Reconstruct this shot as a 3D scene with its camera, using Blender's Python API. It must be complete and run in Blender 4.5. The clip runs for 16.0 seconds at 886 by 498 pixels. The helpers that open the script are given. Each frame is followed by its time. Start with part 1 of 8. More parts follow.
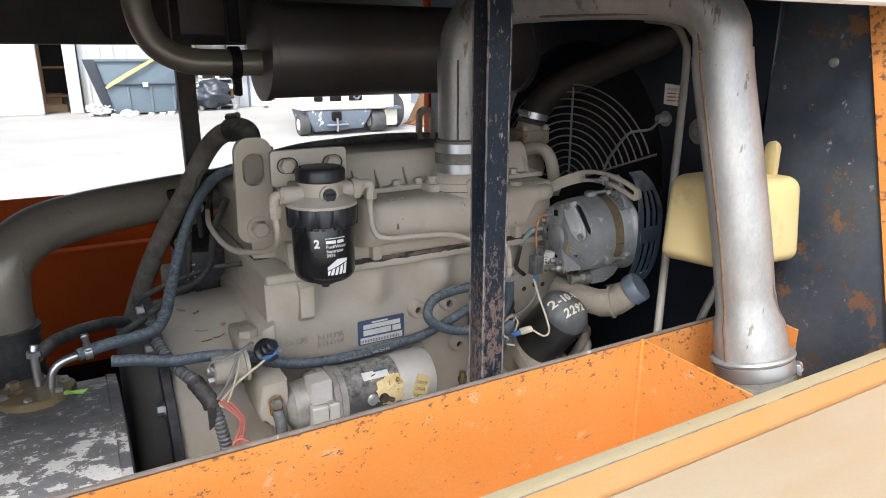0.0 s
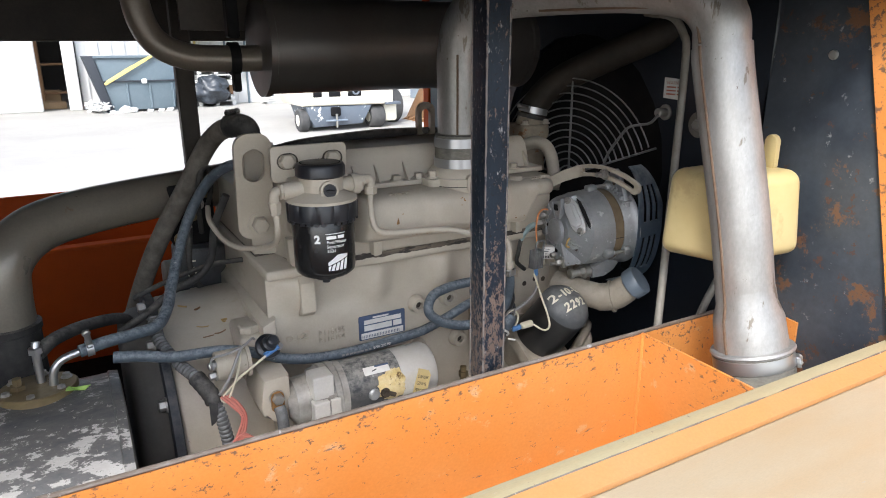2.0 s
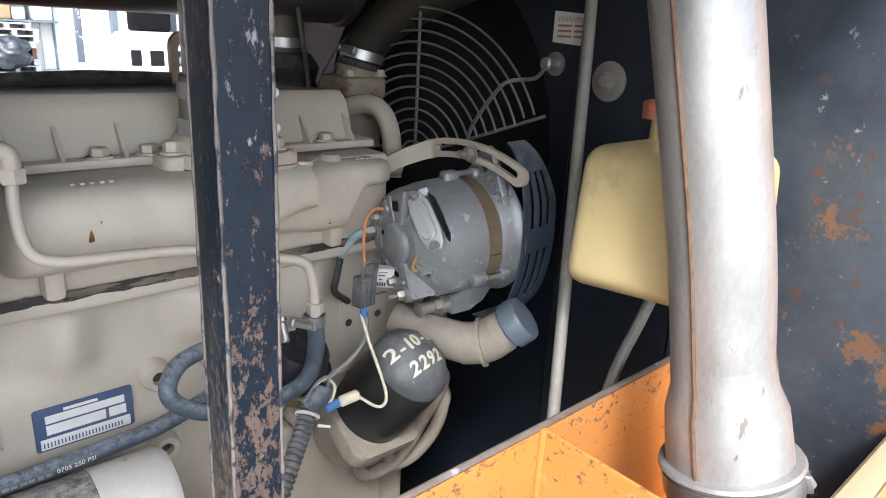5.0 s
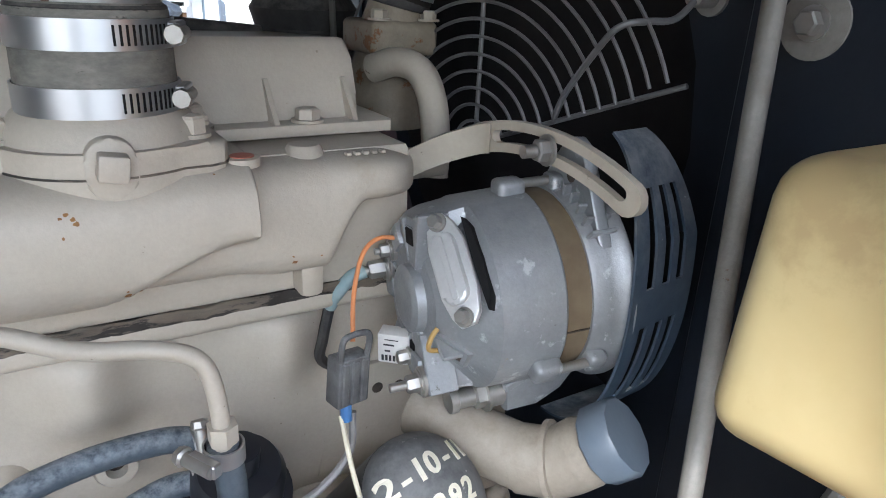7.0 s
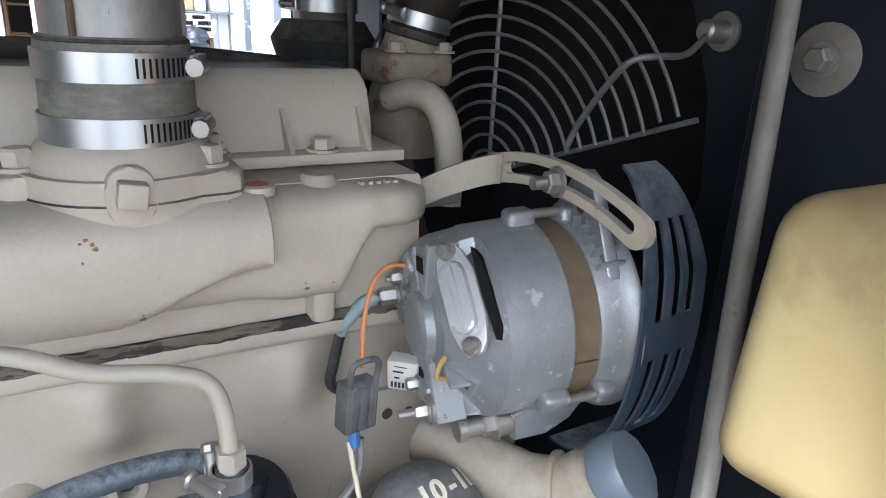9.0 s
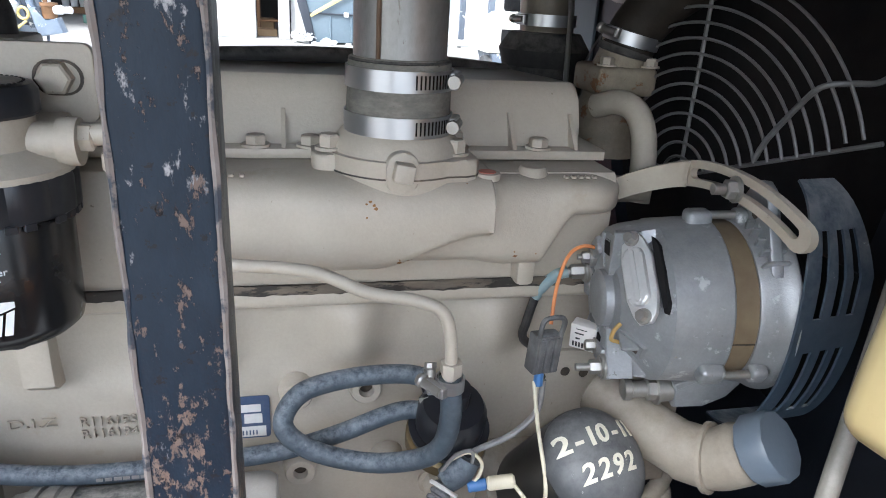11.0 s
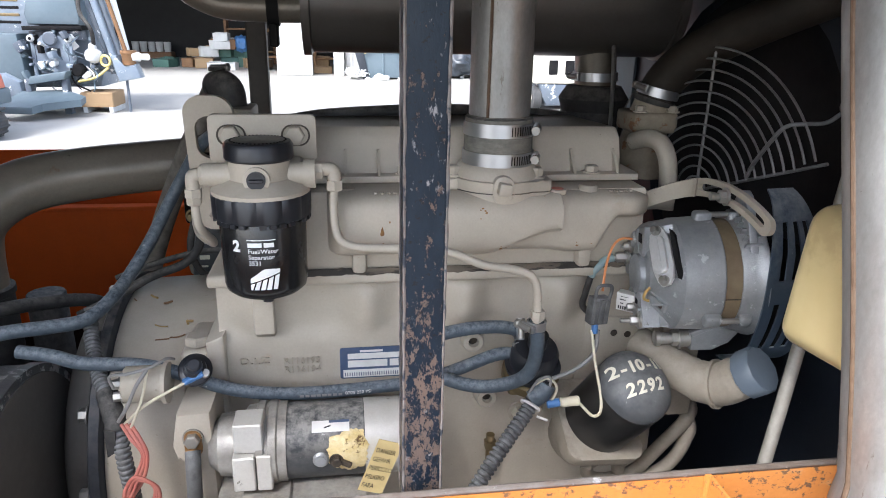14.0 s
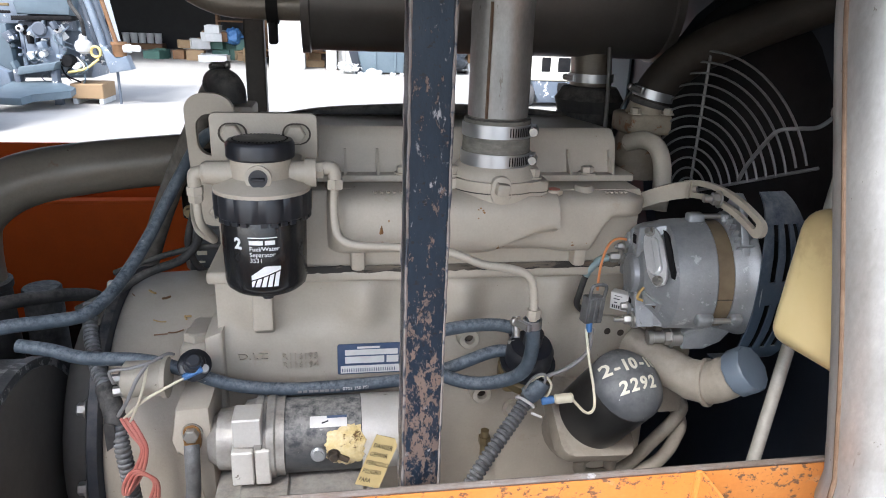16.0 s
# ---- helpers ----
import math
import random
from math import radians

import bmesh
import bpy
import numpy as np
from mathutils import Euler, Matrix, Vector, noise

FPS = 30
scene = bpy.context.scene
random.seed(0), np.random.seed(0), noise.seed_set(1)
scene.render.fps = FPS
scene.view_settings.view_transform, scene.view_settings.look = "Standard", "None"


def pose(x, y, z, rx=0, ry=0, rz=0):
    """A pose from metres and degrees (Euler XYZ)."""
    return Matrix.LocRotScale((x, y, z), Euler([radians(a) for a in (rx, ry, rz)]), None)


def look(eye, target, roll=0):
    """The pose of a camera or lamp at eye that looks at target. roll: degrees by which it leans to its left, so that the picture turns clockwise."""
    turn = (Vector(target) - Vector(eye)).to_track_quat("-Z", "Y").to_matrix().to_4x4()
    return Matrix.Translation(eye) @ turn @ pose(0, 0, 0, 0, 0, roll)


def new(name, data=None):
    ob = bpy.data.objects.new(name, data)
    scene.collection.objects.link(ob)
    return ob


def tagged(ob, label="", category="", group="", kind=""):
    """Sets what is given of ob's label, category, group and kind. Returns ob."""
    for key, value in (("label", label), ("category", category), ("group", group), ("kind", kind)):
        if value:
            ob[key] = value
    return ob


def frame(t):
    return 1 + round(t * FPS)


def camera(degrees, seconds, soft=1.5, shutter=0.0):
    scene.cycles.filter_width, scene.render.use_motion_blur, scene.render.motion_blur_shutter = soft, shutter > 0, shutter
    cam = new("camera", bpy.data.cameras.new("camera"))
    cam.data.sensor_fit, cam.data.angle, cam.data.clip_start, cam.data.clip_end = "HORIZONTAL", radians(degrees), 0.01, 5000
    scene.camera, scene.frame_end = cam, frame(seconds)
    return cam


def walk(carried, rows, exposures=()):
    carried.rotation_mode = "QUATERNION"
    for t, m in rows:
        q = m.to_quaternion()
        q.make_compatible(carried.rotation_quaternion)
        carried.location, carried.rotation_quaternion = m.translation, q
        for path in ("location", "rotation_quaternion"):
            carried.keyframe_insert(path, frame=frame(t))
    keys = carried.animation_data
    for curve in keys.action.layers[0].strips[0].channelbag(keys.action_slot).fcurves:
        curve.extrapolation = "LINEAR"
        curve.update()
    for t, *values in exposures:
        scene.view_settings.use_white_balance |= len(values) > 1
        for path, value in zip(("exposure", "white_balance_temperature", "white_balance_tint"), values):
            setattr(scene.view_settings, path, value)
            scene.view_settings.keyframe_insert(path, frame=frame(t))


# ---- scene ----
cam = camera(67.0, 16.0, soft=1.0)
PATH = [
    (0, (-0.392, -0.003, 1.442), (0.547, 1.67, 0.878), -0.0),
    (0.5, (-0.385, 0.0, 1.442), (0.547, 1.677, 0.876), -0.2),
    (1, (-0.386, 0.001, 1.44), (0.547, 1.678, 0.874), -0.0),
    (1.5, (-0.391, -0.003, 1.442), (0.545, 1.668, 0.867), -0.1),
    (2, (-0.393, -0.004, 1.442), (0.544, 1.666, 0.864), -0.3),
    (2.5, (-0.388, -0.002, 1.442), (0.55, 1.667, 0.863), -0.5),
    (3, (-0.348, -0.001, 1.44), (0.565, 1.681, 0.858), -0.4),
    (3.5, (-0.322, 0.048, 1.428), (0.556, 1.747, 0.844), 1.1),
    (4, (-0.353, 0.185, 1.416), (0.718, 1.776, 0.852), 1.9),
    (4.5, (-0.304, 0.295, 1.394), (0.966, 1.728, 0.816), 4.2),
    (4.7, (-0.217, 0.318, 1.374), (1.09, 1.711, 0.779), 3.2),
    (6.8, (0.16, 0.556, 1.312), (1.137, 2.13, 0.558), 2.0),
    (7, (0.164, 0.562, 1.316), (1.147, 2.146, 0.593), 2.7),
    (7.5, (0.167, 0.565, 1.317), (1.146, 2.163, 0.619), 2.3),
    (8, (0.165, 0.561, 1.321), (1.159, 2.167, 0.664), 2.9),
    (8.2, (0.167, 0.56, 1.32), (1.152, 2.174, 0.67), 3.0),
    (10.3, (0.158, 0.526, 1.331), (0.824, 2.273, 0.619), 2.6),
    (10.5, (0.154, 0.515, 1.334), (0.722, 2.294, 0.619), 2.9),
    (11, (0.114, 0.456, 1.35), (0.545, 2.274, 0.635), 3.5),
    (11.2, (0.089, 0.43, 1.358), (0.518, 2.257, 0.667), 4.4),
    (11.5, (0.071, 0.374, 1.376), (0.474, 2.193, 0.65), 4.1),
    (12, (0.071, 0.295, 1.4), (0.284, 2.125, 0.622), 2.3),
    (12.5, (0.049, 0.209, 1.407), (0.267, 2.026, 0.6), 2.4),
    (13, (0.028, 0.178, 1.406), (0.249, 2.042, 0.712), 1.8),
    (13.5, (0.02, 0.2, 1.404), (0.288, 2.063, 0.728), 1.4),
    (14, (0.011, 0.2, 1.404), (0.299, 2.072, 0.764), 1.3),
    (14.5, (0.006, 0.202, 1.406), (0.308, 2.066, 0.745), 1.5),
    (15, (0.003, 0.201, 1.407), (0.318, 2.061, 0.743), 2.0),
    (15.5, (0.001, 0.196, 1.409), (0.314, 2.057, 0.748), 2.2),
    (16, (0.001, 0.192, 1.411), (0.316, 2.056, 0.759), 2.1),
]
walk(cam, [(t, look(eye, target, roll)) for t, eye, target, roll in PATH], exposures=[(0.0, 1.62, 6200, 10), (3.4, 1.62, 6200, 10), (4.0, 1.72, 6150, 10), (4.5, 1.95, 6080, 10), (7.0, 2.29, 5720, 9), (8.5, 2.31, 5720, 9), (11.5, 2.09, 5800, 9), (12.5, 2.08, 5800, 9), (14.0, 1.91, 5970, 11), (16.0, 1.91, 5970, 11)])


# ---------------------------------------------------------------- light
world = bpy.data.worlds.new("sky")
scene.world = world
world.use_nodes = True
wn = world.node_tree
sky = wn.nodes.new("ShaderNodeTexSky")
sky.sky_type, sky.sun_disc = "NISHITA", False
SUN_TO = Vector((-0.60, -0.65, 1.0)).normalized()
sky.sun_elevation = math.asin(SUN_TO.z)
sky.sun_rotation = math.atan2(SUN_TO.x, SUN_TO.y)
sky.dust_density = 2.5
wn.nodes["Background"].inputs["Strength"].default_value = 0.15
hs = wn.nodes.new("ShaderNodeHueSaturation")
hs.inputs["Saturation"].default_value = 0.55
wn.links.new(sky.outputs["Color"], hs.inputs["Color"])
wn.links.new(hs.outputs["Color"], wn.nodes["Background"].inputs["Color"])
sun_data = bpy.data.lights.new("sun", "SUN")
sun_data.energy, sun_data.angle, sun_data.color = 1.4, radians(14.0), (1.0, 0.97, 0.93)
sun = new("sun", sun_data)
sun.matrix_world = look((0, 0, 30), (-SUN_TO.x, -SUN_TO.y, 30 - SUN_TO.z))


# ---------------------------------------------------------------- materials
def material(name, base, rough=0.6, metal=0.0, second=None, amount=0.5, scale=8.0, grain=150.0,
             vary=0.12, bump=0.15, chip=None, chip_cut=0.68, chip_scale=30.0, chip_metal=0.0, stretch=(1, 1, 1),
             chip_z=None, specular=0.5, third=None, third_cut=0.7, third_scale=4.0, per_piece=0.0, rough_var=0.3,
             chip2=None, chip2_cut=0.64, chip2_scale=80.0, chip2_stretch=(1, 1, 1), dust=None, dust_amount=0.5):
    m = bpy.data.materials.new(name)
    m.use_nodes = True
    t = m.node_tree
    N, L = t.nodes.new, t.links.new
    bsdf = t.nodes["Principled BSDF"]
    co = N("ShaderNodeTexCoord")
    mp = N("ShaderNodeMapping")
    mp.inputs["Scale"].default_value = stretch
    L(co.outputs["Object"], mp.inputs["Vector"])

    def tex(s, detail=5.0, rg=0.6):
        n = N("ShaderNodeTexNoise")
        n.inputs["Scale"].default_value, n.inputs["Detail"].default_value = s, detail
        n.inputs["Roughness"].default_value = rg
        L(mp.outputs["Vector"], n.inputs["Vector"])
        return n.outputs["Fac"]

    def ramp(src, a, b):
        r = N("ShaderNodeMapRange")
        r.inputs["From Min"].default_value, r.inputs["From Max"].default_value = a, b
        L(src, r.inputs["Value"])
        return r.outputs["Result"]

    def mix(fac, a, b):
        x = N("ShaderNodeMix")
        x.data_type = "RGBA"
        L(fac, x.inputs[0])
        for v, s in ((a, x.inputs[6]), (b, x.inputs[7])):
            if isinstance(v, tuple):
                s.default_value = (*v, 1)
            else:
                L(v, s)
        return x.outputs[2]

    def times(src, k):
        x = N("ShaderNodeMath")
        x.operation = "MULTIPLY"
        L(src, x.inputs[0])
        x.inputs[1].default_value = k
        return x.outputs[0]

    second = second or tuple(c * 0.75 for c in base)
    col = mix(times(ramp(tex(scale), 0.35, 0.68), amount), base, second)
    g = tex(grain, 3.0, 0.7)
    col = mix(times(ramp(g, 0.3, 0.75), vary), col, tuple(c * 0.45 for c in base))
    if third:
        col = mix(ramp(tex(third_scale, 8.0, 0.65), third_cut, third_cut + 0.06), col, third)
    height = times(g, 0.4)
    rgh = N("ShaderNodeMath")
    rgh.operation = "MULTIPLY_ADD"
    L(tex(scale * 2.3), rgh.inputs[0])
    rgh.inputs[1].default_value, rgh.inputs[2].default_value = rough_var, rough - rough_var / 2
    rgh.use_clamp = True
    rough_out = rgh.outputs[0]
    if chip:
        c = tex(chip_scale, 8.0, 0.72)
        if chip_z:
            sep = N("ShaderNodeSeparateXYZ")
            L(co.outputs["Object"], sep.inputs[0])
            zr = ramp(sep.outputs["Z"], chip_z[0], chip_z[1])
            add = N("ShaderNodeMath")
            add.operation = "MULTIPLY_ADD"
            L(zr, add.inputs[0])
            add.inputs[1].default_value = chip_z[2]
            L(c, add.inputs[2])
            c = add.outputs[0]
        k = ramp(c, chip_cut, chip_cut + 0.03)
        col = mix(k, col, chip)
        sub = N("ShaderNodeMath")
        sub.operation = "SUBTRACT"
        L(height, sub.inputs[0])
        L(times(k, 0.5), sub.inputs[1])
        height = sub.outputs[0]
    if chip2:
        mp2 = N("ShaderNodeMapping")
        mp2.inputs["Scale"].default_value = chip2_stretch
        mp2.inputs["Location"].default_value = (3.1, 1.7, 5.3)
        L(co.outputs["Object"], mp2.inputs["Vector"])
        n2 = N("ShaderNodeTexNoise")
        n2.inputs["Scale"].default_value, n2.inputs["Detail"].default_value, n2.inputs["Roughness"].default_value = chip2_scale, 7.0, 0.7
        L(mp2.outputs["Vector"], n2.inputs["Vector"])
        col = mix(ramp(n2.outputs["Fac"], chip2_cut, chip2_cut + 0.025), col, chip2)
    if dust:
        ge = N("ShaderNodeNewGeometry")
        sp = N("ShaderNodeSeparateXYZ")
        L(ge.outputs["Normal"], sp.inputs[0])
        up = N("ShaderNodeMath")
        up.operation = "MULTIPLY"
        L(ramp(sp.outputs["Z"], -0.1, 0.9), up.inputs[0])
        L(ramp(tex(scale * 3.0, 7.0, 0.7), 0.36, 0.62), up.inputs[1])
        col = mix(times(up.outputs[0], dust_amount), col, dust)
    if per_piece:
        oi = N("ShaderNodeObjectInfo")
        col = mix(times(oi.outputs["Random"], per_piece), col, tuple(c * 0.3 for c in base))
    bm_node = N("ShaderNodeBump")
    bm_node.inputs["Strength"].default_value, bm_node.inputs["Distance"].default_value = bump, 0.002
    L(height, bm_node.inputs["Height"])
    L(bm_node.outputs["Normal"], bsdf.inputs["Normal"])
    L(col, bsdf.inputs["Base Color"])
    L(rough_out, bsdf.inputs["Roughness"])
    bsdf.inputs["Metallic"].default_value = metal
    bsdf.inputs["Specular IOR Level"].default_value = specular
    return m


TAN = material("tan_engine_paint", (0.455, 0.405, 0.325), 0.5, second=(0.34, 0.297, 0.232), amount=0.6, scale=9, grain=320,
               vary=0.16, bump=0.28, chip=(0.20, 0.10, 0.04), chip_cut=0.715, chip_scale=42, third=(0.37, 0.315, 0.235), third_cut=0.63, third_scale=15,
               chip2=(0.22, 0.18, 0.13), chip2_cut=0.685, chip2_scale=110, dust=(0.50, 0.46, 0.39), dust_amount=0.3)
TAN_DARK = material("dusty_tan_paint", (0.43, 0.38, 0.30), 0.7, second=(0.29, 0.25, 0.19), amount=0.7, scale=14, bump=0.35, grain=300,
                    chip=(0.22, 0.10, 0.04), chip_cut=0.67, chip_scale=50, chip2=(0.17, 0.14, 0.10), chip2_cut=0.66, chip2_scale=90, dust=(0.52, 0.47, 0.39), dust_amount=0.5)
GREASE = material("oily_grime", (0.025, 0.02, 0.016), 0.5, specular=0.3, second=(0.17, 0.13, 0.09), scale=60, bump=0.6, grain=400)
ORANGE = material("scratched_orange_paint", (0.575, 0.208, 0.043), 0.42, second=(0.58, 0.258, 0.078), amount=0.7, scale=6, grain=200,
                  vary=0.2, bump=0.15, chip=(0.15, 0.08, 0.05), chip_cut=0.642, chip_scale=88, stretch=(1, 1, 1.3),
                  chip_z=(0.93, 1.03, 0.09), third=(0.56, 0.31, 0.15), third_cut=0.62, third_scale=22,
                  chip2=(0.17, 0.11, 0.085), chip2_cut=0.648, chip2_scale=36, chip2_stretch=(0.8, 0.8, 3.5))
ORANGE_PALE = material("pale_orange_paint", (0.30, 0.245, 0.165), 0.5, second=(0.29, 0.21, 0.12), amount=0.8, scale=5, grain=220,
                        vary=0.22, chip=(0.24, 0.23, 0.21), chip_cut=0.655, chip_scale=14, stretch=(1, 4, 4), chip2=(0.20, 0.14, 0.09), chip2_cut=0.70, chip2_scale=60)
RAILTOP = material("pale_yellow_paint", (0.31, 0.27, 0.165), 0.55, second=(0.32, 0.235, 0.12), amount=0.8, scale=9, grain=240, vary=0.25, bump=0.2,
                   chip=(0.30, 0.29, 0.27), chip_cut=0.62, chip_scale=22, stretch=(0.6, 2, 2), chip2=(0.17, 0.11, 0.07), chip2_cut=0.66, chip2_scale=80)
RAILFACE = material("dulled_orange_paint", (0.42, 0.19, 0.06), 0.5, second=(0.40, 0.215, 0.09), amount=0.8, scale=7, grain=240, vary=0.2, bump=0.15,
                    chip=(0.16, 0.10, 0.065), chip_cut=0.67, chip_scale=70)
# Darker tan: shade round the filler neck is put into the base, dust on top.
FILLER = material("shaded_tan_casting", (0.30, 0.26, 0.205), 0.65, second=(0.20, 0.17, 0.13), amount=0.8, scale=16, grain=300, vary=0.25, bump=0.4, dust=(0.40, 0.36, 0.30), dust_amount=0.5)
DRUM = material("dust_filmed_black_drum", (0.10, 0.093, 0.083), 0.7, specular=0.2, second=(0.14, 0.128, 0.112), amount=0.8, scale=7, grain=120, vary=0.2, bump=0.15)
# Deeper copy of the orange body paint, with the far side's shade in its colour.
ORANGE_SHADE = material("shaded_orange_paint", (0.60, 0.095, 0.012), 0.6, specular=0.15, second=(0.42, 0.07, 0.015), amount=0.7, scale=5, bump=0.1)
FRAME = material("blue_black_frame_paint", (0.022, 0.028, 0.038), 0.45, specular=0.25, second=(0.05, 0.056, 0.066), amount=0.7, scale=20, grain=120,
                 vary=0.3, bump=0.3, chip=(0.36, 0.33, 0.30), chip_cut=0.70, chip_scale=50, dust=(0.30, 0.27, 0.23), dust_amount=0.3)
POST = material("chipped_post_paint", (0.009, 0.015, 0.024), 0.38, second=(0.017, 0.026, 0.039), amount=0.8, scale=25, grain=140,
                vary=0.3, bump=0.6, chip=(0.115, 0.085, 0.070), chip_cut=0.60, chip_scale=150, stretch=(1.2, 1.2, 0.6),
                chip_z=(1.25, 1.08, 0.125), third=(0.24, 0.235, 0.235), third_cut=0.625, third_scale=110, specular=0.2,
                chip2=(0.012, 0.011, 0.012), chip2_cut=0.60, chip2_scale=150)
PANEL = material("rust_patched_dark_panel", (0.030, 0.037, 0.047), 0.35, second=(0.07, 0.08, 0.09), amount=0.8, scale=7, grain=80,
                 vary=0.3, bump=0.35, specular=0.35, chip=(0.125, 0.066, 0.036), chip_cut=0.585, chip_scale=11, third=(0.20, 0.205, 0.20), third_cut=0.635, third_scale=55,
                 chip2=(0.075, 0.04, 0.028), chip2_cut=0.60, chip2_scale=38)
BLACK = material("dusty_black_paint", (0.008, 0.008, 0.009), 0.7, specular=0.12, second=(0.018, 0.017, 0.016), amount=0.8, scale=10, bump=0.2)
BROWN = material("heat_browned_steel", (0.20, 0.172, 0.135), 0.33, metal=0.3, second=(0.26, 0.23, 0.185), amount=0.8, scale=7, grain=220,
                 vary=0.25, bump=0.2, third=(0.17, 0.10, 0.055), third_cut=0.66, third_scale=18, dust=(0.30, 0.27, 0.22), dust_amount=0.2)
MUFF = material("grey_brown_muffler_steel", (0.15, 0.138, 0.125), 0.40, metal=0.45, second=(0.10, 0.09, 0.08), amount=0.9, scale=5, grain=200,
                vary=0.2, bump=0.15, third=(0.16, 0.12, 0.09), third_cut=0.7, third_scale=25)
GALV = material("weathered_aluminised_tube", (0.27, 0.264, 0.25), 0.42, metal=0.5, second=(0.36, 0.355, 0.34), amount=0.9, scale=30, grain=260,
                vary=0.3, bump=0.22, chip=(0.085, 0.06, 0.04), chip_cut=0.66, chip_scale=120, stretch=(1, 1, 0.5),
                chip2=(0.155, 0.135, 0.11), chip2_cut=0.61, chip2_scale=20, chip2_stretch=(1.6, 1.6, 0.35))
GREYTUBE = material("dull_grey_tube", (0.155, 0.148, 0.135), 0.42, metal=0.5, second=(0.23, 0.22, 0.20), amount=0.9, scale=26, grain=260,
                    vary=0.3, bump=0.25, chip=(0.19, 0.11, 0.06), chip_cut=0.65, chip_scale=45, stretch=(1, 1, 0.4),
                    chip2=(0.34, 0.33, 0.31), chip2_cut=0.64, chip2_scale=85)
SLEEVE = material("olive_grey_rubber", (0.13, 0.127, 0.11), 0.8, second=(0.25, 0.235, 0.20), amount=1.0, scale=45, grain=160, vary=0.35, bump=0.6, specular=0.15, stretch=(1, 1, 2.2), chip=(0.07, 0.067, 0.06), chip_cut=0.62, chip_scale=60)
CONDUIT = material("dusty_grey_black_plastic", (0.06, 0.06, 0.06), 0.6, second=(0.15, 0.147, 0.14), amount=0.8, scale=30, bump=0.2, specular=0.3, dust=(0.30, 0.305, 0.31), dust_amount=0.7)
BARREL = material("dusty_black_starter_paint", (0.035, 0.039, 0.045), 0.4, second=(0.08, 0.08, 0.078), amount=0.9, scale=30, grain=160, vary=0.2, bump=0.3, specular=0.3, chip=(0.36, 0.35, 0.33), chip_cut=0.66, chip_scale=70, dust=(0.42, 0.40, 0.36), dust_amount=0.7)
EDGE = material("worn_post_edge", (0.12, 0.102, 0.09), 0.6, second=(0.20, 0.185, 0.175), scale=80, third=(0.02, 0.026, 0.036), third_cut=0.53, third_scale=60, bump=0.5)
WELD = material("rusty_weld_seam", (0.085, 0.047, 0.024), 0.7, second=(0.14, 0.09, 0.055), amount=0.9, scale=90, bump=0.6)
STEEL = material("bright_clamp_steel", (0.45, 0.46, 0.47), 0.34, metal=0.9, second=(0.52, 0.52, 0.51), scale=12, vary=0.05, bump=0.02, rough_var=0.05)
ZINC = material("dull_zinc_bolt", (0.36, 0.35, 0.325), 0.42, metal=0.75, second=(0.33, 0.30, 0.25), scale=90, bump=0.2)
ALU = material("cast_alternator_aluminium", (0.32, 0.33, 0.335), 0.42, metal=0.4, second=(0.215, 0.225, 0.23), amount=0.8, scale=22, grain=320,
               vary=0.25, bump=0.35, third=(0.46, 0.47, 0.475), third_cut=0.60, third_scale=60, chip=(0.27, 0.23, 0.16), chip_cut=0.69, chip_scale=26,
               chip2=(0.13, 0.125, 0.115), chip2_cut=0.67, chip2_scale=70, dust=(0.40, 0.39, 0.37), dust_amount=0.35)
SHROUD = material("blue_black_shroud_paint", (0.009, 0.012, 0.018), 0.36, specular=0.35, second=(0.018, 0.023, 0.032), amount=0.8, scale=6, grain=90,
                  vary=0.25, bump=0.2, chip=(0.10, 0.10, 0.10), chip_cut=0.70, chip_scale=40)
PALEALU = material("bright_cast_cover", (0.60, 0.60, 0.585), 0.36, metal=0.4, second=(0.48, 0.48, 0.465), amount=0.7, scale=40, grain=260, vary=0.12, bump=0.2)
RUST = material("fresh_rust_spot", (0.30, 0.155, 0.045), 0.8, second=(0.16, 0.075, 0.03), amount=0.9, scale=220, bump=0.5)
LIP = material("worn_brown_grey_lip", (0.20, 0.175, 0.155), 0.5, metal=0.3, second=(0.12, 0.085, 0.06), amount=0.9, scale=30, grain=260, vary=0.3, bump=0.5,
               chip=(0.34, 0.33, 0.32), chip_cut=0.62, chip_scale=55, chip2=(0.45, 0.17, 0.06), chip2_cut=0.65, chip2_scale=30)
RADHOSE = material("dark_brown_hose_rubber", (0.020, 0.017, 0.014), 0.6, specular=0.2, second=(0.042, 0.035, 0.028), amount=0.8, scale=18, grain=200, vary=0.2, bump=0.4)
DUSTGREY = material("dust_caked_grey_casting", (0.38, 0.365, 0.335), 0.45, metal=0.3, second=(0.20, 0.185, 0.165), amount=1.0, scale=34, grain=260, vary=0.3, bump=0.5,
                    chip=(0.42, 0.42, 0.40), chip_cut=0.65, chip_scale=60, dust=(0.44, 0.40, 0.34), dust_amount=0.6)
DUSTALU = material("dusty_pale_casting", (0.60, 0.585, 0.545), 0.42, metal=0.25, second=(0.54, 0.51, 0.46), amount=0.8, scale=26, grain=300, vary=0.2, bump=0.3,
                   chip2=(0.16, 0.14, 0.11), chip2_cut=0.66, chip2_scale=80, dust=(0.52, 0.48, 0.41), dust_amount=0.4)
SEAM = material("oil_stained_seam", (0.16, 0.13, 0.095), 0.5, second=(0.06, 0.048, 0.035), amount=0.9, scale=40, grain=300, vary=0.3, bump=0.5, stretch=(0.35, 1, 2),
                chip=(0.022, 0.018, 0.014), chip_cut=0.50, chip_scale=26)
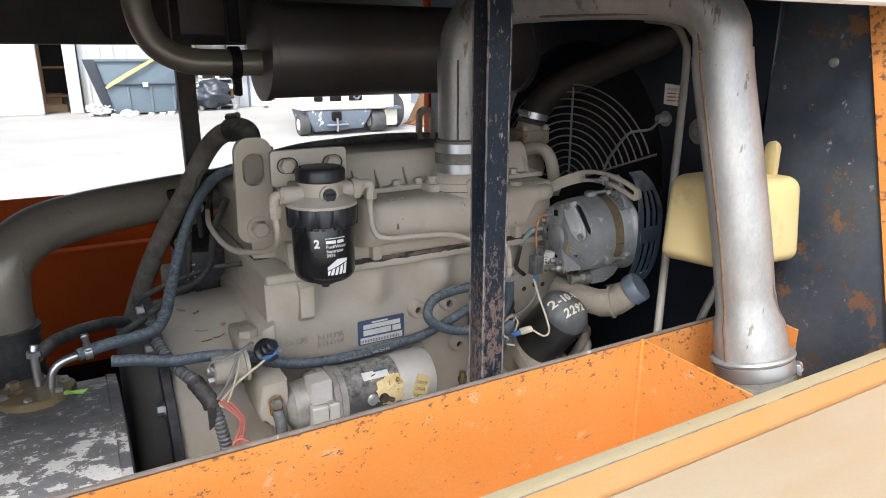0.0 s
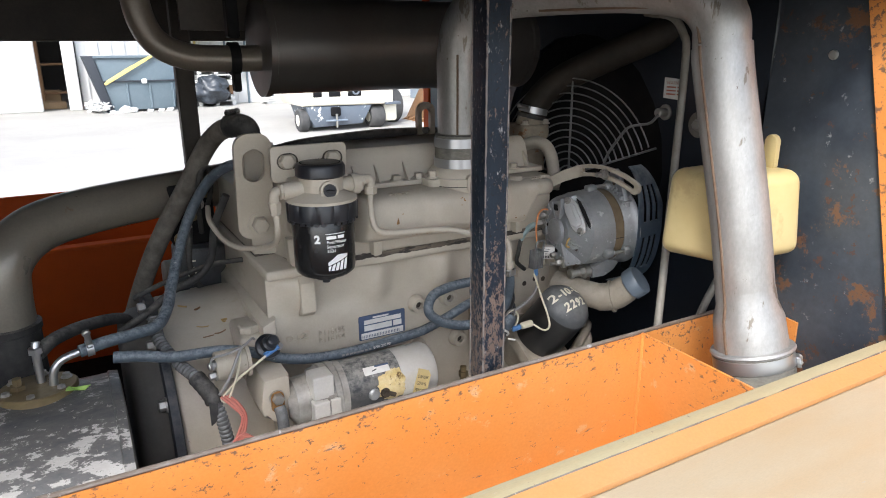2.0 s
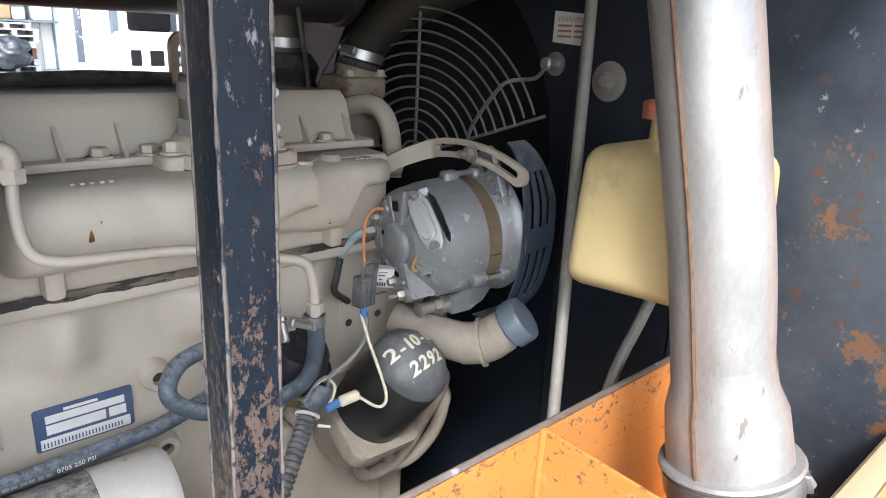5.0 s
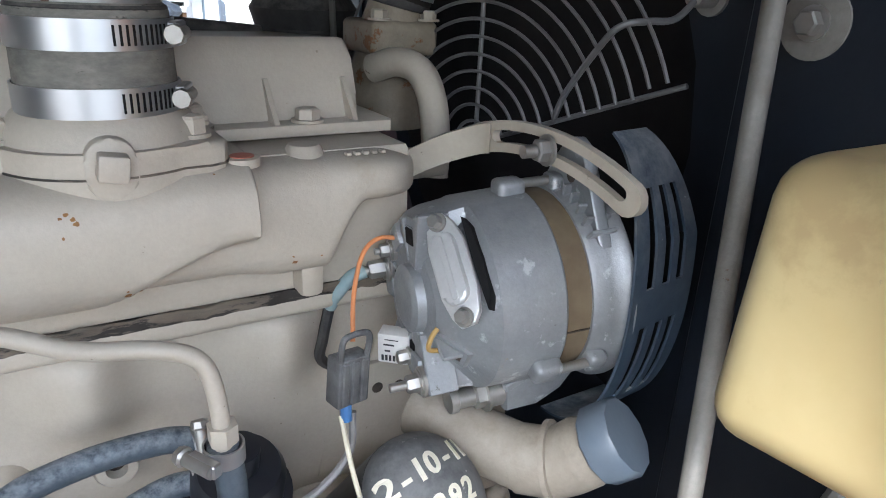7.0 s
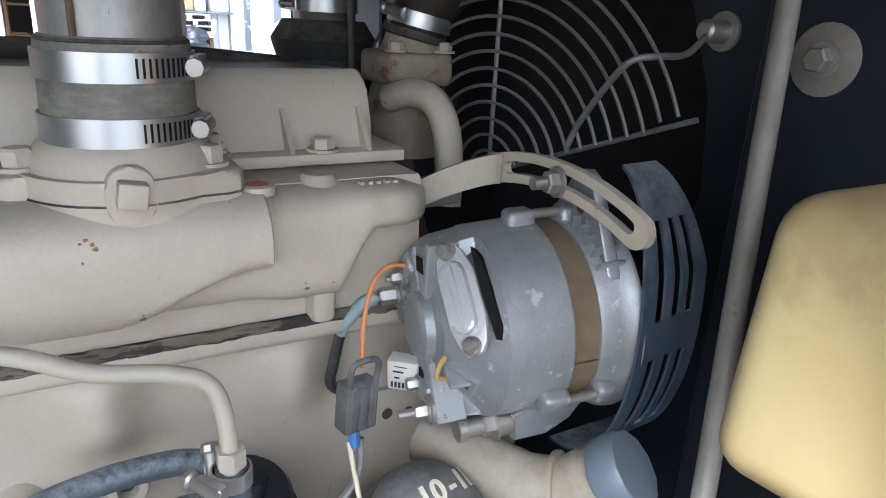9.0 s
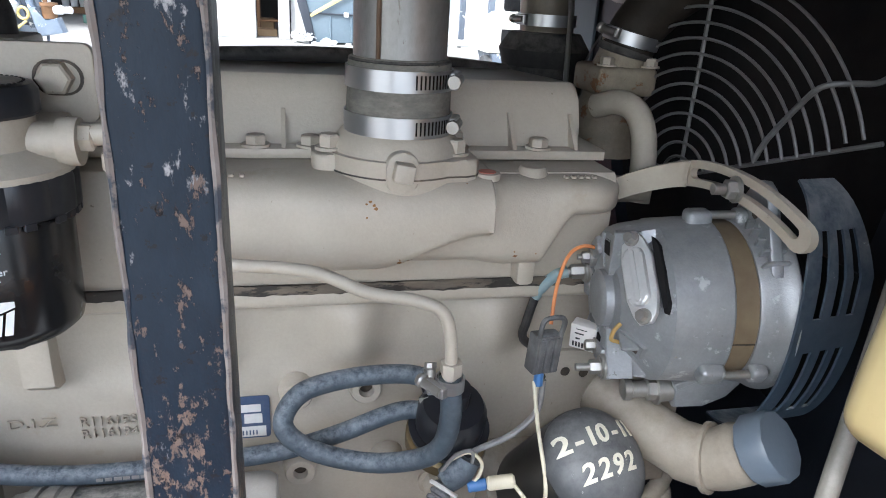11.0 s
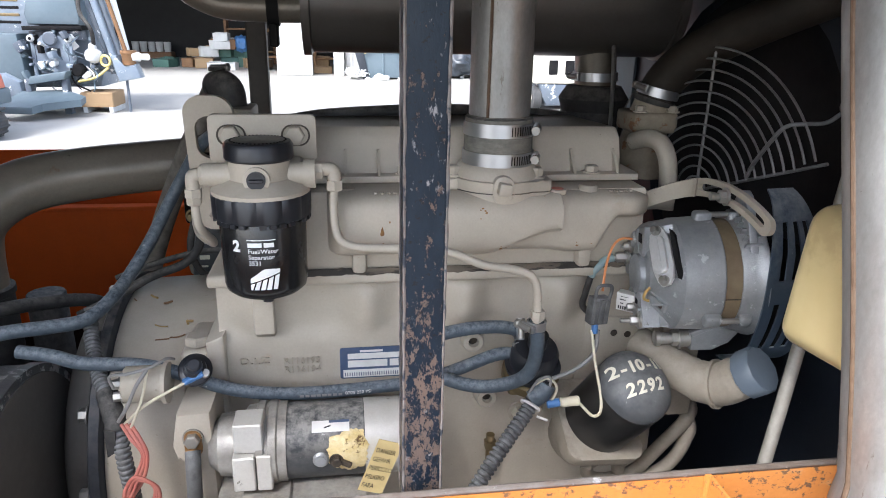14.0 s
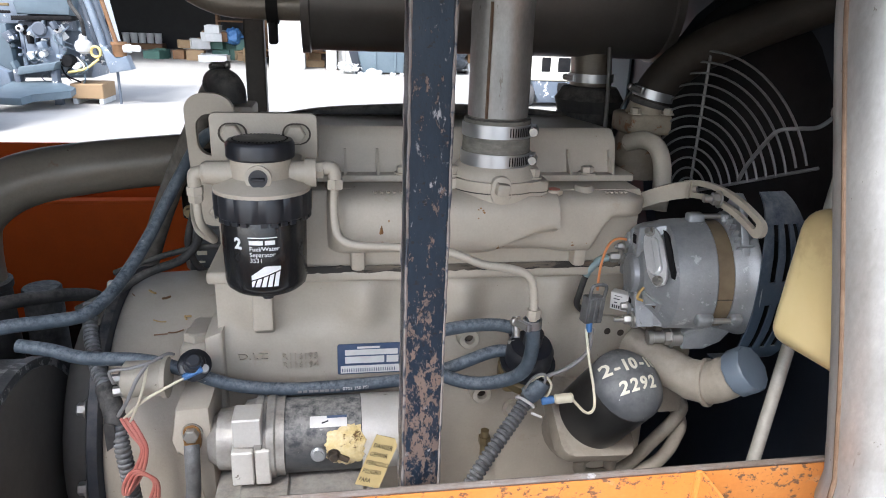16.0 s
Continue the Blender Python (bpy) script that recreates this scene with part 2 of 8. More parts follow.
THERMO = material("rust_stained_casting", (0.31, 0.265, 0.195), 0.6, second=(0.17, 0.135, 0.09), amount=0.9, scale=22, grain=240, vary=0.3, bump=0.5,
                  chip=(0.19, 0.085, 0.03), chip_cut=0.57, chip_scale=34)
DARKBROWN = material("sooty_brown_steel", (0.05, 0.042, 0.034), 0.5, specular=0.3, second=(0.09, 0.074, 0.058), amount=0.8, scale=6, grain=120, vary=0.3, bump=0.25, chip=(0.13, 0.07, 0.035), chip_cut=0.66, chip_scale=30)
TEAL = material("dusty_teal_rubber", (0.20, 0.29, 0.30), 0.6, second=(0.32, 0.38, 0.37), amount=0.8, scale=60, bump=0.2)
SMEAR = material("yellow_sealant_smear", (0.60, 0.45, 0.18), 0.35, second=(0.74, 0.64, 0.40), amount=1.0, scale=55, grain=300, vary=0.3, bump=0.6, chip=(0.16, 0.09, 0.03), chip_cut=0.62, chip_scale=70)
LAMIN = material("varnished_core_laminations", (0.20, 0.155, 0.095), 0.5, metal=0.2, second=(0.14, 0.10, 0.06), amount=0.8, scale=40, bump=0.2)
BLUESTEEL = material("dusty_blue_grey_sheet", (0.045, 0.068, 0.095), 0.35, specular=0.45, second=(0.028, 0.042, 0.060), amount=0.8, scale=16, grain=160,
                     vary=0.2, bump=0.2, chip=(0.32, 0.32, 0.32), chip_cut=0.68, chip_scale=50, dust=(0.30, 0.30, 0.29), dust_amount=0.7)
PLASTIC = material("black_filter_plastic", (0.013, 0.014, 0.018), 0.38, second=(0.03, 0.032, 0.036), amount=0.5, scale=30, bump=0.1)
CANBLACK = material("gloss_black_canister", (0.010, 0.010, 0.011), 0.22, second=(0.03, 0.028, 0.025), amount=0.4, scale=20, grain=300,
                    vary=0.1, bump=0.05, chip=(0.42, 0.36, 0.26), chip_cut=0.70, chip_scale=75)
OILBODY = material("oily_black_canister", (0.012, 0.012, 0.012), 0.35, second=(0.03, 0.028, 0.025), scale=20, bump=0.1)
OILBLACK = material("dusty_dark_grey_filter_dome", (0.065, 0.069, 0.072), 0.5, specular=0.3, second=(0.12, 0.122, 0.125), amount=0.8, scale=12, grain=160,
                    vary=0.25, bump=0.2, chip=(0.30, 0.30, 0.29), chip_cut=0.645, chip_scale=140, dust=(0.26, 0.26, 0.25), dust_amount=0.5)
HOSE = material("dusty_blue_grey_hose", (0.040, 0.053, 0.067), 0.45, second=(0.088, 0.107, 0.124), amount=0.9, scale=55, grain=250, vary=0.2, bump=0.35, specular=0.3,
                chip=(0.36, 0.35, 0.33), chip_cut=0.66, chip_scale=70, dust=(0.32, 0.35, 0.37), dust_amount=0.6)
RUBBER = material("dusty_black_rubber", (0.022, 0.022, 0.023), 0.65, specular=0.25, second=(0.07, 0.066, 0.060), amount=0.8, scale=22, grain=300, vary=0.2, bump=0.35, dust=(0.24, 0.22, 0.19), dust_amount=0.55)
COUPL = material("grey_brown_rubber_sleeve", (0.085, 0.075, 0.063), 0.75, specular=0.2, second=(0.19, 0.17, 0.145), amount=0.9, scale=35, grain=120, vary=0.2, bump=0.45, dust=(0.30, 0.27, 0.23), dust_amount=0.6)
TANK = material("worn_black_tank_paint", (0.045, 0.049, 0.053), 0.36, second=(0.085, 0.085, 0.083), amount=0.8, scale=12, grain=240,
                vary=0.25, bump=0.4, chip=(0.46, 0.45, 0.43), chip_cut=0.565, chip_scale=36, stretch=(0.6, 1.4, 1.4), chip_z=(0.985, 0.93, 0.085),
                chip2=(0.30, 0.28, 0.25), chip2_cut=0.62, chip2_scale=75, dust=(0.16, 0.145, 0.125), dust_amount=0.5)
BRASS = material("tarnished_brass", (0.26, 0.20, 0.10), 0.5, metal=0.7, second=(0.17, 0.13, 0.08), amount=0.8, scale=30, bump=0.3)
JUG = material("aged_translucent_plastic", (0.54, 0.44, 0.22), 0.38, second=(0.47, 0.36, 0.15), amount=0.7, scale=9, grain=60, vary=0.06, bump=0.12, chip=(0.40, 0.32, 0.18), chip_cut=0.68, chip_scale=40, third=(0.43, 0.33, 0.16), third_cut=0.56, third_scale=6)
CAPRED = material("dull_red_cap", (0.42, 0.10, 0.06), 0.5, second=(0.5, 0.3, 0.22), scale=30)
CAPBLUE = material("slate_blue_cap", (0.085, 0.11, 0.14), 0.45, second=(0.12, 0.14, 0.16), scale=20, bump=0.15)
WIRE_G = material("galvanised_guard_wire", (0.20, 0.20, 0.195), 0.5, metal=0.45, second=(0.12, 0.115, 0.11), scale=60, bump=0.1)
ROD = material("dusty_grey_rod", (0.27, 0.255, 0.225), 0.6, metal=0.2, second=(0.17, 0.15, 0.12), amount=0.8, scale=30, bump=0.3, grain=300, vary=0.25, chip=(0.15, 0.10, 0.06), chip_cut=0.66, chip_scale=60)
RED = material("faded_red_wire", (0.44, 0.13, 0.10), 0.5, second=(0.45, 0.21, 0.16), scale=60, bump=0.05)
CREAM = material("cream_wire", (0.62, 0.57, 0.42), 0.5, second=(0.5, 0.45, 0.33), scale=60, bump=0.05)
GREYWIRE = material("grey_wire", (0.22, 0.21, 0.20), 0.5, scale=60, bump=0.05)
ORWIRE = material("orange_wire", (0.70, 0.27, 0.10), 0.45, scale=60, bump=0.05)
BLUEPL = material("blue_terminal_plastic", (0.06, 0.16, 0.36), 0.4, scale=60, bump=0.05)
WHITE = material("white_print", (0.80, 0.80, 0.78), 0.5, second=(0.7, 0.7, 0.68), scale=60, bump=0.02)
LABELW = material("soiled_white_label", (0.72, 0.70, 0.66), 0.5, second=(0.5, 0.48, 0.44), scale=45, bump=0.03)
LABELB = material("blue_name_plate", (0.055, 0.085, 0.15), 0.4, second=(0.10, 0.12, 0.17), scale=60, bump=0.05)
YELTAG = material("yellow_tag", (0.66, 0.52, 0.24), 0.6, second=(0.58, 0.45, 0.22), scale=40, bump=0.1)
INK = material("dark_ink", (0.03, 0.03, 0.03), 0.6, scale=60, bump=0.02)
OCHRE = material("ochre_sealant", (0.42, 0.27, 0.08), 0.5, second=(0.30, 0.20, 0.09), scale=50, bump=0.5)
CHALK = material("cream_paint_marker", (0.72, 0.69, 0.57), 0.6, second=(0.6, 0.55, 0.4), scale=90, bump=0.1)
LEAF = material("green_leaf", (0.20, 0.36, 0.06), 0.5, second=(0.32, 0.45, 0.12), scale=80, bump=0.1)
# yard
GROUND = material("pale_dusty_concrete", (0.40, 0.385, 0.355), 0.85, second=(0.31, 0.297, 0.27), amount=0.8, scale=0.35, grain=9, vary=0.12, bump=0.3,
                  third=(0.28, 0.27, 0.25), third_cut=0.68, third_scale=0.5)
WHITEWALL = material("white_painted_wall", (0.66, 0.66, 0.645), 0.7, second=(0.56, 0.55, 0.53), amount=0.6, scale=0.8, grain=20, vary=0.06, bump=0.1)
# Near-black base: the shade inside the shed is put into the colour.
DARKIN = material("shaded_shed_interior", (0.035, 0.033, 0.032), 0.9, second=(0.02, 0.019, 0.02), scale=1.0, grain=10)
WOOD = material("brown_timber", (0.22, 0.115, 0.05), 0.7, second=(0.14, 0.075, 0.035), scale=6, grain=40, stretch=(1, 1, 6))
DUMP = material("blue_grey_steel_container", (0.105, 0.145, 0.17), 0.5, second=(0.15, 0.19, 0.215), amount=0.8, scale=1.5, grain=15, vary=0.15,
                chip=(0.4, 0.42, 0.42), chip_cut=0.72, chip_scale=7)
DUMPDK = material("dark_container_side", (0.03, 0.035, 0.045), 0.5, scale=2)
YELLOW = material("yellow_strap", (0.70, 0.56, 0.20), 0.6, scale=5)
FLY = material("pale_forklift_paint", (0.74, 0.70, 0.59), 0.5, second=(0.66, 0.61, 0.49), scale=2, grain=20)
FLDK = material("worn_dark_blue_chassis", (0.085, 0.105, 0.135), 0.55, second=(0.15, 0.165, 0.18), scale=3, grain=18, chip=(0.62, 0.63, 0.62), chip_cut=0.58, chip_scale=4.5)
TYRE = material("dusty_tyre_rubber", (0.05, 0.05, 0.05), 0.85, second=(0.11, 0.105, 0.10), scale=7, grain=40)
MREDP = material("faded_red_machine_paint", (0.55, 0.15, 0.09), 0.5, second=(0.48, 0.16, 0.11), scale=3)
# Blue-grey paled for veiling glare; the near-white chips are painted highlights.
MGREY = material("glare_paled_blue_grey_paint", (0.17, 0.21, 0.26), 0.4, second=(0.26, 0.30, 0.34), amount=0.8, scale=4, grain=25, chip=(0.62, 0.64, 0.66), chip_cut=0.62, chip_scale=9)
CARD = material("brown_cardboard", (0.36, 0.24, 0.13), 0.8, scale=4)
PAPER = material("pale_boxes", (0.62, 0.62, 0.60), 0.8, second=(0.45, 0.45, 0.44), scale=5)
TARP = material("crumpled_dark_tarp", (0.022, 0.028, 0.036), 0.4, second=(0.06, 0.07, 0.085), amount=0.9, scale=9, grain=30, bump=0.6)
GREEN = material("green_crate", (0.06, 0.14, 0.11), 0.6, scale=5)
BLUEBAG = material("blue_bag", (0.05, 0.16, 0.38), 0.5, second=(0.10, 0.22, 0.42), scale=6)


# ---------------------------------------------------------------- mesh helpers
def part(name, bm, mat, parent=None, label="", sharp=35):
    bmesh.ops.recalc_face_normals(bm, faces=bm.faces)
    me = bpy.data.meshes.new(name)
    bm.to_mesh(me)
    bm.free()
    me.materials.append(mat)
    for p in me.polygons:
        p.use_smooth = True
    me.set_sharp_from_angle(angle=radians(sharp))
    ob = new(name, me)
    ob.parent = parent
    if label:
        ob["label"] = label
    return ob


def thing(name, label, category, group="", kind=""):
    return tagged(new(name), label, category, group, kind)


def solid(name, bm, mat, label, category, group="", kind="", sharp=35):
    return tagged(part(name, bm, mat, None, "", sharp), label, category, group, kind)


def B():
    return bmesh.new()


def box(bm, x0, x1, y0, y1, z0, z1, bev=0.0, seg=2, m=None):
    r = bmesh.ops.create_cube(bm, size=1.0)
    vs = r["verts"]
    for v in vs:
        v.co = Vector(((x0 + x1) / 2 + v.co.x * (x1 - x0), (y0 + y1) / 2 + v.co.y * (y1 - y0), (z0 + z1) / 2 + v.co.z * (z1 - z0)))
    if bev > 0:
        es = {e for v in vs for e in v.link_edges}
        r = bmesh.ops.bevel(bm, geom=list(es), offset=bev, segments=seg, profile=0.5, affect="EDGES")
        vs = list({v for v in vs if v.is_valid} | set(r["verts"]))
    if m is not None:
        for v in vs:
            v.co = m @ v.co
    return bm


def frame_of(d):
    d = Vector(d).normalized()
    a = Vector((0, 0, 1)) if abs(d.z) < 0.9 else Vector((1, 0, 0))
    u = d.cross(a).normalized()
    return u, d.cross(u).normalized(), d


def rings(bm, loops, close=True, cap=True):
    rows = [[bm.verts.new(p) for p in lp] for lp in loops]
    n = len(rows[0])
    for a, b in zip(rows, rows[1:]):
        for i in range(n if close else n - 1):
            j = (i + 1) % n
            bm.faces.new((a[i], a[j], b[j], b[i]))
    if cap and close:
        bm.faces.new(rows[0])
        bm.faces.new(rows[-1])
    return bm


def lathe(bm, p0, d, profile, seg=24, cap=True):
    """Turned solid: profile of (distance along d, radius)."""
    u, v, d = frame_of(d)
    p0 = Vector(p0)
    return rings(bm, [[p0 + d * s + (u * math.cos(a) + v * math.sin(a)) * max(r, 1e-5) for a in
                       (2 * math.pi * k / seg for k in range(seg))] for s, r in profile], True, cap)


def cyl(bm, p0, p1, r, r1=None, seg=20, bev=0.0):
    p0, p1 = Vector(p0), Vector(p1)
    h = (p1 - p0).length
    r1 = r if r1 is None else r1
    pr = [(0, r), (h, r1)] if not bev else [(0, r - bev), (bev, r), (h - bev, r1), (h, r1 - bev)]
    return lathe(bm, p0, p1 - p0, pr, seg)


def smooth_path(pts, n=8):
    P = [Vector(p) for p in pts]
    out = []
    for i in range(len(P) - 1):
        a, b = P[i], P[i + 1]
        p, q = (P[i - 1] if i else a * 2 - b), (P[i + 2] if i + 2 < len(P) else b * 2 - a)
        for k in range(n):
            t = k / n
            out.append(0.5 * ((2 * a) + (b - p) * t + (2 * p - 5 * a + 4 * b - q) * t * t + (3 * a - p - 3 * b + q) * t ** 3))
    return out + [P[-1]]


def even_path(pts, step):
    P = smooth_path(pts, 24)
    out, need = [P[0]], step
    for a, b in zip(P, P[1:]):
        l = (b - a).length
        while l >= need and l > 1e-9:
            a = a + (b - a) * (need / l)
            out.append(a)
            l = (b - a).length
            need = step
        need -= l
    return out


def sweep(bm, P, r, seg=12, cap=True):
    loops, u = [], None
    for i, p in enumerate(P):
        d = (P[min(i + 1, len(P) - 1)] - P[max(i - 1, 0)])
        d = d.normalized() if d.length > 1e-9 else Vector((0, 0, 1))
        if u is None:
            u = frame_of(d)[0]
        u = (u - d * u.dot(d)).normalized()
        v = d.cross(u)
        rr = r(i) if callable(r) else r
        loops.append([p + (u * math.cos(a) + v * math.sin(a)) * rr for a in (2 * math.pi * k / seg for k in range(seg))])
    return rings(bm, loops, True, cap)


def tube(bm, pts, r, seg=12, n=8):
    return sweep(bm, smooth_path(pts, n), r, seg)


def corrugated(bm, pts, r, pitch=0.0064):
    P = even_path(pts, pitch / 6)
    return sweep(bm, P, lambda i: r * (1.0, 1.0, 0.97, 0.80, 0.80, 0.97)[i % 6], 16)


def torus(bm, c, d, R, r, seg=28, rs=8):
    u, v, d = frame_of(d)
    c = Vector(c)
    loops = []
    for k in range(seg + 1):
        a = 2 * math.pi * k / seg
        o = u * math.cos(a) + v * math.sin(a)
        loops.append([c + o * (R + r * math.cos(b)) + d * (r * math.sin(b)) for b in (2 * math.pi * j / rs for j in range(rs))])
    return rings(bm, loops, True, False)


def hexagon(bm, p, d, r, h, washer=True):
    """A hex-headed bolt standing on p, pointing along d."""
    d = Vector(d).normalized()
    p = Vector(p)
    if washer:
        cyl(bm, p, p + d * h * 0.22, r * 1.35, seg=18)
    lathe(bm, p + d * (h * 0.2 if washer else 0), d, [(0, r), (h * 0.72, r), (h * 0.85, r * 0.84)], 6)
    return bm


def prism(bm, poly, place, depth, bev=0.0, seg=2):
    """A flat polygon (u, v) placed by place(u, v, w), thick from w = 0 to depth."""
    lo = [bm.verts.new(place(u, v, 0.0)) for u, v in poly]
    hi = [bm.verts.new(place(u, v, depth)) for u, v in poly]
    fs = [bm.faces.new(lo), bm.faces.new(hi)]
    n = len(poly)
    for i in range(n):
        fs.append(bm.faces.new((lo[i], lo[(i + 1) % n], hi[(i + 1) % n], hi[i])))
    if bev:
        es = list({e for f in fs[:2] for e in f.edges})
        bmesh.ops.bevel(bm, geom=es, offset=bev, segments=seg, profile=0.5, affect="EDGES")
    return bm


def xz(y0, s=1.0):
    return lambda u, v, w: Vector((u, y0 + s * w, v))


def yz(x0, s=1.0):
    return lambda u, v, w: Vector((x0 + s * w, u, v))


def round_rect(x0, x1, z0, z1, r, n=5):
    out = []
    for cx, cz, a0 in ((x1 - r, z1 - r, 0), (x0 + r, z1 - r, 90), (x0 + r, z0 + r, 180), (x1 - r, z0 + r, 270)):
        for k in range(n + 1):
            a = radians(a0 + 90 * k / n)
            out.append((cx + r * math.cos(a), cz + r * math.sin(a)))
    return out


def ring_plate(bm, outer, inner, place, depth):
    """A plate with one hole: two outlines with the same number of points."""
    n = len(outer)
    rows = []
    for poly, w in ((outer, 0), (outer, depth), (inner, depth), (inner, 0)):
        rows.append([bm.verts.new(place(u, v, w)) for u, v in poly])
    for k in range(4):
        a, b = rows[k], rows[(k + 1) % 4]
        for i in range(n):
            j = (i + 1) % n
            bm.faces.new((a[i], a[j], b[j], b[i]))
    return bm


def surface(bm, f, us, vs):
    """An open sheet f(u, v) over a grid."""
    g = [[bm.verts.new(f(u, v)) for v in vs] for u in us]
    for i in range(len(us) - 1):
        for j in range(len(vs) - 1):
            bm.faces.new((g[i][j], g[i + 1][j], g[i + 1][j + 1], g[i][j + 1]))
    return bm


def span(a, b, n):
    return [a + (b - a) * k / n for k in range(n + 1)]


def lettering(name, text, size, place, mat, parent, thick=0.0004, align="LEFT", shear=0.0, bold=0.0):
    """Raised letters; place(u, v, w) maps the flat text into the world."""
    cu = bpy.data.curves.new(name, "FONT")
    cu.body, cu.size, cu.align_x, cu.extrude, cu.shear = text, size, align, thick, shear
    cu.resolution_u = 3
    cu.offset = bold
    tmp = new(name, cu)
    me = bpy.data.meshes.new_from_object(tmp)
    bpy.data.objects.remove(tmp)
    for v in me.vertices:
        v.co = place(v.co.x, v.co.y, v.co.z)
    me.materials.clear()
    me.materials.append(mat)
    ob = new(name, me)
    ob.parent = parent
    return ob


def hose_clamp(parent_name, label, p, d, r, width=0.012, screw=(1, 0, 0), metal=None):
    metal = metal or STEEL
    c = thing(parent_name, label, "hose clamp", "hose clamps")
    d = Vector(d).normalized()
    p = Vector(p)
    bm = B()
    lathe(bm, p - d * width / 2, d, [(0, r), (0, r + 0.0012), (width, r + 0.0012), (width, r)], 36, False)
    part("band", bm, metal, c)
    s = Vector(screw).normalized()
    q = p + s * (r + 0.005)
    w = d.cross(s).normalized()
    bm = B()
    cyl(bm, q - w * 0.012, q + w * 0.008, 0.0042, seg=12)
    lathe(bm, q - w * 0.017, w, [(0, 0.0052), (0.004, 0.0058), (0.0055, 0.0045)], 8)
    part("screw", bm, ZINC, c)
    bm = B()
    n_slit = max(4, int(r * 260))
    for k in range(n_slit):
        a = (k + 3.5) * 0.0034 / r
        q3 = p + (s * math.cos(a) - w * math.sin(a)) * (r + 0.0013)
        rd = (q3 - p).normalized()
        tg = d.cross(rd)
        mm = Matrix((tg, d, rd)).transposed().to_4x4()
        mm.translation = q3
        box(bm, -0.0006, 0.0006, -width * 0.33, width * 0.33, -0.0004, 0.0003, 0, 1, mm)
    part("thread_slit", bm, BLACK, c)
    bm = B()
    q2 = p + s * (r + 0.0025)
    u = Matrix((w, d, s)).transposed().to_4x4()
    u.translation = q2
    box(bm, -0.010, 0.010, -width * 0.42, width * 0.42, -0.002, 0.004, 0.001, 1, u)
    part("housing", bm, metal, c)
    return c


# ---------------------------------------------------------------- yard behind the machine
def ground_sheet():
    bm = B()
    surface(bm, lambda u, v: Vector((u, v, 0.012 * noise.noise(Vector((u * 0.6, v * 0.6, 0))) if abs(u) < 30 and abs(v) < 30 else 0.0)),
            [-400, -60, -30] + span(-25, 25, 50) + [30, 60, 400], [-400, -60, -30] + span(-25, 30, 55) + [60, 400])
    return solid("ground", bm, GROUND, "pale dusty concrete yard in bright sun", "ground", kind="structure")


ground_sheet()


def shed():
    s = thing("shed_wall", "white painted open-fronted workshop shed across the yard", "building", kind="structure")
    for x0, x1 in ((-1.64, -0.72), (-0.17, 0.11)):
        bm = B()
        box(bm, x0, x1, 18.8, 19.1, 0, 4.5, 0.02, 1)
        part("pillar", bm, WHITEWALL, s)
    bm = B()
    box(bm, 0.14, 14.0, 19.0, 19.25, 0, 4.5, 0.02, 1)
    part("wall", bm, WHITEWALL, s)
    bm = B()
    for k in range(45):
        box(bm, 0.3 + k * 0.3, 0.33 + k * 0.3, 18.97, 19.0, 0, 4.5)
    part("cladding_rib", bm, WHITEWALL, s)
    bm = B()
    box(bm, -14, -10.5, 18.8, 19.1, 0, 4.5, 0.02, 1)
    part("wall", bm, WHITEWALL, s)
    bm = B()
    box(bm, -14, 14, 18.75, 19.3, 3.4, 4.8, 0.02, 1)
    part("lintel", bm, WHITEWALL, s)
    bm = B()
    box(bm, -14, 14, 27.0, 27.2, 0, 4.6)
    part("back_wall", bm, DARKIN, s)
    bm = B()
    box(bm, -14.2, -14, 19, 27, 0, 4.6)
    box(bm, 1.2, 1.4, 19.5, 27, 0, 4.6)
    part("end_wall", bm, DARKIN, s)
    # Roof runs forward beyond the view to keep sun off the shed floor.
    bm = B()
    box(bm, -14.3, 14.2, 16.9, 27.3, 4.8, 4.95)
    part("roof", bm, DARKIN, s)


shed()


def shelf_rack(x0, x1, y):
    s = thing("shelf_rack", "brown timber storage shelf inside the shed", "shelf", "shed shelves")
    for x in (x0, x1):
        bm = B()
        box(bm, x - 0.04, x + 0.04, y, y + 0.5, 0, 2.6, 0.008, 1)
        part("upright", bm, WOOD, s)
    for z in (0.35, 1.05, 1.75, 2.4):
        bm = B()
        box(bm, x0, x1, y, y + 0.5, z, z + 0.05, 0.006, 1)
        part("board", bm, WOOD, s)


shelf_rack(-0.70, 0.05, 20.0)
shelf_rack(-3.6, -2.1, 23.4)
shelf_rack(-2.2, -1.0, 20.6)


def carton(x, y, z, w, d, h, turn, mat, label):
    bm = B()
    box(bm, -w / 2, w / 2, -d / 2, d / 2, 0, h, 0.01, 1, pose(x, y, z, 0, 0, turn))
    c = solid("carton", bm, mat, label, "box", "shed boxes")
    bm = B()
    for sgn in (-1, 1):
        box(bm, -w / 2, w / 2, sgn * d * 0.26 - d * 0.24, sgn * d * 0.26 + d * 0.24, h, h + 0.012, 0, 1, pose(x, y, z, 0, sgn * 3, turn))
    part("flap", bm, mat, c)


